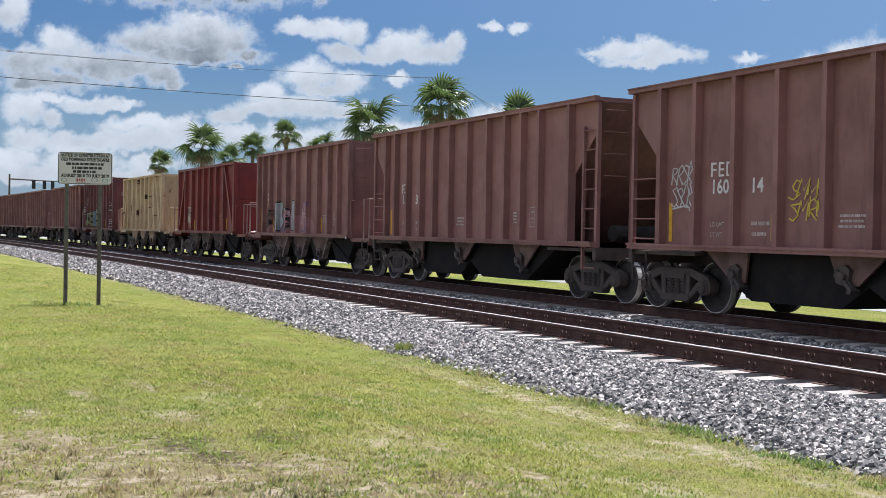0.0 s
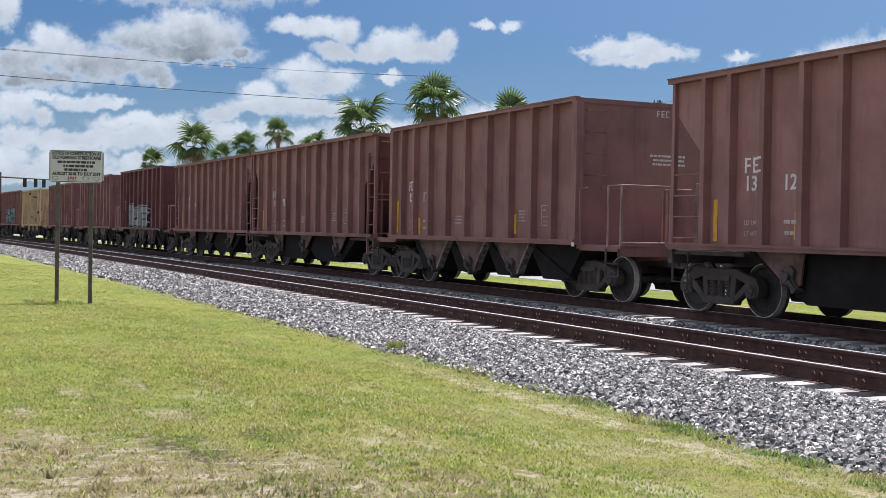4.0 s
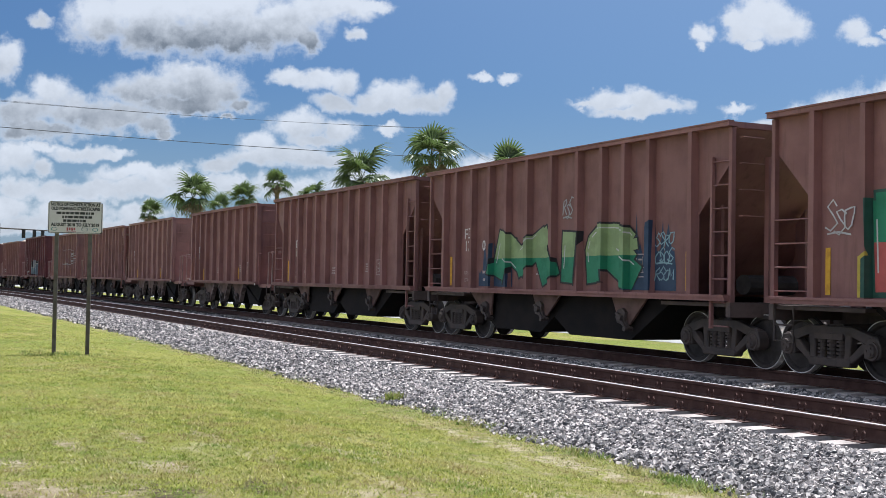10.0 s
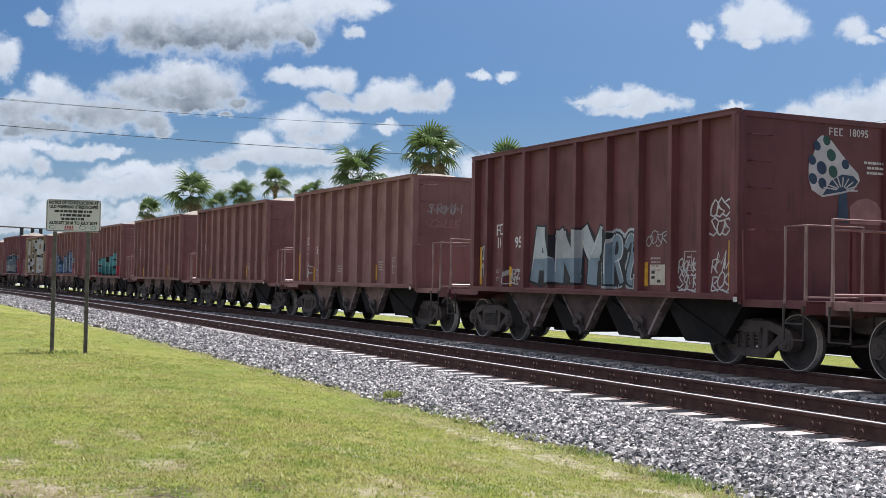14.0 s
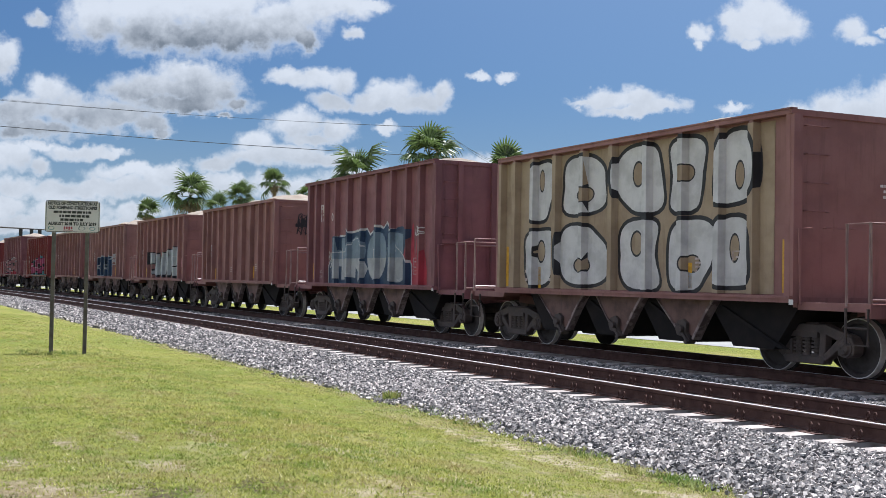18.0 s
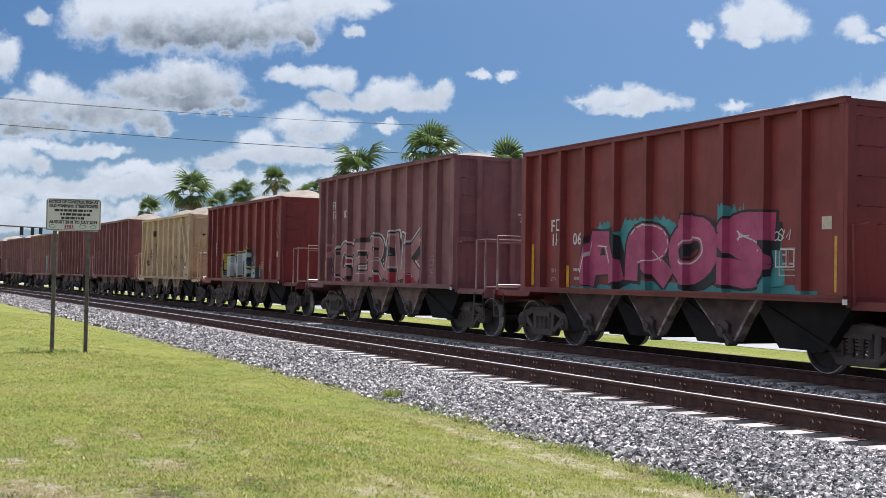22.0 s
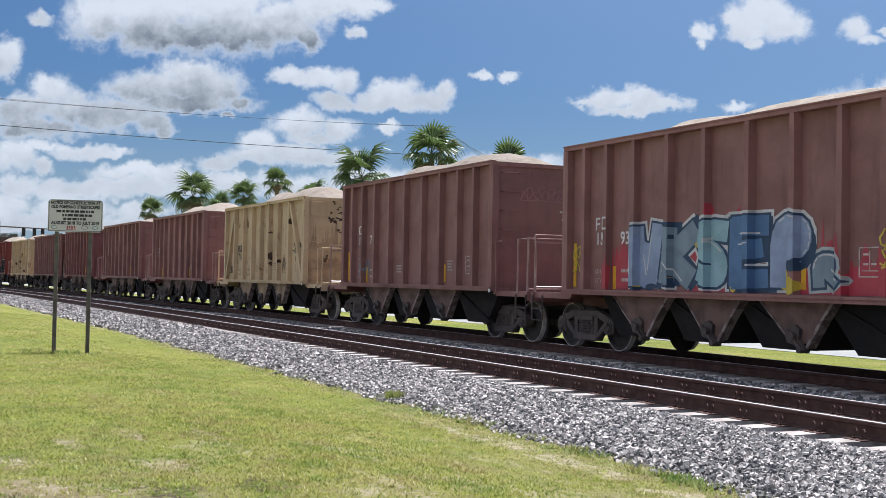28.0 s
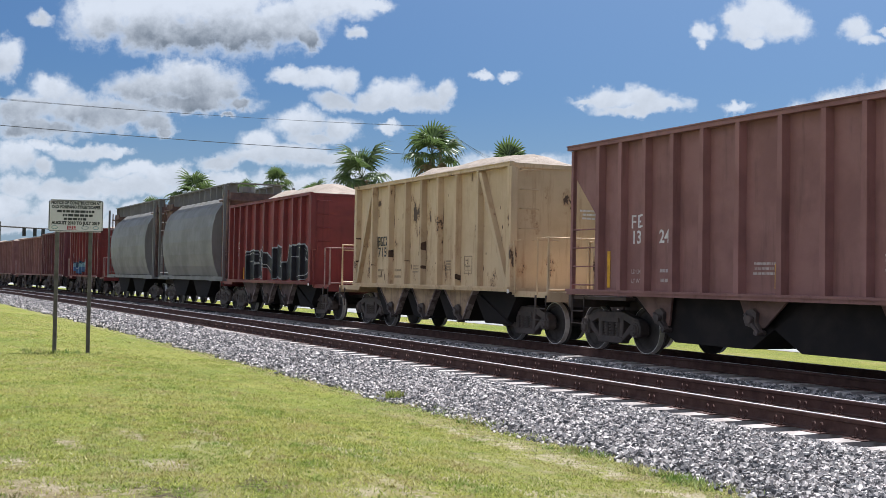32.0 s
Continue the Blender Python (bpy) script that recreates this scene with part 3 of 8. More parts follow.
def build_track():
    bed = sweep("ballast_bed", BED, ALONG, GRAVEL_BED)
    tagged(bed, "raised crushed-granite ballast bed under two tracks, darkened for shaded gaps", "ballast", kind="structure")
    tie = shared("tie", tie_mesh)
    clip = shared("rail_clip", clip_mesh)
    for index, first in enumerate((NEAR_RAIL, TRAIN_RAIL)):
        track = tagged(new("railway_track", None), "steel rails on concrete ties in grey ballast" if index == 0 else "steel rails on concrete ties, under the moving train",
                       "railway track", "two parallel tracks", "structure")
        for k in range(2):
            shiftd = first + k * GAUGE
            rail = sweep("rail", [(d + shiftd, z + RAILHEAD) for d, z in RAIL_FOOT], ALONG, RAIL_RUST, track, True)
            rail["label"] = "rust-brown rail with a polished head"
            sweep("rail_head", [(d + shiftd, z + RAILHEAD) for d, z in RAIL_CROWN], ALONG, RAIL_TOP, rail, True)
        mid = first + GAUGE / 2
        for i in range(200 if index == 0 else 90):
            x = 6.0 - 0.61 * i
            slope = math.atan(swing(x + 0.5) - swing(x - 0.5))
            m = Matrix.Translation((x, mid + swing(x), RAILHEAD - 0.205)) @ Matrix.Rotation(slope, 4, "Z")
            t = part("tie", tie, CONCRETE, track, at=m)
            if index == 0:
                part("rail_seat", shared("rail_seat", lambda bm: box(bm, -0.14, 0.14, -0.93, 0.93, 0.015, 0.026)), RAIL_RUST, t, "rust-stained middle of the tie")
            if index == 0 and i < 70:
                for k in (-1, 1):
                    part("rail_clip", clip, RAIL_RUST, t, at=Matrix.Translation((0, k * GAUGE / 2, 0.03)))
    return bed


ground()
bed = build_track()
stone_field("ballast_stones", [(-20, 2, 6.2, 8.68, 1150, 0.041), (-34, -20, 6.2, 8.68, 600, 0.050), (-75, -34, 6.3, 8.62, 230, 0.075), (-140, -75, 6.2, 8.62, 60, 0.10),
                               (-42, 4, 11.2, 12.95, 300, 0.050), (-95, -42, 11.2, 12.95, 60, 0.08)],
            "loose pale and dark grey granite ballast stones", bed)
road = sweep("road", [(21.3, 0.012), (29.5, 0.012)], ALONG, ROAD)
tagged(road, "pale sun-bleached road beyond the tracks", "road", kind="structure")


# ---- freight cars ----
HALF = 1.47       # side sheet from the middle of the car
OUT = 1.61        # face of the side posts
SILL, RIM = 1.38, 4.68


def wheelset_mesh(bm):
    for s in (-1, 1):
        rings = []
        for y, r in ((0.86, 0.0), (0.86, 0.12), (0.815, 0.13), (0.80, 0.36), (0.84, 0.385), (0.84, 0.45), (0.735, 0.457), (0.72, 0.485), (0.69, 0.485), (0.69, 0.2), (0.69, 0.0)):
            rings.append([bm.verts.new((r * math.cos(a * math.pi / 14), s * y, r * math.sin(a * math.pi / 14))) for a in range(28)] if r else [bm.verts.new((0, s * y, 0))] * 28)
        for a, b in zip(rings, rings[1:]):
            for i in range(28):
                j = (i + 1) % 28
                f = list(dict.fromkeys((a[i], a[j], b[j], b[i])))
                if len(f) > 2:
                    bm.faces.new(f)
    rod(bm, (0, -0.7, 0), (0, 0.7, 0), 0.08, 8)
    rod(bm, (0, -1.08, 0), (0, -0.8, 0), 0.075, 8)
    rod(bm, (0, 0.8, 0), (0, 1.08, 0), 0.075, 8)


def rim_mesh(bm):
    """The bright worn ring round one wheel's tread."""
    for s in (1,):
        a, b, c = [[bm.verts.new((r * math.cos(i * math.pi / 16), s * y, r * math.sin(i * math.pi / 16))) for i in range(32)] for y, r in ((0.8425, 0.441), (0.8425, 0.455), (0.735, 0.4595))]
        for p, q in ((a, b), (b, c)):
            for i in range(32):
                j = (i + 1) % 32
                bm.faces.new((p[i], p[j], q[j], q[i]))


def side_frame_mesh(bm):
    y0, y1 = -0.075, 0.075
    prism(bm, [(-0.98, 0.50), (-0.98, 0.66), (-0.78, 0.70), (-0.45, 0.80), (0.45, 0.80), (0.78, 0.70), (0.98, 0.66), (0.98, 0.50), (0.72, 0.56), (0.42, 0.68), (-0.42, 0.68), (-0.72, 0.56)], y0, y1)
    prism(bm, [(-0.42, 0.18), (0.42, 0.18), (0.46, 0.26), (0.42, 0.31), (-0.42, 0.31), (-0.46, 0.26)], y0 - 0.02, y1 + 0.02)
    for s in (-1, 1):
        prism(bm, [(s * 0.40, 0.20), (s * 0.75, 0.44), (s * 0.80, 0.56), (s * 0.68, 0.57), (s * 0.40, 0.33)], y0, y1)
        prism(bm, [(s * 0.30, 0.28), (s * 0.42, 0.28), (s * 0.46, 0.72), (s * 0.32, 0.72)], y0, y1)
        prism(bm, [(s * 0.72, 0.34), (s * 0.76, 0.60), (s * 0.84, 0.66), (s * 1.00, 0.64), (s * 1.07, 0.52), (s * 1.06, 0.38), (s * 0.98, 0.32)], y0 - 0.03, y1 + 0.03)
    bmesh.ops.bevel(bm, geom=bm.edges[:], offset=0.016, segments=1, affect="EDGES")


def springs_mesh(bm):
    for x in (-0.2, 0.0, 0.2):
        for k in range(5):
            rod(bm, (x, 0, 0.31 + 0.058 * k), (x, 0, 0.345 + 0.058 * k), 0.088, 10)
        rod(bm, (x, 0, 0.30), (x, 0, 0.60), 0.055, 8)
    box(bm, -0.3, 0.3, -0.1, 0.1, 0.59, 0.68)


def bolster_mesh(bm):
    prism(bm, [(-0.22, 0.55), (0.22, 0.55), (0.18, 0.82), (-0.18, 0.82)], -0.95, 0.95)
    rod(bm, (0, 0, 0.8), (0, 0, 0.95), 0.2, 12)


def cap_mesh(bm):
    rod(bm, (0, -0.02, 0), (0, 0.04, 0), 0.150, 14, 0.140)
    rod(bm, (0, 0.04, 0), (0, 0.075, 0), 0.110, 12, 0.09)
    for i in range(3):
        a = i * 2.094
        rod(bm, (0.05 * math.cos(a), 0.07, 0.05 * math.sin(a)), (0.05 * math.cos(a), 0.09, 0.05 * math.sin(a)), 0.018, 5)


WHEELS = []


def add_truck(car, x):
    bolster = part("truck", shared("bolster", bolster_mesh), GRIME, car, "grimy black two-axle truck", Matrix.Translation((x, 0, 0)))
    for dx in (-0.889, 0.889):
        w = part("wheelset", shared("wheelset", wheelset_mesh, smooth=False), WHEEL, bolster, at=Matrix.Translation((dx, 0, 0.457)))
        WHEELS.append((w, dx))
        for s in (-1, 1):
            part("wheel_rim", shared("wheel_rim", rim_mesh), STEEL, bolster, "bright worn wheel rim", Matrix.Translation((dx, 0, 0.457)) @ Matrix.Rotation(math.pi if s < 0 else 0, 4, "Z"))
            part("bearing_cap", shared("bearing_cap", cap_mesh), GRIME, bolster, at=Matrix.Translation((dx, s * 1.08, 0.46)) @ Matrix.Rotation(math.pi if s < 0 else 0, 4, "Z"))
    for s in (-1, 1):
        part("side_frame", shared("side_frame", side_frame_mesh), GRIME, bolster, at=Matrix.Translation((0, s * 1.0, 0)))
        part("spring", shared("spring", springs_mesh), GRIME, bolster, at=Matrix.Translation((0, s * 1.0, 0)))


def coupler_mesh(bm):
    box(bm, -0.2, 0.62, -0.09, 0.09, 0.70, 0.90)
    prism(bm, [(0.55, 0.62), (0.95, 0.64), (0.98, 0.96), (0.55, 0.98)], -0.16, 0.10)
    pipe(bm, [(0.1, 0.25, 0.80), (0.5, 0.25, 0.45), (0.85, 0.22, 0.42)], 0.03, 6)


def shell_mesh(bm, x0, x1, z0, z1):
    """An open-topped box of thin sheets with a floor."""
    def ring(i, z):
        return [bm.verts.new(v) for v in ((x0 + i, -HALF + i, z), (x1 - i, -HALF + i, z), (x1 - i, HALF - i, z), (x0 + i, HALF - i, z))]
    low, high, lip, floor = ring(0, z0), ring(0, z1), ring(0.02, z1), ring(0.02, z0 + 0.02)
    for a, b in ((low, high), (high, lip), (lip, floor)):
        for i in range(4):
            bm.faces.new((a[i], a[(i + 1) % 4], b[(i + 1) % 4], b[i]))
    bm.faces.new(low[::-1])
    bm.faces.new(floor)


def rim_chord_mesh(bm, x0, x1, z):
    for s in (-1, 1):
        box(bm, x0, x1, s * (OUT + 0.01) - 0.17 * (s > 0), s * (OUT + 0.01) + 0.17 * (s < 0), z - 0.085, z)
        box(bm, x0 - 0.004, x1 + 0.004, s * (OUT + 0.03) - 0.12 * (s > 0), s * (OUT + 0.03) + 0.12 * (s < 0), z, z + 0.025)
    for a, b in ((x0, x0 + 0.09), (x1 - 0.09, x1)):
        box(bm, a, b, -OUT + 0.16, OUT - 0.16, z - 0.11, z)


def post_mesh(bm, w, z0, z1):
    """A pressed hat-section post, wider at its foot."""
    o = -(OUT - HALF)
    a = [bm.verts.new(v) for v in ((-w * 0.60, 0, z0), (-w * 0.5, o, z0), (w * 0.5, o, z0), (w * 0.60, 0, z0))]
    b = [bm.verts.new(v) for v in ((-w * 0.52, 0, z1), (-w * 0.40, o, z1), (w * 0.40, o, z1), (w * 0.52, 0, z1))]
    for i in range(3):
        bm.faces.new((a[i], a[i + 1], b[i + 1], b[i]))
    bm.faces.new(a)
    bm.faces.new(b[::-1])


def sill_mesh(bm, x0, x1):
    box(bm, x0, x1, -OUT - 0.02, -HALF + 0.05, SILL - 0.10, SILL + 0.02)
    box(bm, x0, x1, -OUT - 0.045, -OUT - 0.02, SILL - 0.03, SILL + 0.02)


def chute_mesh(bm, a, b, c, d, z):
    """A hopper outlet plate: its top runs from a to b, its foot from c to d."""
    prism(bm, [(a, SILL - 0.06), (b, SILL - 0.06), (d, z), (c, z)], -1.42, -1.38)


def flange_mesh(bm, a, b, c, d, z):
    """The turned-out edges of an outlet plate, bent a little on one side."""
    prism(bm, [(b - 0.02, SILL - 0.06), (b + 0.045, SILL - 0.06), (0.45 * b + 0.55 * d + 0.075, 0.45 * SILL + 0.55 * z), (d + 0.05, z - 0.08), (d, z - 0.05), (0.45 * b + 0.55 * d + 0.01, 0.45 * SILL + 0.55 * z)], -1.46, -1.30)
    prism(bm, [(a - 0.012, SILL - 0.06), (a + 0.012, SILL - 0.06), (c + 0.012, z), (c - 0.02, z)], -1.45, -1.40)


def latch_mesh(bm):
    """Door gear: a toothed quadrant, its shaft and a hooked arm."""
    rod(bm, (0, -1.56, 0.10), (0, -1.28, 0.10), 0.075, 10)
    prism(bm, [(-0.20, 0.12), (-0.12, 0.26), (0.02, 0.30), (0.12, 0.22), (0.10, 0.05), (0.22, -0.12), (0.16, -0.18), (0.0, -0.05), (-0.14, -0.02)], -1.49, -1.43)
    rod(bm, (-0.12, -1.52, 0.2), (0.20, -1.52, -0.14), 0.028, 6)
    rod(bm, (0.16, -1.54, -0.14), (0.16, -1.36, -0.14), 0.05, 8)


def pocket_mesh(bm, x0, x1, z):
    """The dark sloping hoppers under the floor."""
    w = (x1 - x0)
    prism(bm, [(x0, SILL - 0.05), (x1, SILL - 0.05), (x1 - 0.28 * w, z), (x0 + 0.30 * w, z)], -1.30, 1.30)


def door_mesh(bm, x0, x1, z):
    prism(bm, [(x0 + 0.05, SILL - 0.2), (x0 + 0.16, SILL - 0.2), (x1 - 0.1, z - 0.02), (x1 - 0.25, z - 0.02)], -1.36, -1.28)


def sill_beam_mesh(bm, x0, x1):
    box(bm, x0, x1, -0.22, 0.22, 0.82, 1.22)


def platform_mesh(bm, length):
    """Deck over the truck, from the box's end outwards: a thin plate on a frame, with a step plate at its end."""
    box(bm, 0, length, -1.42, 1.42, 1.255, 1.285)
    box(bm, length - 0.10, length, -1.50, 1.50, 1.06, 1.30)
    for s in (-1, 1):
        box(bm, 0, length - 0.1, s * 1.42 - 0.03, s * 1.42 + 0.03, 1.16, 1.30)
    prism(bm, [(0, 0.90), (length - 0.1, 1.00), (length - 0.1, 1.255), (0, 1.255)], -0.3, 0.3)


def end_rail_mesh(bm, length):
    """Two railing frames across the end of the deck, with a gap between them."""
    x = length - 0.05
    pipe(bm, [(x, -1.46, 1.25), (x, -1.46, 2.62), (x, -0.38, 2.62), (x, -0.38, 1.25)], 0.030)
    pipe(bm, [(x - 0.02, 0.22, 1.25), (x - 0.02, 0.22, 2.70), (x - 0.02, 1.44, 2.70), (x - 0.02, 1.44, 1.25)], 0.030)
    pipe(bm, [(x - 0.02, 0.22, 2.52), (x - 0.02, 1.44, 2.52)], 0.022)
    pipe(bm, [(x, -1.46, 1.36), (x, -0.38, 1.36)], 0.022)
    pipe(bm, [(x - 0.02, 0.22, 1.42), (x - 0.02, 1.44, 1.42)], 0.022)
    pipe(bm, [(x - 0.45, -1.46, 1.25), (x - 0.45, -1.46, 2.62), (x, -1.46, 2.62)], 0.022)


def side_grab_mesh(bm):
    pipe(bm, [(0, -1.50, 1.25), (0, -1.54, 2.58), (0.30, -1.54, 2.58)], 0.018)
    pipe(bm, [(0.02, -1.1, 2.6), (0.07, -1.1, 2.6), (0.07, -0.5, 2.6), (0.02, -0.5, 2.6)], 0.014)


def step_mesh(bm):
    pipe(bm, [(0, -1.52, 1.22), (0, -1.52, 0.62), (0.42, -1.52, 0.62), (0.42, -1.52, 1.22)], 0.022)
    pipe(bm, [(0, -1.52, 0.90), (0.42, -1.52, 0.90)], 0.018)


def brake_mesh(bm):
    rod(bm, (0, 0, 1.25), (0, 0, 2.35), 0.03, 6)
    box(bm, -0.05, 0.05, -0.16, 0.16, 1.24, 2.56)
    box(bm, -0.09, -0.05, -0.20, 0.20, 1.24, 2.56)
    pipe(bm, [(-0.02, -0.18, 2.56), (0.3, -0.18, 2.56), (0.3, 0.18, 2.56), (-0.02, 0.18, 2.56)], 0.02)


def tank_mesh(bm):
    rod(bm, (0, -0.5, 1.5), (0, 0.5, 1.5), 0.2, 12)


def rung_mesh(bm, width):
    for z in (0,):
        pipe(bm, [(0, 0.03, z), (0, -0.05, z), (width, -0.05, z), (width, 0.03, z)], 0.013, 5)


def load_mesh(bm, x0, x1, peak, seed, top):
    """A heap of crushed stone with two or three humps."""
    rnd = random.Random(seed)
    nx, ny = 30, 12
    phase = rnd.uniform(-0.6, 0.6)
    grid = []
    for i in range(nx + 1):
        row = []
        for j in range(ny + 1):
            x = x0 + (x1 - x0) * i / nx
            y = -HALF + 0.03 + (2 * HALF - 0.06) * j / ny
            ends = min(1, (x - x0) / 2.2, (x1 - x) / 2.2)
            ends = ends * ends * (3 - 2 * ends)
            across = 0.5 + 0.5 * math.cos(math.pi * y / HALF)
            z = across * (0.35 + 0.65 * ends) * (0.95 + 0.05 * math.cos(6.28 * 2.5 * (x - x0) / (x1 - x0) + 3.14 + phase))
            z = top - 0.28 + (peak + 0.28) * z + 0.04 * noise.noise((x * 1.3 + seed, y * 1.3, 0))
            if i in (0, nx) or j in (0, ny):
                z = min(z, top - 0.15)
            row.append(bm.verts.new((x, y, z)))
        grid.append(row)
    for i in range(nx):
        for j in range(ny):
            bm.faces.new((grid[i][j], grid[i + 1][j], grid[i + 1][j + 1], grid[i][j + 1]))
    # skirt down to the floor
    edge = [r[0] for r in grid] + grid[-1][1:] + [r[-1] for r in grid[::-1]][1:] + grid[0][::-1][1:-1]
    low = [bm.verts.new((v.co.x, v.co.y, top - 0.6)) for v in edge]
    k = len(edge)
    for i in range(k):
        bm.faces.new((edge[i], low[i], low[(i + 1) % k], edge[(i + 1) % k]))


def rows_of_bars(bm, width, lines, size, gap, seed=0):
    """Small stencilled lines that cannot be read: short bars."""
    rnd = random.Random(seed)
    for i in range(lines):
        z = -i * (size + gap)
        x = rnd.uniform(0, 0.12) * width
        end = width * rnd.uniform(0.8, 1.0)
        while x < end:
            w = min(rnd.uniform(0.6, 2.4) * size, end - x)
            box(bm, x, x + w, -0.004, 0, z - size, z)
            x += w + size * 0.35


def mark_mesh(bm, s):
    """The owner's mark as three plain upright shapes."""
    for k in range(3):
        x = k * s * 0.72
        box(bm, x, x + s * 0.15, -0.004, 0, 0, s)
        if k < 2:
            for z in ((0.85, 0.42) if k == 0 else (0.85, 0.42, 0.0)):
                box(bm, x + s * 0.15, x + s * 0.5, -0.004, 0, s * z, s * (z + 0.14))
        else:
            for z in (0.85, 0.0):
                box(bm, x + s * 0.15, x + s * 0.52, -0.004, 0, s * z, s * (z + 0.14))


def long_mark_mesh(bm, s):
    """Another owner's mark: four plain shapes."""
    for k, bars in enumerate((((0, 0.14, 0, 1), (0.14, 0.5, 0.86, 1), (0.14, 0.5, 0.45, 0.58), (0.4, 0.52, 0.5, 0.95), (0.36, 0.5, 0, 0.46)),
                              ((0, 0.14, 0, 1), (0.14, 0.5, 0.86, 1), (0.14, 0.5, 0, 0.14), (0.38, 0.5, 0.14, 0.45)),
                              ((0, 0.14, 0, 1), (0.14, 0.5, 0.86, 1), (0.14, 0.5, 0, 0.14)),
                              ((0.18, 0.34, 0.35, 0.65), (0, 0.16, 0, 0.38), (0.36, 0.52, 0, 0.38), (0, 0.16, 0.62, 1), (0.36, 0.52, 0.62, 1)))):
        for a, b, c, d in bars:
            box(bm, (k * 0.66 + a) * s, (k * 0.66 + b) * s, -0.004, 0, c * s, d * s)


def stripe_mesh(bm, z0, z1):
    box(bm, -0.05, 0.05, -0.005, 0, z0, z1)


def panel_frame_mesh(bm):
    for a, b, c, d in ((0, 0.42, 0, 0.022), (0, 0.42, 0.478, 0.5), (0, 0.022, 0, 0.5), (0.398, 0.42, 0, 0.5)):
        box(bm, a, b, -0.004, 0, c, d)
    box(bm, 0.06, 0.36, -0.004, 0, 0.10, 0.115)
    for x, z in ((0.08, 0.2), (0.23, 0.2), (0.08, 0.36)):
        box(bm, x, x + 0.10, -0.004, 0, z, z + 0.035)
    box(bm, 0.20, 0.212, -0.004, 0, 0.12, 0.44)


POSTS = {
    "box": [0.06, 0.69, 1.46, 2.36, 3.38, 4.40, 5.50, 6.53, 7.51, 8.34, 9.19],
    "braced": [0.06, 1.28, 2.46, 3.55, 4.56, 5.54, 6.55, 7.70, 9.19],
    "slope": [0.92, 1.58, 2.40, 3.27, 4.07, 5.00, 6.00, 7.00, 7.87, 8.62, 9.40, 10.62],
    "odd": [1.05, 1.80, 2.57, 3.40, 4.23, 5.15, 6.15, 7.08, 7.88, 8.70, 9.60, 10.60],
    "wide": [0.92, 1.93, 2.97, 4.02, 5.05, 6.00, 6.95, 7.90, 8.85, 9.75, 10.62],
}
TURN = Matrix.Rotation(math.pi, 4, "Z")


def wrap(me, key, x, z, posts, half=0.065):
    """Lays flat paint on a car's side, over sheets and posts alike. x and z: where the paint's own origin lies on the car."""
    key += "@%.2f" % sum(posts)
    if key in SHARED:
        return SHARED[key]
    bm = bmesh.new()
    bm.from_mesh(me)
    bmesh.ops.translate(bm, verts=bm.verts, vec=(x, 0, z))
    lo, hi = min(v.co.x for v in bm.verts), max(v.co.x for v in bm.verts)
    for p in posts:
        for e in (p - half - 0.012, p - half, p + half, p + half + 0.012):
            if lo < e < hi:
                bmesh.ops.bisect_plane(bm, geom=bm.verts[:] + bm.edges[:] + bm.faces[:], plane_co=(e, 0, 0), plane_no=(1, 0, 0))
    for v in bm.verts:
        deep = -HALF
        for p in posts:
            if abs(v.co.x - p) <= half + 1e-4:
                deep = -OUT
        v.co.y += deep - 0.006
    SHARED[key] = mesh_of(bm, key)
    return SHARED[key]


def add_running_gear(car, a, b, x0, x1):
    add_truck(car, a)
    add_truck(car, b)
    part("coupler", shared("coupler", coupler_mesh), GRIME, car, at=Matrix.Translation((x1, 0, 0)))
    part("coupler", shared("coupler", coupler_mesh), GRIME, car, at=Matrix.Translation((x0, 0, 0)) @ TURN)
    part("center_sill", shared("center_sill%.2f" % (x1 - x0), sill_beam_mesh, x0, x1), GRIME, car)


def slim(me, key):
    """Stencilled figures are narrow."""
    if key + "slim" not in SHARED:
        SHARED[key + "slim"] = me.copy()
        SHARED[key + "slim"].transform(Matrix.Diagonal((0.84, 1, 1, 1)))
    return SHARED[key + "slim"]


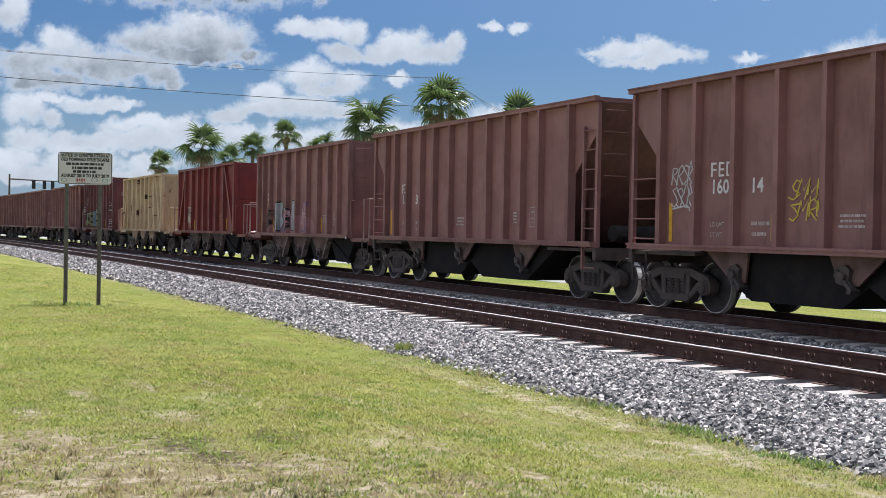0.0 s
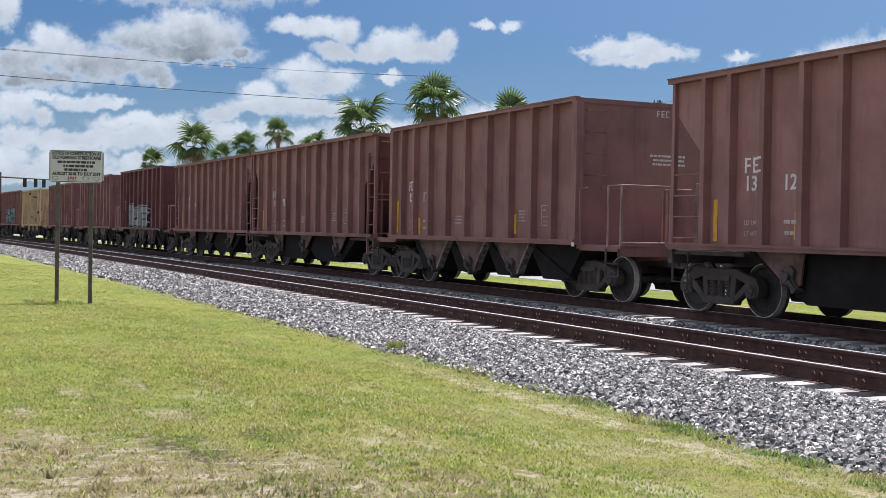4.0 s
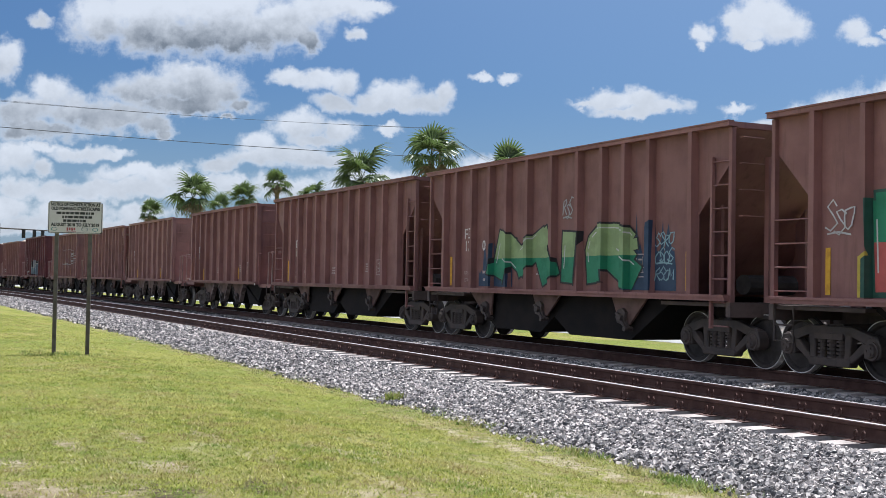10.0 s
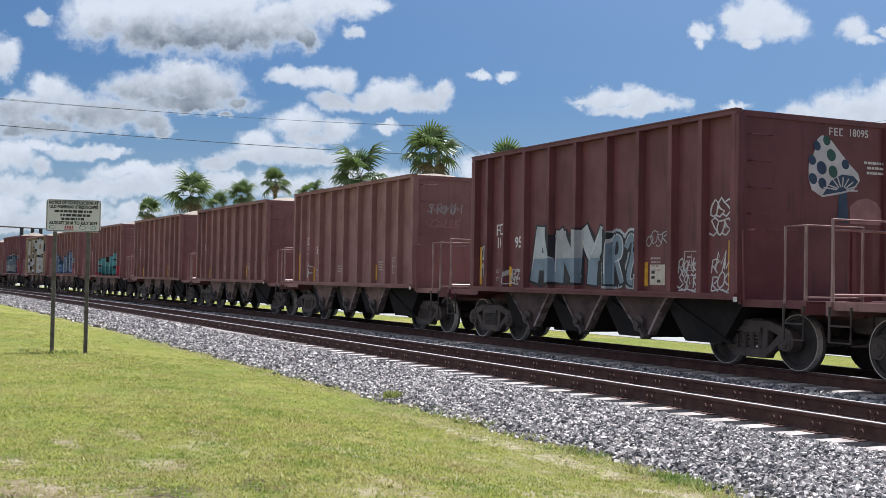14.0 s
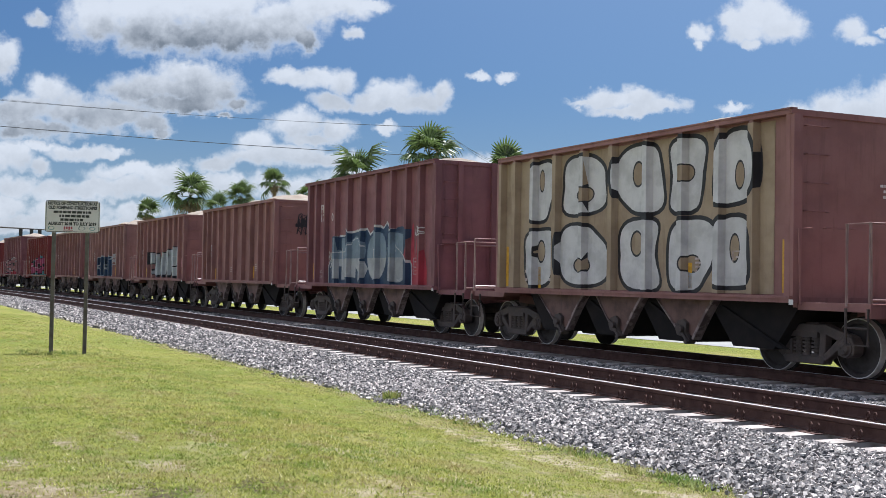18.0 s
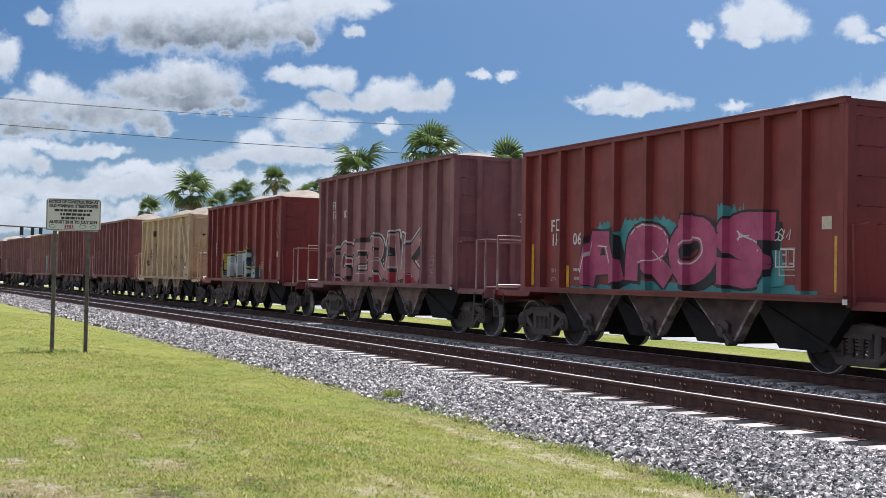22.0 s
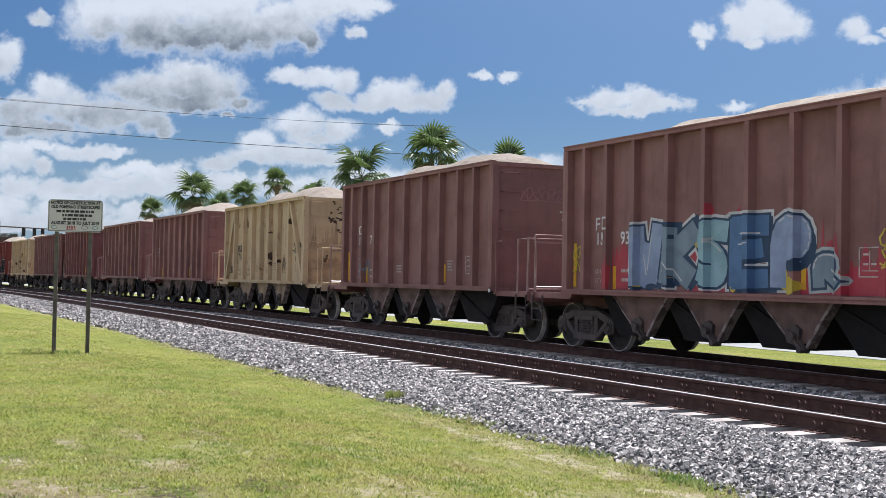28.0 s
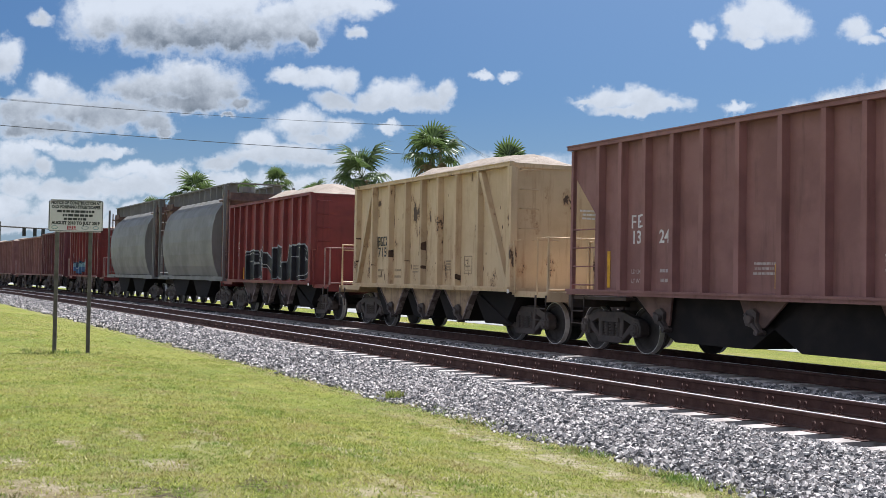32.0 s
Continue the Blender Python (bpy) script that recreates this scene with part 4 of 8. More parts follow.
def add_lettering(car, number, posts, panels, tint, rng, mark=True, z=2.55):
    """Owner's mark, number, weights and other stencils on the near side."""
    a, b = panels
    if mark and number != "0":
        if len(number) == 4:
            if number == "7185":
                patch = shared("mark_patch", lambda bm: box(bm, -0.05, 0.86, -0.002, 0, -0.26, 0.58))
                part("painted_patch", wrap(patch, "mark_patch_on", a, z, posts), CREAM, car, "cream painted patch")
            part("owner_mark", wrap(shared("long_mark", long_mark_mesh, 0.29), "long%.2f%s%.1f" % (a, len(posts), z), a, z + 0.22, posts), BLACK, car, "black stencilled owner's mark").location.y -= 0.004
            tint = BLACK
        else:
            part("owner_mark", wrap(shared("mark", mark_mesh, 0.28), "mark%.2f%s%.1f" % (a, len(posts), z), a, z + 0.21, posts), tint, car, "white stencilled owner's mark")
    if number and number != "0":
        first, last = (number[:2], number[2:]) if number[:2] == "17" or number == "18026" else (number[:3], number[3:]) if len(number) > 4 else (number, "")
        part("number", wrap((slim(writing("n" + first, first, 0.385, 0.008, "LEFT"), "n" + first) if len(number) > 4 else writing("wide" + first, first, 0.42, 0.006, "LEFT")), "wn%s%.2f%d%.1f" % (first, a, len(posts), z), a, z, posts), tint, car, "stencilled car number").location.y -= 0.004
        if last:
            part("number", wrap(slim(writing("n" + last, last, 0.385, 0.008, "LEFT"), "n" + last), "wn%s%.2f%d%.1f" % (last, b, len(posts), z), b, z, posts), tint, car, "stencilled car number").location.y -= 0.004
    if tint is WHITE and len(number) > 4 and mark:
        weights = {"18063": ("200800", "62400"), "18067": ("199800", "63200")}.get(number)
        for x, words in ((a, ("LD LMT", "LT WT")), (b, weights)):
            for k, word in enumerate(words or ()):
                part("stencil", wrap(slim(writing("w" + word, word, 0.13, 0.002, "LEFT"), "w" + word), "w%s%.2f" % (word, x), x, 1.80 - 0.20 * k, posts), FADED, car)
        pairs = () if weights else ((b, 0.5),)
    else:
        pairs = ((a, 0.42), (b, 0.5))
    for k, (x, w) in enumerate(pairs):
        me = shared("weights%d%.2f" % (k, w), rows_of_bars, w, 2, 0.07, 0.13, 5 + k)
        part("stencil", wrap(me, "weights%d%.2f%d" % (k, x, len(posts)), x, 1.86, posts), (FADED if tint is WHITE else WORN_BLACK), car)
    c = posts[len(posts) // 2] - 0.75
    part("stencil", wrap(shared("notes", rows_of_bars, 0.62, 3, 0.045, 0.045, 9), "notes%.2f%d" % (c, len(posts)), c, 1.98, posts), (FADED if tint is WHITE else WORN_BLACK), car)
    d = posts[-4] + 0.25
    part("stencil", wrap(shared("dates", rows_of_bars, 0.34, 4, 0.04, 0.04, 12), "dates%.2f%d" % (d, len(posts)), d, 2.1, posts), (FADED if tint is WHITE else WORN_BLACK), car)


def add_stripe(car, x, z0, z1, posts):
    me = shared("stripe%.1f" % (z1 - z0), stripe_mesh, 0, z1 - z0)
    part("stripe", wrap(me, "stripe%.2f%.2f%d" % (x, z0, len(posts)), x, z0, posts), YELLOW, car, "yellow reflective stripe")


def plate_paint(coat):
    return TAN_PLATE if coat is PAINT["tan"] else DARK_PLATE if coat in (PAINT["dark"], PAINT["red"]) else OUTLET


def box_car_parts(car, paint, braced, rng, top=RIM, number=""):
    """Hopper car with a flat-ended box and an open deck over each truck."""
    posts = POSTS["braced" if braced else "box"]
    part("body", shared("body%.2f" % top, shell_mesh, 0, 9.25, SILL, top - 0.06), paint, car)
    part("rim", shared("rim%.2f" % top, rim_chord_mesh, -0.03 if top < 5 else -0.28, 9.28, top), paint, car)
    for p in posts:
        part("side_post", shared("side_post%.2f" % top, post_mesh, 0.125, SILL, top - 0.08), paint, car, at=Matrix.Translation((p, -HALF, 0)))
    for p in posts[::2]:
        part("side_post", shared("side_post%.2f" % top, post_mesh, 0.125, SILL, top - 0.08), paint, car, at=Matrix.Translation((p, HALF, 0)) @ TURN)
    if braced:
        for x0, x1 in ((1.2, 0.12), (7.78, 9.12)):
            key = "brace%.1f" % x0
            part("brace", shared(key, lambda bm: prism(bm, [(x0 - 0.07, top - 0.14), (x0 + 0.07, top - 0.14), (x1 + 0.07, SILL + 0.03), (x1 - 0.07, SILL + 0.03)], -OUT + 0.015, -HALF)), paint, car, "diagonal brace")
    part("side_sill", shared("side_sill", sill_mesh, -0.05, 9.3), paint, car)
    part("side_sill", shared("side_sill", sill_mesh, -0.05, 9.3), paint, car, at=Matrix.Translation((9.25, 0, 0)) @ TURN)
    for k, (a, b, c, d, z) in enumerate(((1.48, 3.26, 2.30, 2.62, 0.52), (3.68, 5.22, 4.32, 4.62, 0.54), (5.62, 7.26, 6.38, 6.70, 0.56))):
        part("outlet_plate", shared("outlet%d" % k, chute_mesh, a, b, c, d, z), plate_paint(paint), car)
        part("plate_flange", shared("flange%d" % k, flange_mesh, a, b, c, d, z), FLANGE, car, "scuffed pale edge of the outlet plate")
        part("door_latch", shared("door_latch", latch_mesh), GRIME, car, at=Matrix.Translation((c + 0.1, 0, z + 0.02)))
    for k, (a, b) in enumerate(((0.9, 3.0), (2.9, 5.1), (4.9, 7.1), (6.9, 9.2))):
        part("hopper", shared("hopper%d" % k, pocket_mesh, a, b, 0.42), HOPPER_SHADE, car, "soot-black sloping hopper")
        part("discharge_door", shared("door%d" % k, door_mesh, a + 0.3, b - 0.2, 0.46), HOPPER_SHADE, car)
    for x, flip in ((9.25, False), (0.0, True)):
        m = Matrix.Translation((x, 0, 0)) @ (TURN if flip else Matrix())
        part("deck", shared("deck", platform_mesh, 1.5), paint, car, "soiled steel deck", m)
        for side in (-1, 1):
            part("corner_post", shared("corner_post%.2f%d" % (top, side), lambda bm: box(bm, -0.07, 0.07, *sorted((side * (OUT - 0.004), side * (HALF - 0.02))), SILL + 0.006, top - 0.09)), paint, car, at=m)
        part("end_sill", shared("end_sill", lambda bm: box(bm, -0.08, 0.004, -HALF, HALF, 1.20, SILL)), paint, car, at=m)
        part("end_railing", shared("end_railing", end_rail_mesh, 1.5), HANDRAIL if paint is not PAINT["tan"] else paint, car, "worn handrails", at=m)
        part("brake_stand", shared("brake_stand", brake_mesh), paint, car, at=m @ Matrix.Translation((1.15, -0.75 if flip else -0.1, 0)))
    part("grab_rail", shared("grab_rail", side_grab_mesh), paint, car, at=Matrix.Translation((9.36, 0, 0)))
    part("sill_step", shared("sill_step", step_mesh), GRIME, car, at=Matrix.Translation((10.3, 0, 0)))
    part("sill_step", shared("sill_step", step_mesh), GRIME, car, at=Matrix.Translation((-1.4, 0, 0)))
    for k in range(4):
        part("rung", shared("rung", rung_mesh, 0.42), paint, car, at=Matrix.Translation((9.28, -1.36, 2.9 + 0.5 * k)) @ Matrix.Rotation(math.pi / 2, 4, "Z"))
    if top > 5:
        for x0, x1 in ((-0.42, 0.0),):
            for y in (-0.95, -0.05):
                part("end_post", shared("end_post", lambda bm: box(bm, 0.004, 0.10, -0.06, 0.06, SILL + 0.01, RIM + 0.3)), paint, car, at=Matrix.Translation((9.25, y, 0)))
            part("end_beam", shared("end_beam", lambda bm: box(bm, 0.004, 0.07, -1.44, 1.44, 2.62, 2.74)), paint, car, at=Matrix.Translation((9.25, 0, 0)))
            part("flare", shared("flare", lambda bm: prism(bm, [(-0.27, top - 0.11), (0.02, top - 0.11), (0.02, top - 1.0), (-0.04, top - 0.75), (-0.14, top - 0.42)], -HALF, -HALF + 0.03)), paint, car, "flared upper corner")
    part("stencil", shared("end_notes", rows_of_bars, 0.95, 3, 0.05, 0.05, 3), WHITE, car, at=Matrix.Translation((9.256, *((1.0, 4.05) if number == "18095" else (0.1, 3.45)))) @ Matrix.Rotation(math.pi / 2, 4, "Z"))
    if number not in ("", "0"):
        turned = Matrix.Rotation(math.pi / 2, 4, "Z")
        ink = BLACK if paint is PAINT["tan"] else WHITE
        part("owner_mark", shared("end_mark", mark_mesh, 0.15) if len(number) > 4 else shared("long_end_mark", long_mark_mesh, 0.14), ink, car, at=Matrix.Translation((9.256, 0.27, top - 0.33)) @ turned)
        part("number", slim(writing("n" + number, number, 0.21, 0.003, "LEFT"), "n" + number), ink, car, at=Matrix.Translation((9.258, 0.68, top - 0.255)) @ turned)
    part("placard", shared("placard", lambda bm: box(bm, 0, 0.09, -0.01, 0, 0.05, 0.14)), WHITE, car, "small white reflector plate", Matrix.Translation((9.30, -OUT - 0.045, 1.20)))
    add_running_gear(car, 0.02, 9.22, -1.45, 10.75)
    return posts


def slope_sheet_mesh(bm):
    o = [(0.0, RIM - 0.06), (0.0, 4.0), (0.9, 2.95), (0.9, SILL), (10.7, SILL), (10.7, 2.95), (11.6, 4.0), (11.6, RIM - 0.06)]
    prism(bm, o, -HALF, -HALF + 0.02)


def slope_floor_mesh(bm):
    prism(bm, [(0.0, RIM - 0.12), (0.0, RIM - 0.08), (0.06, RIM - 0.08), (2.66, 1.50), (8.94, 1.50), (11.54, RIM - 0.08), (11.6, RIM - 0.08), (11.6, RIM - 0.12), (8.96, SILL), (2.64, SILL)], -HALF + 0.02, HALF - 0.02)


def corner_mesh(bm):
    box(bm, -0.03, 0.05, -1.54, -1.46, 1.15, 4.58)


def side_rung_mesh(bm, w):
    pipe(bm, [(0, -1.52, 0), (w, -1.52, 0)], 0.017, 5)


def stile_mesh(bm):
    box(bm, -0.025, 0.025, -1.55, -1.49, 0.75, 4.05)


def open_end_mesh(bm):
    """Deck and end sill in the open space under a slope sheet."""
    box(bm, 0, 1.9, -1.5, 1.5, 1.17, 1.24)
    box(bm, -0.05, 0.06, -1.55, 1.55, 0.98, 1.26)


def slope_car_parts(car, paint, rng, posts):
    """Hopper car whose sides run to its ends, with open bays under the sloping end sheets."""
    part("side_sheet", shared("slope_sheet", slope_sheet_mesh), paint, car)
    part("side_sheet", shared("slope_sheet", slope_sheet_mesh), paint, car, at=Matrix.Translation((11.6, 0, 0)) @ TURN)
    part("slope_floor", shared("slope_floor", slope_floor_mesh), paint, car)
    part("rim", shared("slope_rim", rim_chord_mesh, -0.06, 11.66, RIM), paint, car)
    for p in posts:
        part("side_post", shared("side_post", post_mesh, 0.125, SILL, RIM - 0.08), paint, car, at=Matrix.Translation((p, -HALF, 0)))
    for p in posts[::2]:
        part("side_post", shared("side_post", post_mesh, 0.125, SILL, RIM - 0.08), paint, car, at=Matrix.Translation((p, HALF, 0)) @ TURN)
    part("side_sill", shared("slope_sill", sill_mesh, 0.0, 11.6), paint, car)
    part("side_sill", shared("slope_sill", sill_mesh, 0.0, 11.6), paint, car, at=Matrix.Translation((11.6, 0, 0)) @ TURN)
    for k, (a, b, c, d, z) in enumerate(((2.05, 3.20, 2.78, 3.12, 0.70), (5.0, 6.18, 5.24, 5.62, 0.78), (8.0, 9.2, 8.3, 8.62, 0.70))):
        part("outlet_plate", shared("slope_outlet%d" % k, chute_mesh, a, b, c, d, z), plate_paint(paint), car)
        part("door_latch", shared("door_latch", latch_mesh), GRIME, car, at=Matrix.Translation((c + 0.15, 0, z + 0.05)))
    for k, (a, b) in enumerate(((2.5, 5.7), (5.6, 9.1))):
        part("hopper", shared("slope_hopper%d" % k, pocket_mesh, a - 0.8, b + 0.8, 0.36), HOPPER_SHADE, car, "soot-black sloping hopper")
    for x, flip in ((0.0, False), (11.6, True)):
        m = Matrix.Translation((x, 0, 0)) @ (TURN if flip else Matrix())
        for s in (0, 2.99):
            part("corner_post", shared("corner_post", corner_mesh), paint, car, at=m @ Matrix.Translation((0, s, 0)))
        part("end_deck", shared("end_deck", open_end_mesh), DECK, car, at=m)
        for y in (-0.9, 0.9):
            part("gusset", shared("gusset", lambda bm: prism(bm, [(1.0, 1.24), (1.25, 1.24), (1.25, 2.9), (1.0, 3.2)], -0.03, 0.03)), paint, car, at=m @ Matrix.Translation((0, y, 0)))
        for y in (-0.55, 0.55):
            part("strut", shared("strut", lambda bm: prism(bm, [(0.2, 1.24), (0.3, 1.24), (0.3, 4.1), (0.2, 4.1)], -0.05, 0.05)), paint, car, at=m @ Matrix.Translation((0, y, 0)))
        part("brake_cylinder", shared("air_tank", tank_mesh), WHEEL, car, at=m @ Matrix.Translation((0.7, 0.2, 0.1)))
    for k in range(4):
        part("rung", shared("side_rung", side_rung_mesh, 0.88), paint, car, at=Matrix.Translation((0, 0, 1.5 + 0.42 * k)))
    for k in range(8):
        part("rung", shared("short_rung", side_rung_mesh, 0.45), paint, car, at=Matrix.Translation((11.13, 0, 0.8 + 0.45 * k)))
    part("ladder_stile", shared("ladder_stile", stile_mesh), paint, car, at=Matrix.Translation((11.13, 0, 0)))
    part("sill_step", shared("sill_step", step_mesh), GRIME, car, at=Matrix.Translation((0.05, 0, 0)))
    for k in range(4):
        part("rung", shared("rung", rung_mesh, 0.42), paint, car, at=Matrix.Translation((11.64, -1.36, 2.9 + 0.5 * k)) @ Matrix.Rotation(math.pi / 2, 4, "Z"))
    add_running_gear(car, 0.78, 11.0, -0.1, 11.7)
    return posts


def tub_mesh(bm):
    """The bulging middle of a covered hopper, its side sheets bent to a wide arc and cut square at both ends."""
    ring = [(-1.28, 1.25), (-1.46, 1.7), (-1.57, 2.2), (-1.61, 2.75), (-1.57, 3.3), (-1.45, 3.8), (-1.25, 4.12), (-0.7, 4.55), (0, 4.66)]
    ring += [(-y, z) for y, z in ring[-2::-1]]
    rows = [[bm.verts.new((x, y, z)) for y, z in ring] for x in (1.25, 3.2, 5.5, 7.9, 9.85)]
    for a, b in zip(rows, rows[1:]):
        for i in range(len(ring)):
            bm.faces.new((a[i], a[(i + 1) % len(ring)], b[(i + 1) % len(ring)], b[i]))
    bm.faces.new(rows[0][::-1])
    bm.faces.new(rows[-1])


def bulkhead_mesh(bm):
    """Sloping end sheet and roof end beyond the bulging middle."""
    prism(bm, [(0.1, 4.62), (0.1, 4.3), (1.0, 1.9), (1.25, 1.25), (1.25, 4.62)], -1.18, 1.18)
    for y in (-1.3, 1.26):
        prism(bm, [(0.02, 1.2), (0.10, 1.2), (0.10, 4.7), (0.02, 4.7)], y, y + 0.05)
    box(bm, 0.02, 1.25, -1.32, 1.32, 4.3, 4.36)


def walkway_mesh(bm):
    for y in (-0.95, 0.95):
        box(bm, 0.2, 10.9, y - 0.2, y + 0.2, 4.98, 5.02)
        for i in range(12):
            box(bm, 0.4 + 0.92 * i, 0.46 + 0.92 * i, y - 0.18, y + 0.18, 4.5, 4.98)
    for x in (0.2, 10.8):
        box(bm, x, x + 0.25, -0.95, 0.95, 4.98, 5.02)
    for i in range(4):
        rod(bm, (1.6 + 2.6 * i, 0, 4.75), (1.6 + 2.6 * i, 0, 4.98), 0.35, 12)


def covered_car_parts(car, paint, rng):
    part("tub", shared("tub", tub_mesh), paint, car)
    part("roof_walkway", shared("walkway", walkway_mesh), paint, car)
    for x, flip in ((0.0, False), (11.1, True)):
        m = Matrix.Translation((x, 0, 0)) @ (TURN if flip else Matrix())
        part("end_sheet", shared("bulkhead", bulkhead_mesh), OUTLET, car, "dark brown end sheet", m)
        part("open_end", shared("covered_end", lambda bm: (box(bm, -0.1, 1.9, -1.5, 1.5, 1.1, 1.2), box(bm, -0.1, 0.0, -1.5, -1.4, 1.2, 4.9), box(bm, -0.1, 0.0, 1.4, 1.5, 1.2, 4.9),
                                                          prism(bm, [(0.5, 1.2), (0.7, 1.2), (0.7, 3.0), (0.5, 3.6)], -0.9, 0.9))), paint, car, at=m)
        for k in range(8):
            part("rung", shared("covered_rung", lambda bm: pipe(bm, [(-0.1, -1.45, 0), (-0.1, -0.95, 0)], 0.018, 5)), paint, car, at=m @ Matrix.Translation((0, 0, 1.4 + 0.4 * k)))
    part("side_sill", shared("covered_sill", lambda bm: (box(bm, 0, 11.1, -1.45, -1.35, 1.12, 1.28), box(bm, 0, 11.1, 1.35, 1.45, 1.12, 1.28))), paint, car)
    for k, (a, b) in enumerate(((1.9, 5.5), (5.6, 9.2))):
        part("hopper", shared("covered_hopper%d" % k, pocket_mesh, a, b, 0.4), HOPPER_SHADE, car)
    add_running_gear(car, 1.0, 10.1, -0.1, 11.2)


SPEED = 19.594
LINE = TRAIN_RAIL + GAUGE / 2
TRAIN = []
WIDER = Matrix.Translation((0, 0.0966, 0))
BODY = {"covered": Matrix.Diagonal((1.012, 1.0, 1.03, 1.0)), "braced": WIDER @ Matrix.Diagonal((1.012, 1.06, 0.876, 1.0)), "slope": WIDER @ Matrix.Diagonal((1.018, 1.06, 0.876, 1.0)),
        "box": WIDER @ Matrix.Diagonal((1.023, 1.06, 0.876, 1.0)), "tall": WIDER @ Matrix.Diagonal((1.023, 1.06, 0.876, 1.0))}     # proportions of the bodies


def car_pose(x, a, b):
    """A car whose origin has come to x, its trucks on the curve."""
    p, q = Vector((x + a, LINE + swing(x + a), 0)), Vector((x + b, LINE + swing(x + b), 0))
    w = (q - p).normalized()
    o = p - w * a
    return Matrix.Translation((o.x, o.y, RAILHEAD)) @ Matrix.Rotation(math.atan2(w.y, w.x), 4, "Z")


LABELS = {"brown": "oxide-brown", "dusty": "dusty faded brown", "dark": "dark maroon", "maroon": "maroon", "red": "deep red", "plum": "faded plum-brown", "tan": "rust-streaked tan", "grey": "weathered grey"}


def add_car(start, shape, tone, number="", load=0.0, art=None, note=""):
    """One car of the train; start: where its body's rear end stands at 0 s."""
    rng = random.Random(int(-start * 7) + 3)
    car = new("hopper_car", None)
    paint = PAINT[tone]
    words = LABELS[tone] + {"box": " hopper car", "tall": " tall hopper car", "braced": " hopper car with diagonal braces",
                            "slope": " open-ended hopper car", "covered": " covered hopper car"}[shape]
    words += ", rounded sides, roof walkways" if shape == "covered" else (", " + note) if note else (", heaped with stone" if load else ", empty, on the far track")
    tagged(car, words, "hopper car", "cars of the moving freight train")
    a, b = (0.02, 9.22)
    posts = None
    top = 5.02 if shape == "tall" else 4.57 if shape == "braced" else RIM + 0.16 if shape == "box" and number[:2] == "18" and number != "18063" else RIM
    if shape in ("box", "braced", "tall"):
        posts = box_car_parts(car, paint, shape == "braced", rng, top, number)
        panels = (0.96, 1.80) if shape == "box" else (0.80, 1.75) if shape == "tall" else (1.45, 2.6)
        lo, hi = 0.03, 9.22
    elif shape == "slope":
        posts = slope_car_parts(car, paint, rng, POSTS["wide" if number[:2] == "16" else "odd" if number in ("13119", "13124") else "slope"])
        panels, lo, hi = {"16": (2.26, 3.28), "11": (2.02, 2.88), "12": (2.02, 2.88)}.get(number[:2] if number[:2] == "16" else number[2:4], (1.86, 2.76)), 0.3, 11.3
        a, b = 0.78, 11.0
    else:
        covered_car_parts(car, paint, rng)
        a, b = 1.0, 10.1
    if posts:
        add_lettering(car, number, posts, panels, BLACK if tone == "tan" else WHITE, rng, True, {"tall": 3.7, "braced": 2.38}.get(shape, 2.52) + {"18056": 0.6, "7185": -0.35, "15876": 0.28, "15806": 0.26}.get(number, 0))
        if tone != "tan":
            if shape == "slope":
                rows = ((posts[0] + 0.22, 1.45, 2.25), (posts[3] - 0.18, 1.5, 2.0), (posts[6] - 0.18, 1.5, 1.95), (posts[-1] - 0.2, 1.45, 2.3))
            elif shape == "tall":
                rows = ((0.27, 1.50, 2.1), (0.39, 1.50, 2.1), (posts[6] - 0.18, 1.5, 1.95), (posts[-1] - 0.22, 1.45, 2.3))
            else:
                rows = ((0.22, 1.45, 2.45), (posts[2] + 0.16, 1.42, 1.92), (posts[7] + 0.14, 1.5, 1.98), (posts[-1] - 0.2, 1.45, 2.40))
            for x, low, high in rows:
                add_stripe(car, x, low, high, posts)
        box_mark = part("panel_box", wrap(shared("panel_box", panel_frame_mesh), "panel_box%d" % len(posts), posts[-3] + 0.26, 1.72, posts), WORN_BLACK if tone == "tan" else FADED, car)
        box_mark["kind"] = "stuff"
        if load:
            part("load", shared("load%d%s%.2f%d" % (rng.randrange(3), shape, load, start < -480), load_mesh, lo, hi, load * (1.4 if start < -480 else 1.25), rng.randrange(99), top), LOAD, car, "heap of pale crushed stone")
        if art:
            art(car, posts)
    for piece_of_body in car.children:
        if piece_of_body.name.split(".")[0] not in ("truck", "coupler"):
            piece_of_body.matrix_basis = BODY[shape] @ piece_of_body.matrix_basis
    for o in car.children:
        if o.name.startswith(("stencil", "owner_mark", "painted_tag", "paint_linework", "painted_outline", "painted_shadow", "painted_rim", "painted_letter")):
            o["kind"] = "stuff"
    TRAIN.append((car, start, a, b))
    return car


# ---- painted pieces ----
def paint(name, colour, rough=0.55):
    return surface(name, colour, [c * 0.75 for c in colour], 2.2, rough, bump=0.04, vary=0.04, streak=0.15, streak_colour=[c * 0.35 for c in colour])


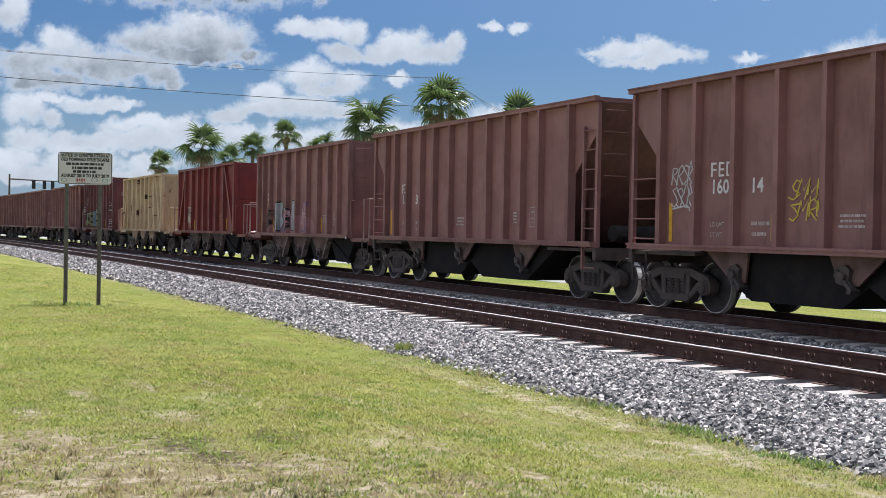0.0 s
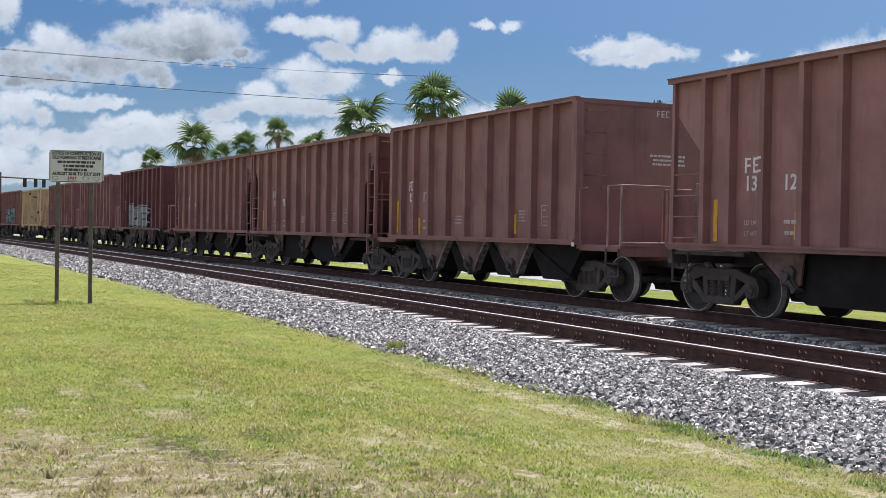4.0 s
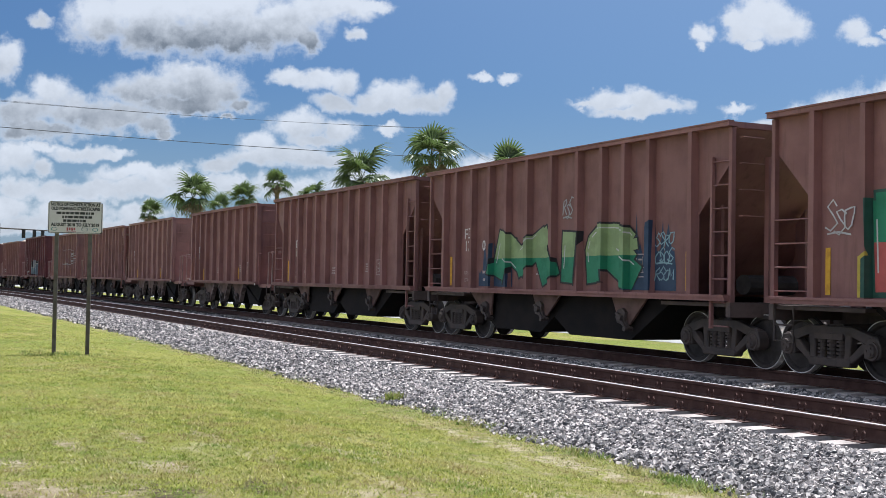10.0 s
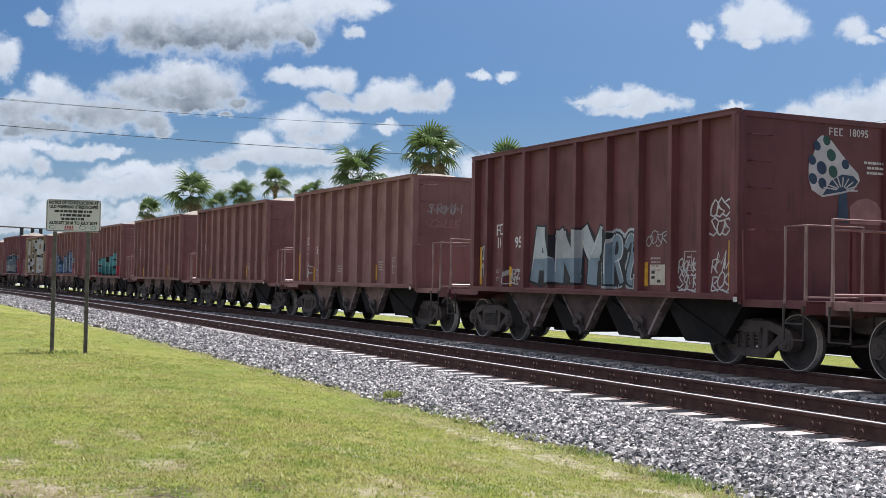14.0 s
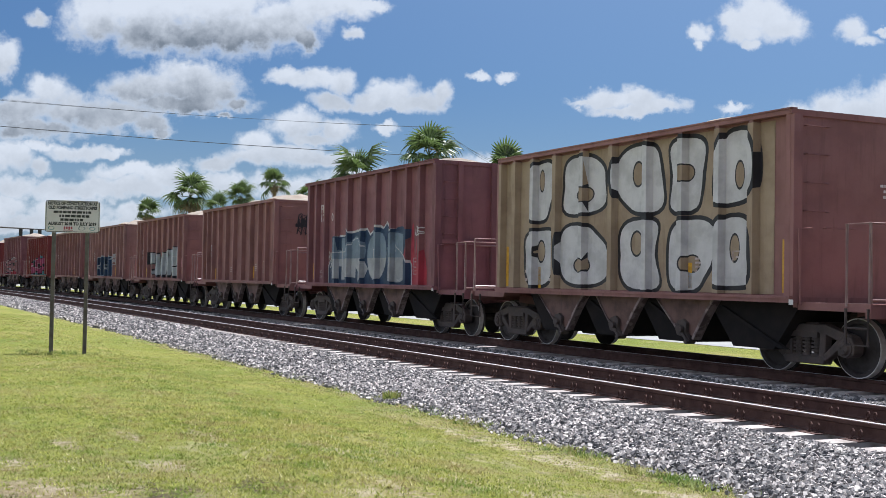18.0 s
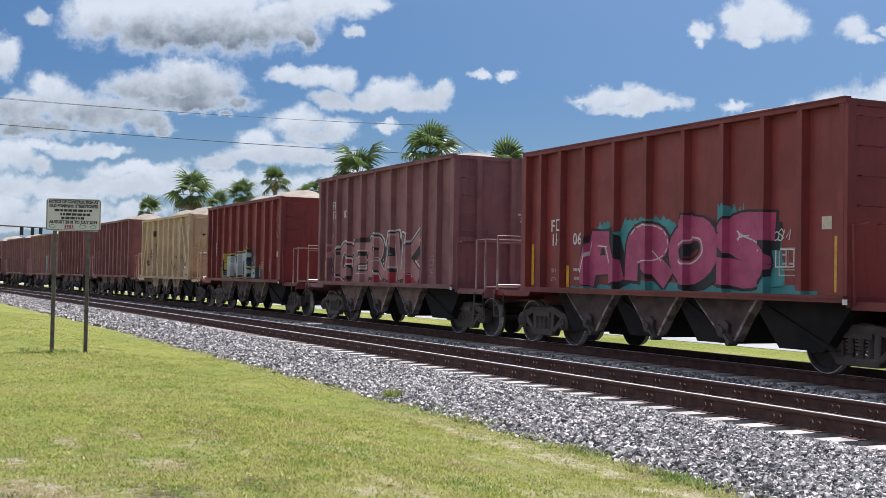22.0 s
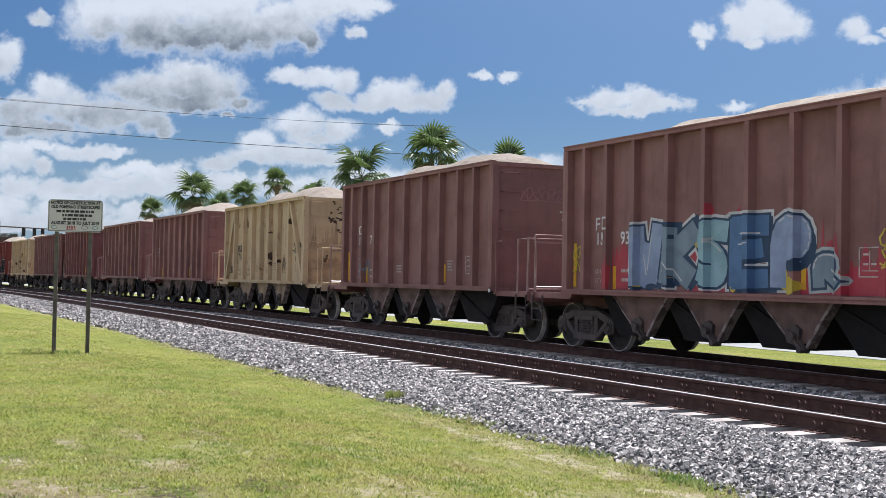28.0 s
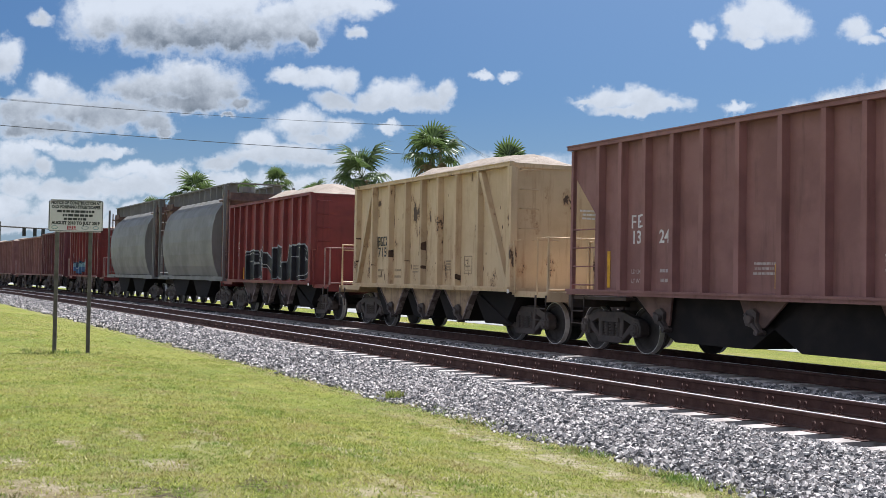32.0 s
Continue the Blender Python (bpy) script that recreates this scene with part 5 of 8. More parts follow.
INK = {
    "black": paint("black spray paint", (0.022, 0.020, 0.026)), "white": paint("white spray paint", (0.62, 0.60, 0.60)), "silver": paint("silver spray paint", (0.42, 0.42, 0.43)),
    "pale": paint("pale grey spray paint", (0.46, 0.49, 0.50)), "pink": paint("pink spray paint", (0.50, 0.22, 0.25)), "magenta": paint("magenta spray paint", (0.42, 0.07, 0.16)),
    "teal": paint("teal spray paint", (0.07, 0.27, 0.29)), "aqua": paint("turquoise spray paint", (0.16, 0.42, 0.43)), "sky": paint("pale blue spray paint", (0.30, 0.46, 0.52)),
    "blue": paint("blue spray paint", (0.10, 0.19, 0.36)), "navy": paint("dark blue spray paint", (0.026, 0.055, 0.115)), "slate": paint("grey-blue spray paint", (0.21, 0.27, 0.33)),
    "lavender": paint("lavender blue spray paint", (0.30, 0.36, 0.52)),
    "green": paint("green spray paint", (0.03, 0.24, 0.13)), "leaf": paint("dark green spray paint", (0.03, 0.10, 0.075)), "lime": paint("pale green spray paint", (0.32, 0.42, 0.20)),
    "coral": paint("coral red spray paint", (0.55, 0.11, 0.10)), "yellow": paint("yellow spray paint", (0.62, 0.46, 0.06)), "olive": paint("yellow-green spray paint", (0.27, 0.26, 0.145)),
    "dusk": paint("brown-black spray paint", (0.075, 0.040, 0.036)), "crimson": paint("crimson spray paint", (0.42, 0.045, 0.07)), "rose": paint("dusty rose spray paint", (0.38, 0.18, 0.19)), "violet": paint("violet spray paint", (0.18, 0.10, 0.17)),
}


# strokes of block letters in a unit field
STROKES = {
    "A": (((0, 0), (0.3, 1), (0.7, 1), (1, 0)), ((0.16, 0.36), (0.84, 0.36))), "B": (((0, 0), (0, 1), (0.8, 0.95), (0.6, 0.52), (1, 0.25), (0.7, 0), (0, 0)), ((0, 0.5), (0.6, 0.5))),
    "C": (((1, 0.82), (0.6, 1), (0.1, 0.85), (0, 0.3), (0.3, 0), (1, 0.12)),), "D": (((0, 0), (0.1, 1), (0.7, 0.95), (1, 0.55), (0.75, 0.05), (0, 0)),),
    "E": (((1, 1), (0.05, 1), (0, 0), (1, 0)), ((0, 0.5), (0.8, 0.55))), "F": (((1, 1), (0, 1), (0, 0)), ((0, 0.5), (0.75, 0.5))),
    "G": (((1, 0.85), (0.4, 1), (0, 0.6), (0.15, 0.05), (0.9, 0), (1, 0.42), (0.55, 0.45)),), "H": (((0, 0), (0, 1)), ((1, 0), (1, 1)), ((0, 0.5), (1, 0.5))),
    "I": (((0.5, 0), (0.5, 1)),), "J": (((0.9, 1), (1, 0.3), (0.6, 0), (0, 0.15)),), "K": (((0, 0), (0, 1)), ((1, 1), (0.1, 0.5), (1, 0))), "L": (((0.1, 1), (0, 0.05), (1, 0)),),
    "M": (((0, 0), (0.1, 1), (0.5, 0.35), (0.9, 1), (1, 0)),), "N": (((0, 0), (0.05, 1), (0.95, 0), (1, 1)),), "O": (((0.5, 1), (0, 0.7), (0.1, 0.1), (0.6, 0), (1, 0.35), (0.9, 0.9), (0.5, 1)),),
    "P": (((0, 0), (0, 1), (0.85, 0.95), (0.9, 0.5), (0.05, 0.42)),), "Q": (((0.5, 1), (0, 0.7), (0.1, 0.15), (0.7, 0.12), (1, 0.6), (0.5, 1)), ((0.6, 0.3), (1, 0))),
    "R": (((0, 0), (0, 1), (0.85, 0.95), (0.85, 0.55), (0.1, 0.5)), ((0.4, 0.5), (1, 0))), "S": (((1, 0.9), (0.3, 1), (0.05, 0.68), (0.9, 0.38), (0.75, 0), (0, 0.08)),),
    "T": (((0, 1), (1, 1)), ((0.5, 0), (0.5, 0.95))), "U": (((0, 1), (0.05, 0.15), (0.5, 0), (0.95, 0.15), (1, 1)),), "W": (((0, 1), (0.2, 0), (0.5, 0.6), (0.8, 0), (1, 1)),),
    "Y": (((0, 1), (0.5, 0.45), (1, 1)), ((0.5, 0.45), (0.45, 0))), "2": (((0, 0.8), (0.5, 1), (0.95, 0.75), (0.05, 0.05), (1, 0)),), "3": (((0, 0.95), (0.9, 0.95), (0.45, 0.55), (1, 0.25), (0.5, 0), (0, 0.1)),),
    "8": (((0.5, 0.5), (0.1, 0.8), (0.5, 1), (0.9, 0.8), (0.1, 0.2), (0.5, 0), (0.9, 0.2), (0.5, 0.5)),),
}


def letters(key, word, x0, x1, z0, z1, bold, rise=0.0, grow=0.0, only=None, lit=False):
    """Heavy sprayed block letters in a field of the car's side: each leaning its own way and pushed into the next one, its top rising by rise.
    lit: only the thin pale lines along the strokes."""
    if key in SHARED:
        return SHARED[key]
    out = bmesh.new()
    rnd = random.Random(sum(map(ord, word)) + int(x0 * 100))
    n = len(word)
    for k, ch in enumerate(word):
        cell = (x1 - x0) / n
        left, wide = x0 + cell * (k - 0.03 + rnd.uniform(-0.04, 0.04)), cell * rnd.uniform(1.0, 1.14)
        foot = z0 + (z1 - z0) * rnd.uniform(0.0, 0.04)
        high = (z1 - foot) * rnd.uniform(0.86, 1.0) + rise * ((k + 0.5) / n - 0.5)
        tilt = rnd.uniform(-0.10, 0.16)
        weight = min(wide * 0.42, high * 0.38) * (0.78 + 3.0 * bold)
        seed = rnd.random()
        if only is not None and k != only:
            continue
        jig = random.Random(int(seed * 9999))
        step = 0
        for line in STROKES[ch.upper()]:
            pts = []
            for u, v in line:
                u, v = u + jig.uniform(-0.05, 0.05), v + jig.uniform(-0.04, 0.04)
                pts.append(Vector((left + weight / 2 + (wide - weight) * (u + tilt * (v - 0.5)), foot + weight / 2 + (high - weight) * v)))
            rounded = ch.upper() in "BCDGJOPQRSU28"
            if rounded:
                # cut the corners twice
                for _ in range(2):
                    pts = [pts[0]] + [q for a, b in zip(pts, pts[1:]) for q in (a.lerp(b, 0.25), a.lerp(b, 0.75))] + [pts[-1]]
            heavy = weight / 2 * jig.uniform(0.92, 1.08) + grow * 1.2
            shown = (jig.uniform(0.0, 0.3), jig.uniform(0.45, 0.9))
            for at_step, (a, b) in enumerate(zip(pts, pts[1:])):
                d = (b - a).normalized()
                side = Vector((-d.y, d.x))
                if lit and rounded:
                    if not shown[0] <= at_step / len(pts) <= shown[1]:
                        continue
                    o = side * weight * 0.38
                    h, ext, a, b, flare = 0.014, 0.01, a + o, b + o, 1.0
                elif lit:
                    if step and jig.random() < 0.45:
                        continue
                    h, ext = 0.014, -0.1 * (b - a).length
                    o = side * weight * (0.36 if side.x < 0 else -0.36)
                    a, b, flare = a + o, b + o, 1.0
                elif rounded:
                    last = at_step in (0, len(pts) - 2)
                    h, ext, flare = heavy, weight * (0.30 if last else 0.13) + grow * (1.2 if last else 0.5), 1.0
                else:
                    h = weight / 2 * jig.uniform(0.86, 1.12) + grow * 1.2
                    ext, flare = weight * 0.36 + grow * 1.2, jig.uniform(0.85, 1.18)
                a, b = a - d * ext, b + d * ext
                q = [(a + side * h), (a - side * h), (b - side * h * flare), (b + side * h * flare)]
                out.faces.new([out.verts.new((c.x, -0.00006 * step, max(c.y, z0 - 0.03))) for c in q])
                step += 1
    me = bpy.data.meshes.new(key)
    out.to_mesh(me)
    out.free()
    SHARED[key] = me
    return me


def layer(car, name, me, key, posts, ink, lift, label=""):
    ob = part(name, wrap(me, key + "_on", 0, 0, posts), INK[ink], car, label)
    ob.location.y -= lift
    return ob


def halves(me, key, z):
    """The part of a flat mesh over z and the part under it."""
    made = []
    for k, s in (("up", -1), ("low", 1)):
        bm = bmesh.new()
        bm.from_mesh(me)
        bmesh.ops.bisect_plane(bm, geom=bm.verts[:] + bm.edges[:] + bm.faces[:], plane_co=(0, 0, z), plane_no=(0, 0, s), clear_outer=True)
        made.append(mesh_of(bm, key + k))
    return made


def cloud_shape(key, x0, x1, z0, z1, seed, bumps=0.12):
    """A sprayed backdrop with an uneven upper edge."""
    if key in SHARED:
        return SHARED[key]
    rnd = random.Random(seed)
    bm = bmesh.new()
    n = 26
    top = []
    for i in range(n + 1):
        u = i / n
        e = min(1, 6 * u, 6 * (1 - u))
        top.append((x0 + (x1 - x0) * u, z0 + (z1 - z0) * (0.35 + 0.65 * e) * (1 - bumps * 2 * rnd.random())))
    a = [bm.verts.new((x, 0, z0)) for x, z in top]
    b = [bm.verts.new((x, 0, z)) for x, z in top]
    for i in range(n):
        bm.faces.new((a[i], a[i + 1], b[i + 1], b[i]))
    SHARED[key] = mesh_of(bm, key)
    return SHARED[key]


def piece(car, posts, word, x0, x1, z0, z1, fill, edge="black", low="", rim="", rise=0.0, back="", back2="", spread=0.25, bold=0.035):
    """A painted word: backdrop, outer rim, dark edge and fill (in two colours where low is given)."""
    key = "%s%.2f%d%.2f" % (word, x0, len(posts), HALF)
    if back:
        layer(car, "painted_backdrop", cloud_shape(key + "b", x0 - spread, x1 + spread, z0 - 0.02, z1 + 0.12, len(word) + int(x0 * 10)), key + "b", posts, back, 0.0)
    if back2:
        layer(car, "painted_backdrop", cloud_shape(key + "b2", x1 - 0.7, x1 + 0.9, z0 - 0.02, z0 + 0.55 * (z1 - z0), 5), key + "b2", posts, back2, 0.0015)
    for k in range(len(word)):
        one = "%s_%d" % (key, k)
        if rim:
            layer(car, "painted_rim", letters(one + "r", word, x0, x1, z0 + 0.04, z1, bold, rise, 0.085, k), one + "r", posts, rim, 0.002)
        if len(word) > 1:
            layer(car, "painted_shadow", letters(one + "s", word, x0 + 0.09, x1 + 0.09, z0 + 0.02, z1 - 0.05, bold, rise, 0.035, k), one + "s", posts, edge, 0.0045)
        layer(car, "painted_outline", letters(one + "o", word, x0, x1, z0 + 0.04, z1, bold, rise, 0.038, k), one + "o", posts, edge, 0.007)
        shades = fill.split(",")
        body = letters(one + "f", word, x0, x1, z0 + 0.04, z1, bold, rise, 0.0, k)
        if low:
            up, under = halves(body, one, (z0 + z1) / 2 - 0.05)
            layer(car, "painted_letter", up, one + "u", posts, shades[k % len(shades)], 0.0095, "painted lettering")
            layer(car, "painted_letter", under, one + "l", posts, low, 0.0095)
        else:
            layer(car, "painted_letter", body, one + "f", posts, shades[k % len(shades)], 0.0095, "painted lettering")
        layer(car, "paint_linework", letters(one + "h", word, x0, x1, z0 + 0.04, z1, bold, rise, 0.0, k, True), one + "h", posts, "white", 0.012)


def specks(car, posts, x0, x1, z0, z1, ink, count, seed, size=0.05):
    """Sprayed dots over a painted piece."""
    rnd = random.Random(seed)
    bm = bmesh.new()
    for _ in range(count):
        x, z, r = rnd.uniform(x0, x1), rnd.uniform(z0, z1), size * rnd.uniform(0.4, 1.0)
        bm.faces.new([bm.verts.new((x + r * 0.7 * math.cos(a * 0.785), 0, z + r * math.sin(a * 0.785))) for a in range(8)])
    key = "specks%d" % seed
    ob = layer(car, "paint_spatter", mesh_of(bm, key), key, posts, ink, 0.008)
    ob["kind"] = "stuff"


def ribbon(bm, points, w):
    """One unbroken stroke through the points."""
    p = [Vector(q) for q in points]
    sides = []
    for i, q in enumerate(p):
        d = p[min(i + 1, len(p) - 1)] - p[max(i - 1, 0)]
        d = d.normalized() if d.length > 1e-5 else Vector((1, 0))
        n = Vector((-d.y, d.x)) * w / 2
        sides.append((bm.verts.new((q.x + n.x, 0, q.y + n.y)), bm.verts.new((q.x - n.x, 0, q.y - n.y))))
    for (a, b), (c, d) in zip(sides, sides[1:]):
        bm.faces.new((a, b, d, c))


def scrawl_mesh(key, w, h, seed, width=0.028, loops=9):
    """A quick tag: jagged and looping strokes side by side, with a flick under them."""
    if key in SHARED:
        return SHARED[key]
    rnd = random.Random(seed)
    bm = bmesh.new()
    count = max(3, min(8, loops))
    lines = 2 if h > 0.8 * w and h > 0.5 else 1
    for line in range(lines):
        foot, tall = h * line / lines, h / lines * 0.88
        for k in range(count):
            a, b = w * (k - 0.12) / count, w * (k + 1.25) / count
            lean = 0.25 * (b - a)
            kind = rnd.randrange(4)
            if kind == 0:
                pts = [(0, 0), (0.1, 1), (0.5, 0.3), (0.9, 1), (1, 0.05)]
            elif kind == 1:
                pts = [(0.9, 0.85), (0.5, 1), (0.1, 0.8), (0.5, 0.55), (0.95, 0.3), (0.5, 0), (0, 0.15)]
            elif kind == 2:
                pts = [(0.1, 0), (0.15, 0.9), (0.6, 1), (0.9, 0.75), (0.5, 0.5), (0.2, 0.5), (0.95, 0)]
            else:
                pts = [(0.5 + 0.45 * math.cos(0.8 * i), 0.5 + 0.48 * math.sin(0.8 * i)) for i in range(9)]
            ribbon(bm, [(a + (b - a) * u + lean * v + rnd.uniform(-0.035, 0.035) * w, foot + tall * (v * (1 + rnd.uniform(-0.15, 0.2)) + 0.12 * math.sin(3.1 * k + seed))) for u, v in pts], width)
    if seed % 2:
        ribbon(bm, [(0.05 * w, -0.04 * h), (0.5 * w, 0.02 * h), (w, -0.08 * h)], width)
    SHARED[key] = mesh_of(bm, key)
    return SHARED[key]


def scrawl(car, posts, x, z, w, h, ink, seed, width=0.028, loops=5):
    key = "scrawl%d_%.1f" % (seed, w)
    me = scrawl_mesh(key, w, h, seed, width * 1.2, loops)
    ob = part("painted_tag", wrap(me, key + "_%.2f_%d" % (x, len(posts)), x, z, posts), INK[ink], car)
    ob.location.y -= 0.008


def end_paint(car, me, ink, y, z, lift=0.0, x=9.25, label=""):
    """Paint on the forward end wall; the mesh's x runs across the car."""
    return part("painted_tag", me, INK[ink], car, label, Matrix.Translation((x + 0.006 + lift, y, z)) @ Matrix.Rotation(math.pi / 2, 4, "Z"))


def outline_letters(car, posts, word, x0, x1, z0, z1, ink, width=0.03):
    """Letters drawn as thin open strokes."""
    key = "stroke%s%.1f" % (word, x0)
    if key not in SHARED:
        rnd = random.Random(len(word))
        bm = bmesh.new()
        n = len(word)
        for k in range(n):
            a, b = x0 + (x1 - x0) * k / n, x0 + (x1 - x0) * (k + 0.88) / n
            m = (a + b) / 2
            h = z1 - z0
            loop = [(a, z0), (a + 0.1, z0 + 0.5 * h), (a + 0.22, z1 - 0.1), (m, z1 - 0.02), (b, z1 - 0.12), (b - 0.12, z0 + 0.62 * h), (b - 0.3, z0 + 0.45 * h), (m, z0 + 0.5 * h), (b - 0.05, z0 + 0.25 * h), (b - 0.15, z0 + 0.03)]
            ribbon(bm, [(x + rnd.uniform(-0.05, 0.05), z + rnd.uniform(-0.05, 0.05)) for x, z in loop], width)
        SHARED[key] = mesh_of(bm, key)
    ob = part("painted_tag", wrap(SHARED[key], key + "_on", 0, 0, posts), INK[ink], car, "loose outline lettering")
    ob.location.y -= 0.006


def bubbles(car, posts):
    """Two rows of huge swollen white shapes with black edges."""
    for a, b in ((0.02, 8.75),):
        bm = bmesh.new()
        bm.faces.new([bm.verts.new(v) for v in ((a, 0, 1.42), (b, 0, 1.42), (b, 0, 4.55), (a, 0, 4.55))])
        ob = part("painted_ground", wrap(mesh_of(bm, "tan_ground"), "tan_ground_on", 0, 0, posts), TAN_COAT, car, "streaky tan paint over the whole side")
    for row, (z0, z1) in enumerate(((3.05, 4.50), (1.45, 2.90))):
        for k in range(5):
            x0, w = (((1.25, 0.85), (2.45, 1.65), (4.5, 1.40), (5.95, 1.20), (7.38, 0.95)), ((0.95, 1.30), (2.45, 1.58), (4.4, 1.55), (6.05, 1.20), (7.32, 1.0)))[row][k]
            for kind, grow, ink, lift in (("edge", 0.09, "black", 0.002), ("swollen", 0.0, "white", 0.005)):
                key = "bubble%d%d%s" % (row, k, kind)
                bm = bmesh.new()
                n = 30
                cx, cz = x0 + w / 2, (z0 + z1) / 2
                waist = 0.22 if (k + row) % 2 else -0.05
                outer, inner = [], []
                for i in range(n):
                    t = 2 * math.pi * i / n
                    c, s = math.cos(t), math.sin(t)
                    lobe = 1 + 0.13 * math.sin(2 * t + 1.7 * k + row) + 0.09 * math.sin(3 * t + 2.3 * k)
                    px = math.copysign(abs(c) ** 0.7, c) * (w / 2) * (1 - waist * (1 - abs(s))) * lobe
                    pz = math.copysign(abs(s) ** 0.7, s) * (z1 - z0) / 2 * (0.5 + 0.5 * lobe) * 0.95
                    r = math.hypot(px, pz)
                    g = (r + grow) / r
                    outer.append(bm.verts.new((cx + px * g, 0, cz + pz * g)))
                    hole = 0.34 - grow * 0.6
                    inner.append(bm.verts.new((cx + 0.09 * math.sin(2.1 * k + row) + c * w / 2 * hole * (0.75 + 0.4 * (k % 2)), 0, cz + 0.24 * math.cos(2.6 * k + row) + s * (z1 - z0) / 2 * hole * (1.15 - 0.4 * (k % 2)))))
                for i in range(n):
                    j = (i + 1) % n
                    bm.faces.new((outer[i], outer[j], inner[j], inner[i]))
                me = mesh_of(bm, key)
                layer(car, "painted_shape", me, key, posts, ink, lift, "swollen white painted shape" if kind == "swollen" else "")


def rust_marks(car, posts, seed, count, end_too=True):
    """Chips and runs of dark rust on pale paint, on the side and on the forward end."""
    rnd = random.Random(seed)
    bm = bmesh.new()
    for k in range(count):
        x, z = rnd.uniform(0.2, 9.0), rnd.choice((rnd.uniform(1.45, 2.6), rnd.uniform(1.45, 4.4)))
        h, w = rnd.uniform(0.05, 0.42) ** 1.4, rnd.uniform(0.006, 0.026)
        if rnd.random() < 0.5:
            x = rnd.choice(posts) + rnd.choice((-0.10, 0.09)) + rnd.uniform(-0.02, 0.02)
            h, w = h * 2.4, w * 0.75
        if z + h > 4.55:
            z = 4.5 - h
        n = 6
        left = [bm.verts.new((x - w * math.sin(math.pi * (i + 0.3) / (n + 0.6)) * rnd.uniform(0.4, 1.2), 0, z + h * i / n)) for i in range(n + 1)]
        right = [bm.verts.new((x + w * math.sin(math.pi * (i + 0.3) / (n + 0.6)) * rnd.uniform(0.4, 1.2), 0, z + h * i / n)) for i in range(n + 1)]
        for i in range(n):
            bm.faces.new((left[i], right[i], right[i + 1], left[i + 1]))
    key = "rust%d" % seed
    ob = part("rust_wear", wrap(mesh_of(bm, key), key + "_on", 0, 0, posts), RUST_PAINT, car, "dark rust chips and runs")
    ob["kind"] = "stuff"
    if not end_too:
        return
    bm = bmesh.new()
    for k in range(count // 4):
        y, z = rnd.uniform(-0.9, 1.35), 4.4 - 2.4 * rnd.random() ** 1.3
        for _ in range(4):
            y, z = y + rnd.uniform(-0.08, 0.08), z + rnd.uniform(-0.10, 0.10)
            w, h = rnd.uniform(0.02, 0.07), rnd.uniform(0.02, 0.08)
            bm.faces.new([bm.verts.new((y + w * math.cos(a) * rnd.uniform(0.25, 1.2), -0.0002 * len(bm.faces), z + h * math.sin(a) * rnd.uniform(0.25, 1.2))) for a in [i * math.pi / 4 for i in range(8)]])
    # a ragged film of dirt that has splashed up the end
    for high, coat, lift in ((3.35, END_DUST, -0.004), (2.7, TAN_PLATE, -0.003)):
        film = bmesh.new()
        y, last = -1.42, None
        while y < 1.42:
            z = SILL + (high - SILL) * rnd.uniform(0.55, 1.15)
            edge = [film.verts.new((y, 0, SILL + 0.01)), film.verts.new((y, 0, z))]
            if last:
                film.faces.new((last[0], edge[0], edge[1], last[1]))
            last, y = edge, y + rnd.uniform(0.02, 0.07)
        ob = end_paint(car, mesh_of(film, "dirt_film"), "black", 0, 0, lift)
        ob.name = "dirt_film"
        ob.material_slots[0].material = coat
        ob["label"] = "brown dirt film on the lower end"
    ob = end_paint(car, mesh_of(bm, "end_rust"), "black", 0, 0)
    ob.name, ob["kind"] = "rust_wear", "stuff"
    ob.material_slots[0].material = RUST_PAINT


TAN_COAT = surface("streaky tan coat", (0.37, 0.28, 0.19), (0.27, 0.195, 0.13), 1.2, 0.7, bump=0.05, streak=0.4, streak_colour=(0.13, 0.08, 0.05))
RUST_PAINT = surface("rust chips", (0.085, 0.045, 0.028), (0.04, 0.024, 0.018), 6, 0.9, bump=0.2)


def white_panel(c, p, x, z, w=0.45, h=0.42):
    """A square data panel painted white, with dark print."""
    bm = bmesh.new()
    box(bm, x, x + w, -0.003, 0, z, z + h)
    part("data_panel", wrap(mesh_of(bm, "data_panel"), "data_panel%.2f%.2f" % (x, z), 0, 0, p), CREAM, c, "square white data panel")
    if w > 0.3:
        bm = bmesh.new()
        for u, v in ((0.12, 0.55), (0.12, 0.30), (0.5, 0.12)):
            box(bm, x + w * u, x + w * (u + 0.22), -0.002, 0, z + h * v, z + h * (v + 0.14))
        part("stencil", wrap(mesh_of(bm, "panel_print"), "panel_print%.2f%.2f" % (x, z), 0, 0, p), BLACK, c).location.y -= 0.006


def art_16014(c, p):
    scrawl(c, p, 1.15, 2.15, 0.75, 0.9, "white", 3, 0.026, 5)
    scrawl(c, p, 4.2, 1.9, 0.75, 0.75, "yellow", 4, 0.026, 4)


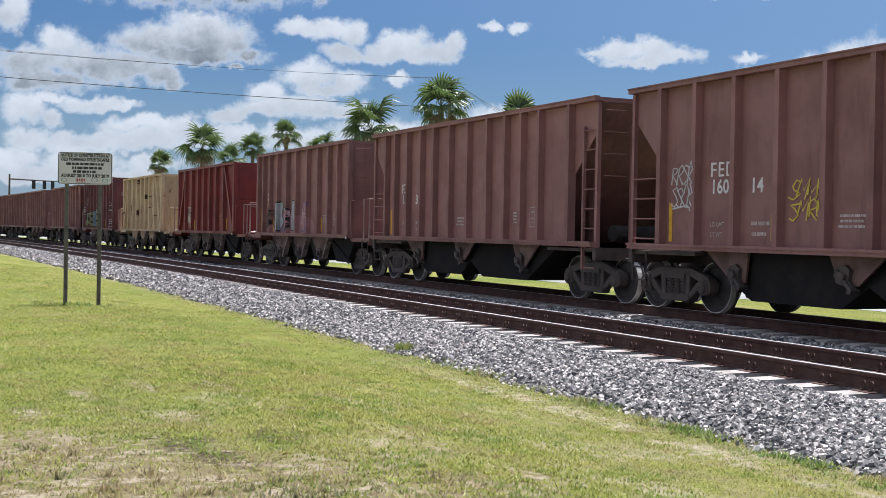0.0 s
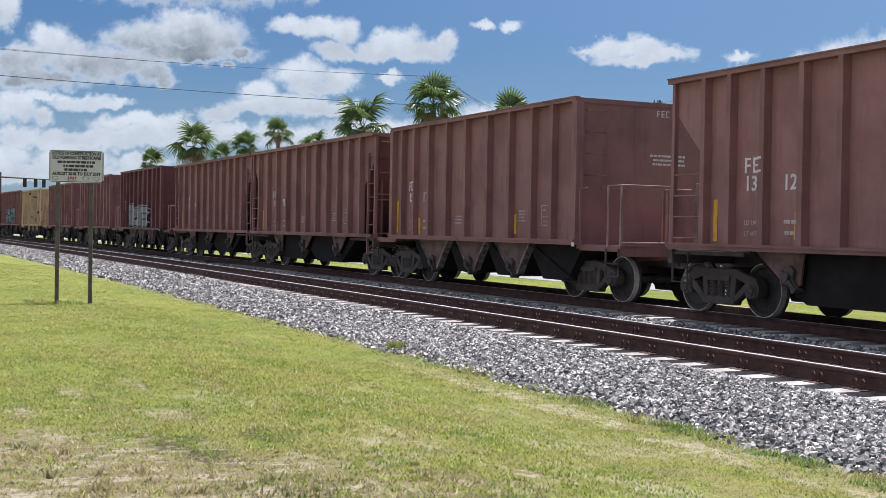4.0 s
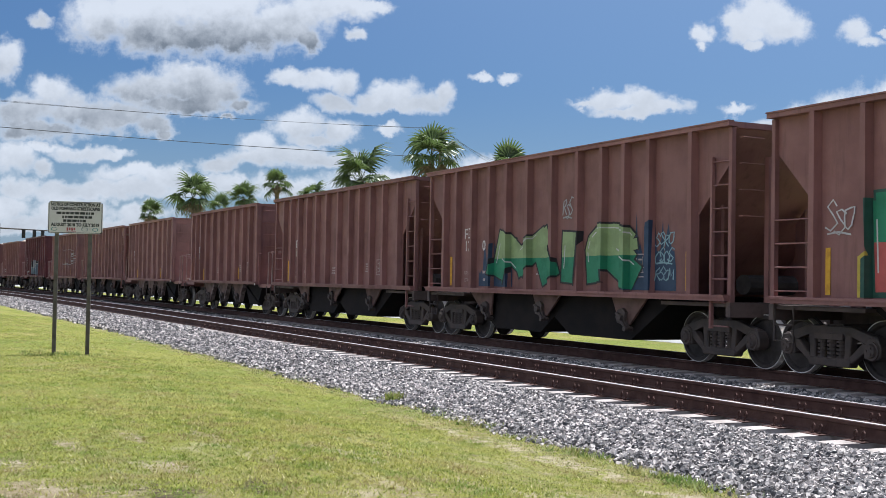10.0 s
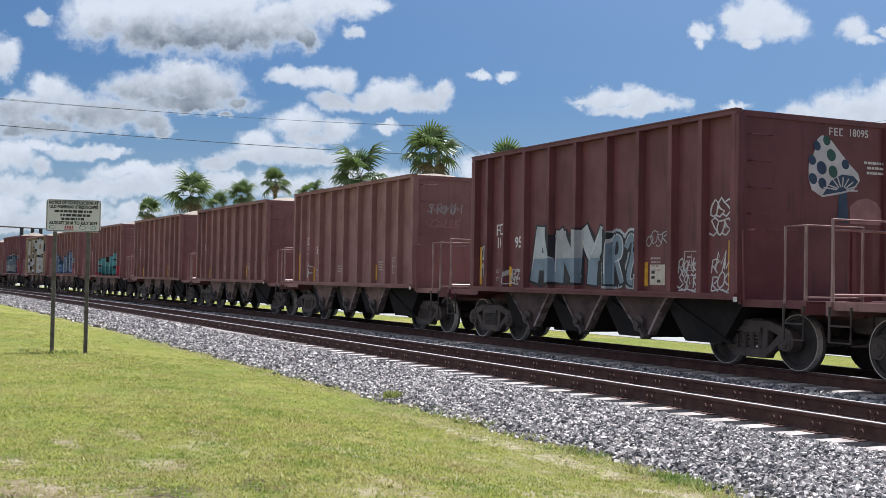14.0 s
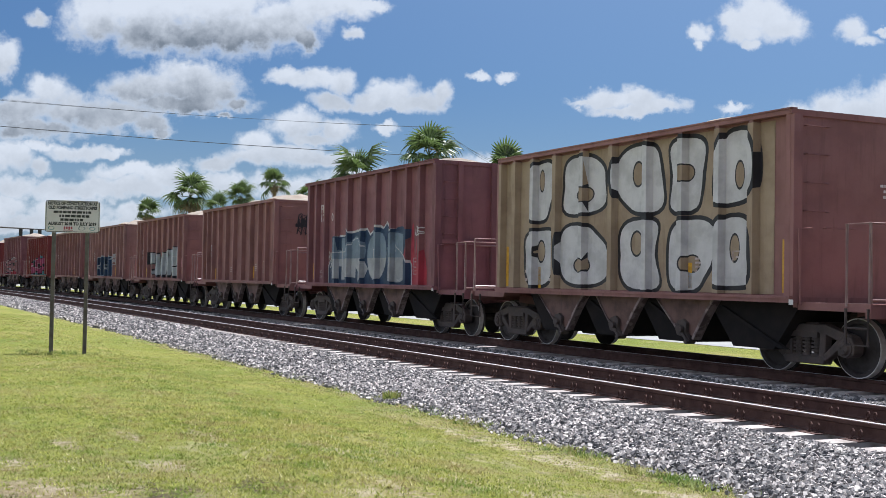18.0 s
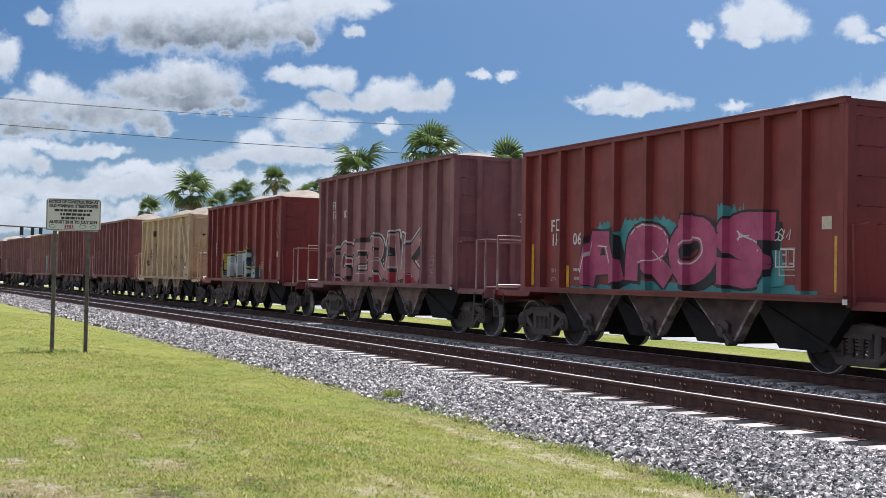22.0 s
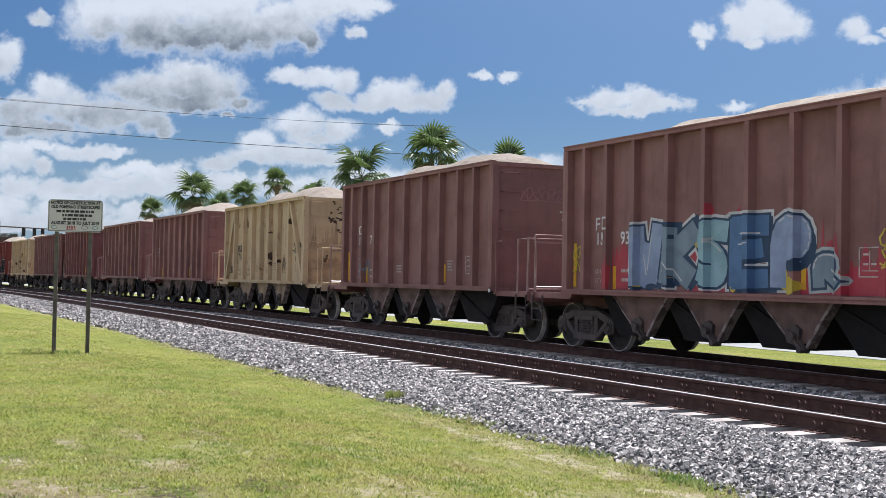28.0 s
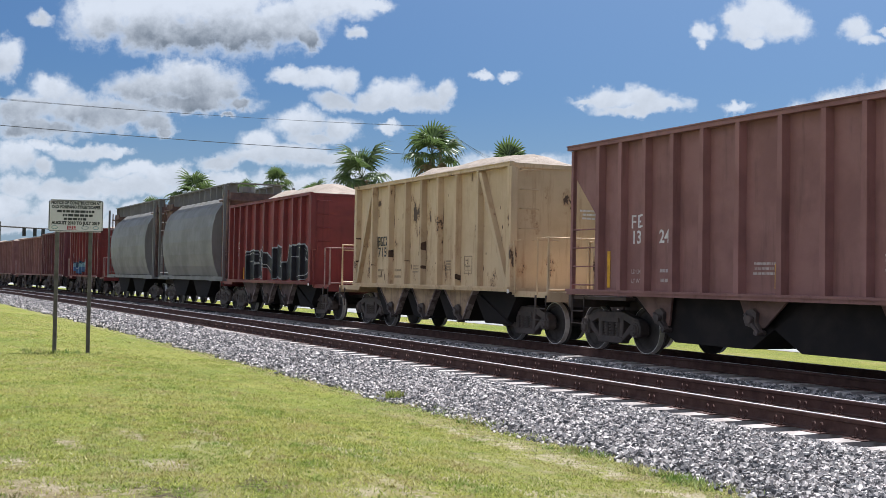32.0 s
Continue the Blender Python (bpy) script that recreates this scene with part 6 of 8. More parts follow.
def art_15803(c, p):
    layer(c, "painted_backdrop", cloud_shape("plum_back", 1.5, 6.0, 1.42, 2.45, 15, 0.2), "plum_back", p, "rose", 0.0)
    layer(c, "painted_backdrop", cloud_shape("plum_back2", 2.0, 3.4, 1.42, 2.3, 16, 0.2), "plum_back2", p, "violet", 0.001)
    piece(c, p, "3", 2.0, 2.75, 1.43, 2.75, "silver", "black", "", "", 0, "", "", 0.1, 0.08)
    piece(c, p, "8", 2.95, 3.5, 1.43, 2.6, "pink", "black", "", "", 0, "", "", 0.1, 0.14)
    piece(c, p, "L", 3.65, 4.4, 1.43, 2.75, "silver", "black", "", "", 0, "", "", 0.1, 0.07)
    piece(c, p, "E", 4.75, 5.5, 1.43, 2.65, "rose", "violet", "", "", 0, "", "", 0.1, 0.07)
    scrawl(c, p, 0.9, 1.6, 0.8, 0.8, "black", 6, 0.05, 3)


def art_18056(c, p):
    piece(c, p, "KSTE", 0.85, 5.05, 1.43, 2.74, "olive,olive,slate,olive", "dusk", "", "", 0.0, "", "", 0.1, -0.05)
    white_panel(c, p, 6.66, 1.57)
    scrawl(c, p, 8.32, 2.62, 0.62, 0.72, "white", 9, 0.026, 5)
    scrawl(c, p, 8.32, 1.42, 0.62, 0.60, "white", 10, 0.026, 5)
    scrawl(c, p, 0.10, 2.40, 0.34, 0.62, "white", 19, 0.024, 3)
    for k, (y, z, ry, rz) in enumerate(((-0.55, 3.75, 0.50, 0.16), (0.25, 3.55, 0.34, 0.34), (0.35, 4.0, 0.16, 0.26), (-0.1, 3.25, 0.45, 0.14))):
        for kind, grow, ink in (("white", 0.05, "white"), ("black", 0.025, "black"), ("fill", 0.0, "silver")):
            bm = bmesh.new()
            bm.faces.new([bm.verts.new((y + (ry + grow) * math.cos(i * 0.3927) * (1 + 0.12 * math.sin(3 * i)), 0, z + (rz + grow) * math.sin(i * 0.3927))) for i in range(16)])
            end_paint(c, mesh_of(bm, "oval_shape"), ink, 0, 0, 0.002 * ("white", "black", "fill").index(kind) + 0.0002 * k)
    end_paint(c, scrawl_mesh("endtag", 1.3, 0.4, 13, 0.025, 6), "white", -0.9, 2.1)


def art_18052(c, p):
    piece(c, p, "ELTER", 2.3, 6.6, 1.42, 2.75, "silver", "black", "", "pale", -0.2)
    layer(c, "painted_backdrop", cloud_shape("elter_red", 6.5, 7.3, 1.42, 2.0, 3), "elter_red", p, "crimson", 0.0)


def art_16146(c, p):
    for k, (ch, x, w, z0, z1) in enumerate((("P", 4.02, 0.56, 1.40, 2.55), ("E", 4.76, 0.82, 1.88, 2.90), ("Q", 5.88, 0.64, 1.42, 2.50), ("D", 6.68, 0.86, 2.02, 2.98), ("L", 7.80, 0.80, 1.92, 3.15))):
        piece(c, p, ch, x, x + w, z0, z1, "sky", "black", "aqua", "", 0, "", "", 0.1, 0.02)
    for k, (x, z) in enumerate(((4.0, 2.35), (6.15, 2.5), (7.85, 1.42), (9.1, 1.6))):
        bm = bmesh.new()
        for a in (-0.5, -0.15, 0.2, 0.55):
            ribbon(bm, [(x + 0.15, z), (x + 0.15 + 0.2 * math.sin(a), z + 0.28), (x + 0.15 + 0.3 * math.sin(a), z + 0.5)], 0.06)
        layer(c, "painted_twig", mesh_of(bm, "twig%d" % k), "twig%d" % k, p, "slate", 0.013)
    scrawl(c, p, 6.88, 1.38, 0.58, 0.32, "sky", 8, 0.026, 4)


def art_16133(c, p):
    layer(c, "painted_backdrop", cloud_shape("tall_rim", 1.85, 9.75, 1.42, 3.62, 12, 0.16), "tall_rim", p, "yellow", 0.0)
    layer(c, "painted_backdrop", cloud_shape("tall_dark", 1.92, 9.66, 1.42, 3.54, 12, 0.16), "tall_dark", p, "leaf", 0.001)
    piece(c, p, "FUNSUK", 2.05, 9.5, 1.43, 3.30, "green", "leaf", "coral", "", 0.30, "", "", 0.2, 0.06)
    scrawl(c, p, 1.10, 2.5, 0.5, 0.5, "white", 15, 0.026, 3)


def art_13201(c, p):
    layer(c, "painted_backdrop", cloud_shape("mir_blue", 2.6, 4.2, 1.45, 2.7, 14, 0.35), "mir_blue", p, "navy", 0.0)
    layer(c, "painted_backdrop", cloud_shape("mir_blue2", 8.6, 10.1, 1.45, 3.15, 15, 0.30), "mir_blue2", p, "navy", 0.0)
    piece(c, p, "M", 3.3, 6.05, 1.43, 3.02, "lime", "black", "green", "", 0.0, "", "", 0.2, 0.20)
    piece(c, p, "I", 6.10, 7.15, 1.43, 3.02, "lime", "black", "green", "", 0.0, "", "", 0.2, 0.20)
    piece(c, p, "R", 7.20, 9.0, 1.43, 3.06, "lime", "black", "green", "", 0.0, "", "", 0.2, 0.12)
    for k in range(3):
        scrawl(c, p, 9.48, 1.66 + 0.36 * k, 0.52, 0.28, "sky", 16 + k, 0.024, 4)
    scrawl(c, p, 6.3, 3.12, 0.35, 0.45, "silver", 71, 0.03, 3)


def art_15823(c, p):
    outline_letters(c, p, "120", 3.9, 7.05, 1.45, 3.5, "white", 0.03)
    scrawl(c, p, 7.22, 2.4, 0.55, 1.1, "white", 20, 0.026, 3)
    scrawl(c, p, 8.02, 2.55, 0.40, 0.8, "white", 27, 0.026, 2)


def toadstool(c):
    """Two painted caps, one white with dark spots over a blue stem, one dusty pink, on the end wall."""
    def oval(key, y, z, a, b, turn=0.0, flat=0.55):
        bm = bmesh.new()
        ring = [(a * math.cos(i * 0.3142), b * math.sin(i * 0.3142) * (1 if i < 10 else flat)) for i in range(20)]
        bm.faces.new([bm.verts.new((y + u * math.cos(turn) - v * math.sin(turn), 0, z + u * math.sin(turn) + v * math.cos(turn))) for u, v in ring])
        return mesh_of(bm, key)
    def shape(key, outline):
        bm = bmesh.new()
        bm.faces.new([bm.verts.new((y, 0, z)) for y, z in outline])
        return mesh_of(bm, key)
    end_paint(c, shape("stem", ((0.50, 3.42), (0.46, 2.85), (0.70, 2.80), (0.66, 3.40))), "navy", 0, 0, 0.0, 9.25, "dark blue painted stem")
    end_paint(c, shape("cap", ((0.13, 4.50), (0.03, 4.42), (-0.04, 4.15), (-0.15, 3.92), (-0.15, 3.62), (-0.08, 3.42), (0.14, 3.29), (0.55, 3.38), (0.80, 3.46), (0.94, 3.66), (0.90, 3.80), (0.70, 3.98), (0.52, 4.18), (0.33, 4.40))),
              "white", 0, 0, 0.002, 9.25, "pale painted cap with dark spots")
    end_paint(c, shape("cap_pink", ((0.74, 2.80), (0.72, 3.14), (0.88, 3.27), (1.10, 3.32), (1.30, 3.25), (1.42, 3.08), (1.42, 2.80))), "rose", 0, 0, 0.002, 9.25, "dusty pink painted cap")
    for k, (y, z, r) in enumerate(((0.02, 4.28, 0.085), (0.32, 4.12, 0.11), (-0.08, 4.0, 0.09), (0.12, 3.86, 0.12), (0.36, 3.80, 0.11), (-0.06, 3.64, 0.10), (0.14, 3.56, 0.10), (0.22, 4.40, 0.09), (0.62, 3.96, 0.09))):
        end_paint(c, oval("spot", y, z, r * 0.85, r * 1.1, 0.3, 1.0), "leaf" if k % 3 == 1 else "navy", 0, 0, 0.004)
    end_paint(c, shape("gill", ((0.14, 3.33), (0.32, 3.62), (0.55, 3.76), (0.80, 3.74), (0.90, 3.64), (0.78, 3.49), (0.55, 3.42))), "navy", 0, 0, 0.0045, 9.25, "dark painted underside of the cap")
    for k in range(9):
        a = 0.05 + 0.36 * k
        bm = bmesh.new()
        ribbon(bm, [(0.55 + 0.10 * math.cos(a), 3.44 + 0.07 * math.sin(a)), (0.55 + (0.34 if k < 7 else 0.40) * math.cos(a), 3.44 + (0.27 if k < 7 else 0.20) * math.sin(a))], 0.026)
        end_paint(c, mesh_of(bm, "gill"), "white", 0, 0, 0.006)


def art_18095(c, p):
    piece(c, p, "ANY", 2.55, 5.45, 1.42, 2.90, "pale,silver", "black", "slate", "", 0.0, "", "", 0.25, 0.03)
    piece(c, p, "R2", 5.52, 6.42, 1.42, 2.72, "slate", "black", "", "pale", 0.0, "", "", 0.25, 0.0)
    white_panel(c, p, 6.78, 1.53)
    scrawl(c, p, 7.6, 1.45, 0.52, 0.60, "white", 21, 0.026, 4)
    scrawl(c, p, 8.45, 2.50, 0.50, 0.72, "white", 22, 0.030, 3)
    scrawl(c, p, 8.50, 1.46, 0.46, 0.70, "white", 23, 0.026, 3)
    scrawl(c, p, 6.65, 2.35, 0.60, 0.30, "silver", 24, 0.020, 4)
    scrawl(c, p, 0.25, 1.6, 0.35, 0.95, "white", 28, 0.026, 3)
    scrawl(c, p, 1.50, 1.50, 0.45, 0.40, "white", 29, 0.024, 3)
    toadstool(c)


def art_pale_end(c, p):
    scrawl(c, p, 1.0, 1.6, 0.5, 0.5, "white", 25)
    end_paint(c, scrawl_mesh("endtag2", 0.9, 0.3, 26, 0.03, 7), "silver", -1.2, 3.55)
    end_paint(c, scrawl_mesh("endtag3", 0.9, 0.25, 27, 0.03, 7), "rose", -1.2, 3.15)
    end_paint(c, cloud_shape("end_blob2", 0.2, 1.1, 2.75, 3.4, 8, 0.2), "pale", 0.2, 0)


def art_18063(c, p):
    layer(c, "painted_backdrop", cloud_shape("smane", 2.3, 9.0, 1.42, 2.45, 19, 0.3), "smane", p, "crimson", 0.0)
    piece(c, p, "SWANE", 2.45, 8.0, 1.42, 2.72, "aqua", "black", "teal", "", 0.30, "", "", 0.2, 0.0)


def art_15277(c, p):
    layer(c, "painted_backdrop", cloud_shape("raros", 0.9, 8.6, 1.42, 2.15, 23, 0.2), "raros", p, "rose", 0.0)
    piece(c, p, "RAROS", 1.25, 7.0, 1.42, 3.12, "lavender,blue,lavender,slate,lavender", "navy", "", "", 0.2, "", "", 0.2, 0.05)
    scrawl(c, p, 7.35, 2.3, 0.5, 0.45, "sky", 28)
    end_paint(c, scrawl_mesh("endtag4", 0.95, 0.36, 29, 0.02, 5), "silver", -0.35, 3.75)


def art_17016(c, p):
    layer(c, "painted_backdrop", cloud_shape("hros_red", 6.2, 8.6, 1.42, 3.3, 31, 0.35), "hros_red", p, "crimson", 0.0)
    layer(c, "painted_backdrop", cloud_shape("hros_rim", 1.55, 7.7, 1.40, 3.42, 33, 0.10), "hros_rim", p, "white", 0.0005)
    layer(c, "painted_backdrop", cloud_shape("hros_fill", 1.60, 7.65, 1.40, 3.34, 33, 0.10), "hros_fill", p, "navy", 0.0012)
    piece(c, p, "HROS", 1.85, 7.45, 1.40, 3.18, "slate", "navy", "silver", "", 0.25, "", "", 0.2, 0.10)
    scrawl(c, p, 7.9, 2.9, 0.5, 0.25, "white", 31)
    scrawl(c, p, 1.60, 1.95, 0.28, 0.55, "white", 32, 0.03, 3)


def art_15954(c, p):
    end_paint(c, cloud_shape("black_tag", -0.5, 0.35, 3.6, 4.2, 33, 0.4), "black", -0.35, 0)
    end_paint(c, scrawl_mesh("endtag5", 0.7, 0.9, 34, 0.04, 5), "black", -0.8, 3.3, 0.002)


def art_15361(c, p):
    piece(c, p, "TAGUE", 2.40, 8.0, 1.40, 3.02, "pale", "black", "", "", 0.35, "", "", 0.2, 0.10)
    layer(c, "painted_patch", cloud_shape("patch61", 8.42, 8.78, 2.0, 2.5, 3, 0.02), "patch61", p, "pink", 0.0)


def art_15428(c, p):
    piece(c, p, "GMANS", 2.05, 6.35, 1.43, 2.75, "navy", "navy", "", "pale", 0.1, "", "", 0.2, 0.10)
    for k, (x, z) in enumerate(((2.45, 2.0), (4.25, 1.75), (5.65, 1.95))):
        piece(c, p, "OAO"[k], x, x + 0.3, z, z + 0.5, "pale", "navy", "", "", 0, "", "", 0.1, 0.0)
    scrawl(c, p, 6.5, 2.2, 0.4, 0.7, "white", 35)


def art_15406(c, p):
    for key, x0, x1, z0, z1, seed, bumps in (("azos", 1.75, 8.6, 1.38, 1.72, 36, 0.4), ("azos_a", 2.6, 3.3, 2.3, 2.92, 5, 0.1), ("azos_r", 3.3, 5.35, 2.2, 3.0, 6, 0.12), ("azos_s", 6.2, 7.1, 2.2, 3.1, 7, 0.12), ("azos_t", 7.4, 7.9, 1.5, 2.45, 8, 0.2)):
        layer(c, "painted_backdrop", cloud_shape(key, x0, x1, z0, z1, seed, bumps), key, p, "teal", 0.0)
    piece(c, p, "AROS", 2.30, 7.65, 1.40, 2.90, "magenta", "black", "", "", 0.15, "", "", 0.05, 0.03)
    scrawl(c, p, 7.62, 2.35, 0.35, 0.2, "white", 44, 0.02, 3)
    white_panel(c, p, 8.68, 2.52, 0.20, 0.22)
    bm = bmesh.new()
    for a, b, d, e in ((7.69, 8.11, 1.87, 1.89), (7.69, 8.11, 2.18, 2.20), (7.69, 7.71, 1.89, 2.18), (8.09, 8.11, 1.89, 2.18), (7.92, 7.935, 1.89, 2.18)):
        box(bm, a, b, -0.002, 0, d, e)
    part("stencil", wrap(mesh_of(bm, "ruled_panel"), "ruled_panel_on", 0, 0, p), WHITE, c, "white ruled data frame")


def art_7117(c, p):
    rust_marks(c, p, 70, 90)
    # specks in bands across the lower panels
    rnd = random.Random(71)
    bm = bmesh.new()
    for k in range(230):
        x, z = rnd.uniform(2.6, 7.6), rnd.gauss(2.0, 0.28)
        w, h = rnd.uniform(0.006, 0.035), rnd.uniform(0.008, 0.04)
        if min(abs(x - q) for q in p) < 0.13 or z < 1.46:
            continue
        bm.faces.new([bm.verts.new((x + w * math.cos(a) * rnd.uniform(0.4, 1.2), -0.00002 * k, z + h * math.sin(a) * rnd.uniform(0.4, 1.2))) for a in [i * math.pi / 3 for i in range(6)]])
    # long runs where the paint has split
    for x, z0, z1 in ((4.11, 3.24, 3.71), (4.09, 2.4, 2.85), (6.76, 3.30, 3.73), (6.73, 2.45, 2.9), (7.17, 2.68, 3.1), (2.62, 2.1, 3.5), (3.42, 1.6, 2.35), (5.72, 2.0, 2.3), (7.86, 2.05, 2.4), (7.9, 1.75, 1.95)):
        for i in range(6):
            a, b = z0 + (z1 - z0) * i / 6, z0 + (z1 - z0) * (i + 1) / 6
            u, v = [0.030 * math.sin(math.pi * (q + 0.2) / 6.4) * rnd.uniform(0.6, 1.1) for q in (i, i + 1)]
            bm.faces.new([bm.verts.new(q) for q in ((x - u, 0, a), (x + u, 0, a), (x + v, 0, b), (x - v, 0, b))])
    ob = part("rust_wear", wrap(mesh_of(bm, "split_paint"), "split_paint_on", 0, 0, p), RUST_PAINT, c, "dark rust specks and split paint")
    ob["kind"], ob.location.y = "stuff", ob.location.y - 0.004
    for name, ink, x0, x1, z0, z1, d in (("placard", WHITE, 8.02, 8.48, 1.87, 2.22, 0.004), ("plate", INK["navy"], 8.05, 8.24, 1.95, 2.19, 0.008), ("plate", INK["navy"], 8.265, 8.45, 1.95, 2.19, 0.008),
                                         ("plate", CREAM, 8.55, 8.70, 1.84, 2.08, 0.004), ("plate", INK["leaf"], 8.23, 8.48, 1.48, 1.57, 0.004)):
        bm = bmesh.new()
        box(bm, x0, x1, -HALF - d, -HALF + 0.001, z0, z1)
        part(name, bm, ink, c, "dark blue and white placard" if name == "placard" else "")


def art_17027(c, p):
    layer(c, "painted_backdrop", cloud_shape("cerak", 1.35, 7.3, 1.40, 2.95, 37, 0.06), "cerak", p, "crimson", 0.0)
    piece(c, p, "CERAK", 1.45, 7.2, 1.40, 2.92, "rose", "black", "", "white", 0.1, "", "", 0.2, -0.04)
    specks(c, p, 1.5, 7.1, 1.5, 2.7, "white", 110, 17, 0.045)
    scrawl(c, p, 0.76, 2.25, 0.5, 0.8, "pink", 37, 0.06, 3)
    scrawl(c, p, 0.8, 1.6, 0.6, 0.9, "black", 38, 0.03)
    scrawl(c, p, 7.7, 1.6, 0.4, 0.6, "rose", 39)


def art_15496(c, p):
    layer(c, "painted_backdrop", cloud_shape("entk", 1.9, 6.9, 1.40, 2.85, 40, 0.35), "entk", p, "navy", 0.0)
    piece(c, p, "ENTK", 2.45, 5.60, 1.40, 2.58, "pale", "black", "silver", "yellow", 0.1, "", "", 0.2, 0.05)
    piece(c, p, "D", 5.62, 6.50, 1.40, 1.90, "pale", "black", "", "lime", 0.0, "", "", 0.2, 0.08)
    scrawl(c, p, 5.85, 2.05, 0.55, 0.35, "white", 42, 0.022, 4)
    scrawl(c, p, 1.9, 1.45, 0.55, 0.25, "sky", 43, 0.022, 4)
    scrawl(c, p, 8.45, 3.1, 0.5, 1.2, "rose", 41, 0.03, 3)
    white_panel(c, p, 8.52, 2.30, 0.18, 0.22)


def art_15557(c, p):
    for k, x in enumerate((1.5, 2.6, 3.6, 4.6, 5.6, 6.6)):
        scrawl(c, p, x, 1.6, 0.5, 0.75, "rose", 43 + k)
    for k, (x, z) in enumerate(((6.75, 2.1), (7.08, 2.75), (7.40, 2.90), (7.72, 2.7))):
        layer(c, "painted_shape", cloud_shape("finger%d" % k, x, x + 0.36, 1.42, z, 3 + k, 0.02), "finger%d" % k, p, "silver", 0.001 + 0.001 * k)
    end_paint(c, scrawl_mesh("endtag6", 1.3, 0.7, 50, 0.03, 9), "rose", -0.6, 3.4)


def art_15474(c, p):
    layer(c, "painted_backdrop", cloud_shape("sen_dark", 2.1, 8.6, 1.42, 2.9, 51, 0.3), "sen_dark", p, "violet", 0.0)
    piece(c, p, "SEN", 3.0, 8.3, 1.42, 2.95, "black", "black", "", "white", 0.2, "", "", 0.2, 0.06)


def art_15993(c, p):
    for k, (a, b, z) in enumerate(((1.3, 2.3, 2.5), (3.8, 5.7, 3.2), (6.6, 7.6, 2.8), (7.5, 9.1, 2.45))):
        layer(c, "painted_backdrop", cloud_shape("ruddy%d" % k, a, b, 1.42, z, 52 + k, 0.3), "ruddy%d" % k, p, "crimson", 0.0003 * k)
    piece(c, p, "WKSEP", 2.20, 6.85, 1.42, 2.95, "lavender,slate,sky,blue,lavender", "navy", "", "white", 0.1, "", "", 0.2, 0.05)
    piece(c, p, "R", 6.90, 7.48, 1.42, 2.18, "slate", "navy", "", "pale", 0.0, "", "", 0.2, 0.05)
    specks(c, p, 2.4, 6.6, 1.5, 2.6, "yellow", 9, 52, 0.20)
    scrawl(c, p, 8.3, 1.9, 0.6, 0.6, "yellow", 53)
    scrawl(c, p, 0.15, 1.8, 0.35, 0.6, "yellow", 54, 0.03, 3)
    end_paint(c, scrawl_mesh("endtag12", 1.0, 0.34, 61, 0.02, 6), "silver", -0.2, 3.6)


def art_15876(c, p):
    end_paint(c, scrawl_mesh("endtag7", 1.1, 0.35, 55, 0.025, 8), "rose", -0.9, 3.7)
    scrawl(c, p, 1.2, 1.7, 0.6, 0.5, "slate", 56)


def art_7183(c, p):
    rust_marks(c, p, 60, 120)
    scrawl(c, p, 0.3, 1.7, 0.7, 0.3, "black", 57, 0.03)
    scrawl(c, p, 7.95, 2.5, 0.8, 0.4, "black", 58, 0.04)
    end_paint(c, scrawl_mesh("endtag8", 1.2, 0.35, 59, 0.05, 6), "black", -0.5, 3.75)


def art_7186(c, p):
    rust_marks(c, p, 61, 130)
    end_paint(c, scrawl_mesh("endtag9", 1.0, 0.5, 62, 0.04, 4), "black", -0.7, 2.9)


def art_tan(c, p):
    rust_marks(c, p, 63 + int(abs(c.get("seed", 0))), 120, False)


def art_15521(c, p):
    piece(c, p, "BNUB", 2.2, 8.95, 1.42, 2.82, "black", "black", "", "pale", 0.1, "", "", 0.2, 0.06)


def art_15188(c, p):
    piece(c, p, "KAM", 1.0, 5.0, 1.42, 2.7, "sky", "navy", "blue", "", 0.1)


def art_15177(c, p):
    end_paint(c, scrawl_mesh("endtag10", 0.3, 0.9, 64, 0.05, 6), "black", -0.3, 2.7)
    scrawl(c, p, 8.7, 1.9, 0.35, 0.5, "black", 65)


ART = {"16014": art_16014, "15803": art_15803, "18056": art_18056, "18052": art_18052, "16146": art_16146, "16133": art_16133, "13201": art_13201, "15823": art_15823,
       "18095": art_18095, "15231": art_pale_end, "18063": art_18063, "15277": art_15277, "0": bubbles, "17016": art_17016, "15954": art_15954, "15361": art_15361,
       "15428": art_15428, "15406": art_15406, "17027": art_17027, "15496": art_15496, "15557": art_15557, "15474": art_15474, "15993": art_15993, "15876": art_15876,
       "7183": art_7183, "7189": art_7186, "7202": art_tan, "7117": art_7117, "7154": lambda c, p: rust_marks(c, p, 71, 120, False), "15521": art_15521,
       "15188": art_15188, "15977": art_15177}


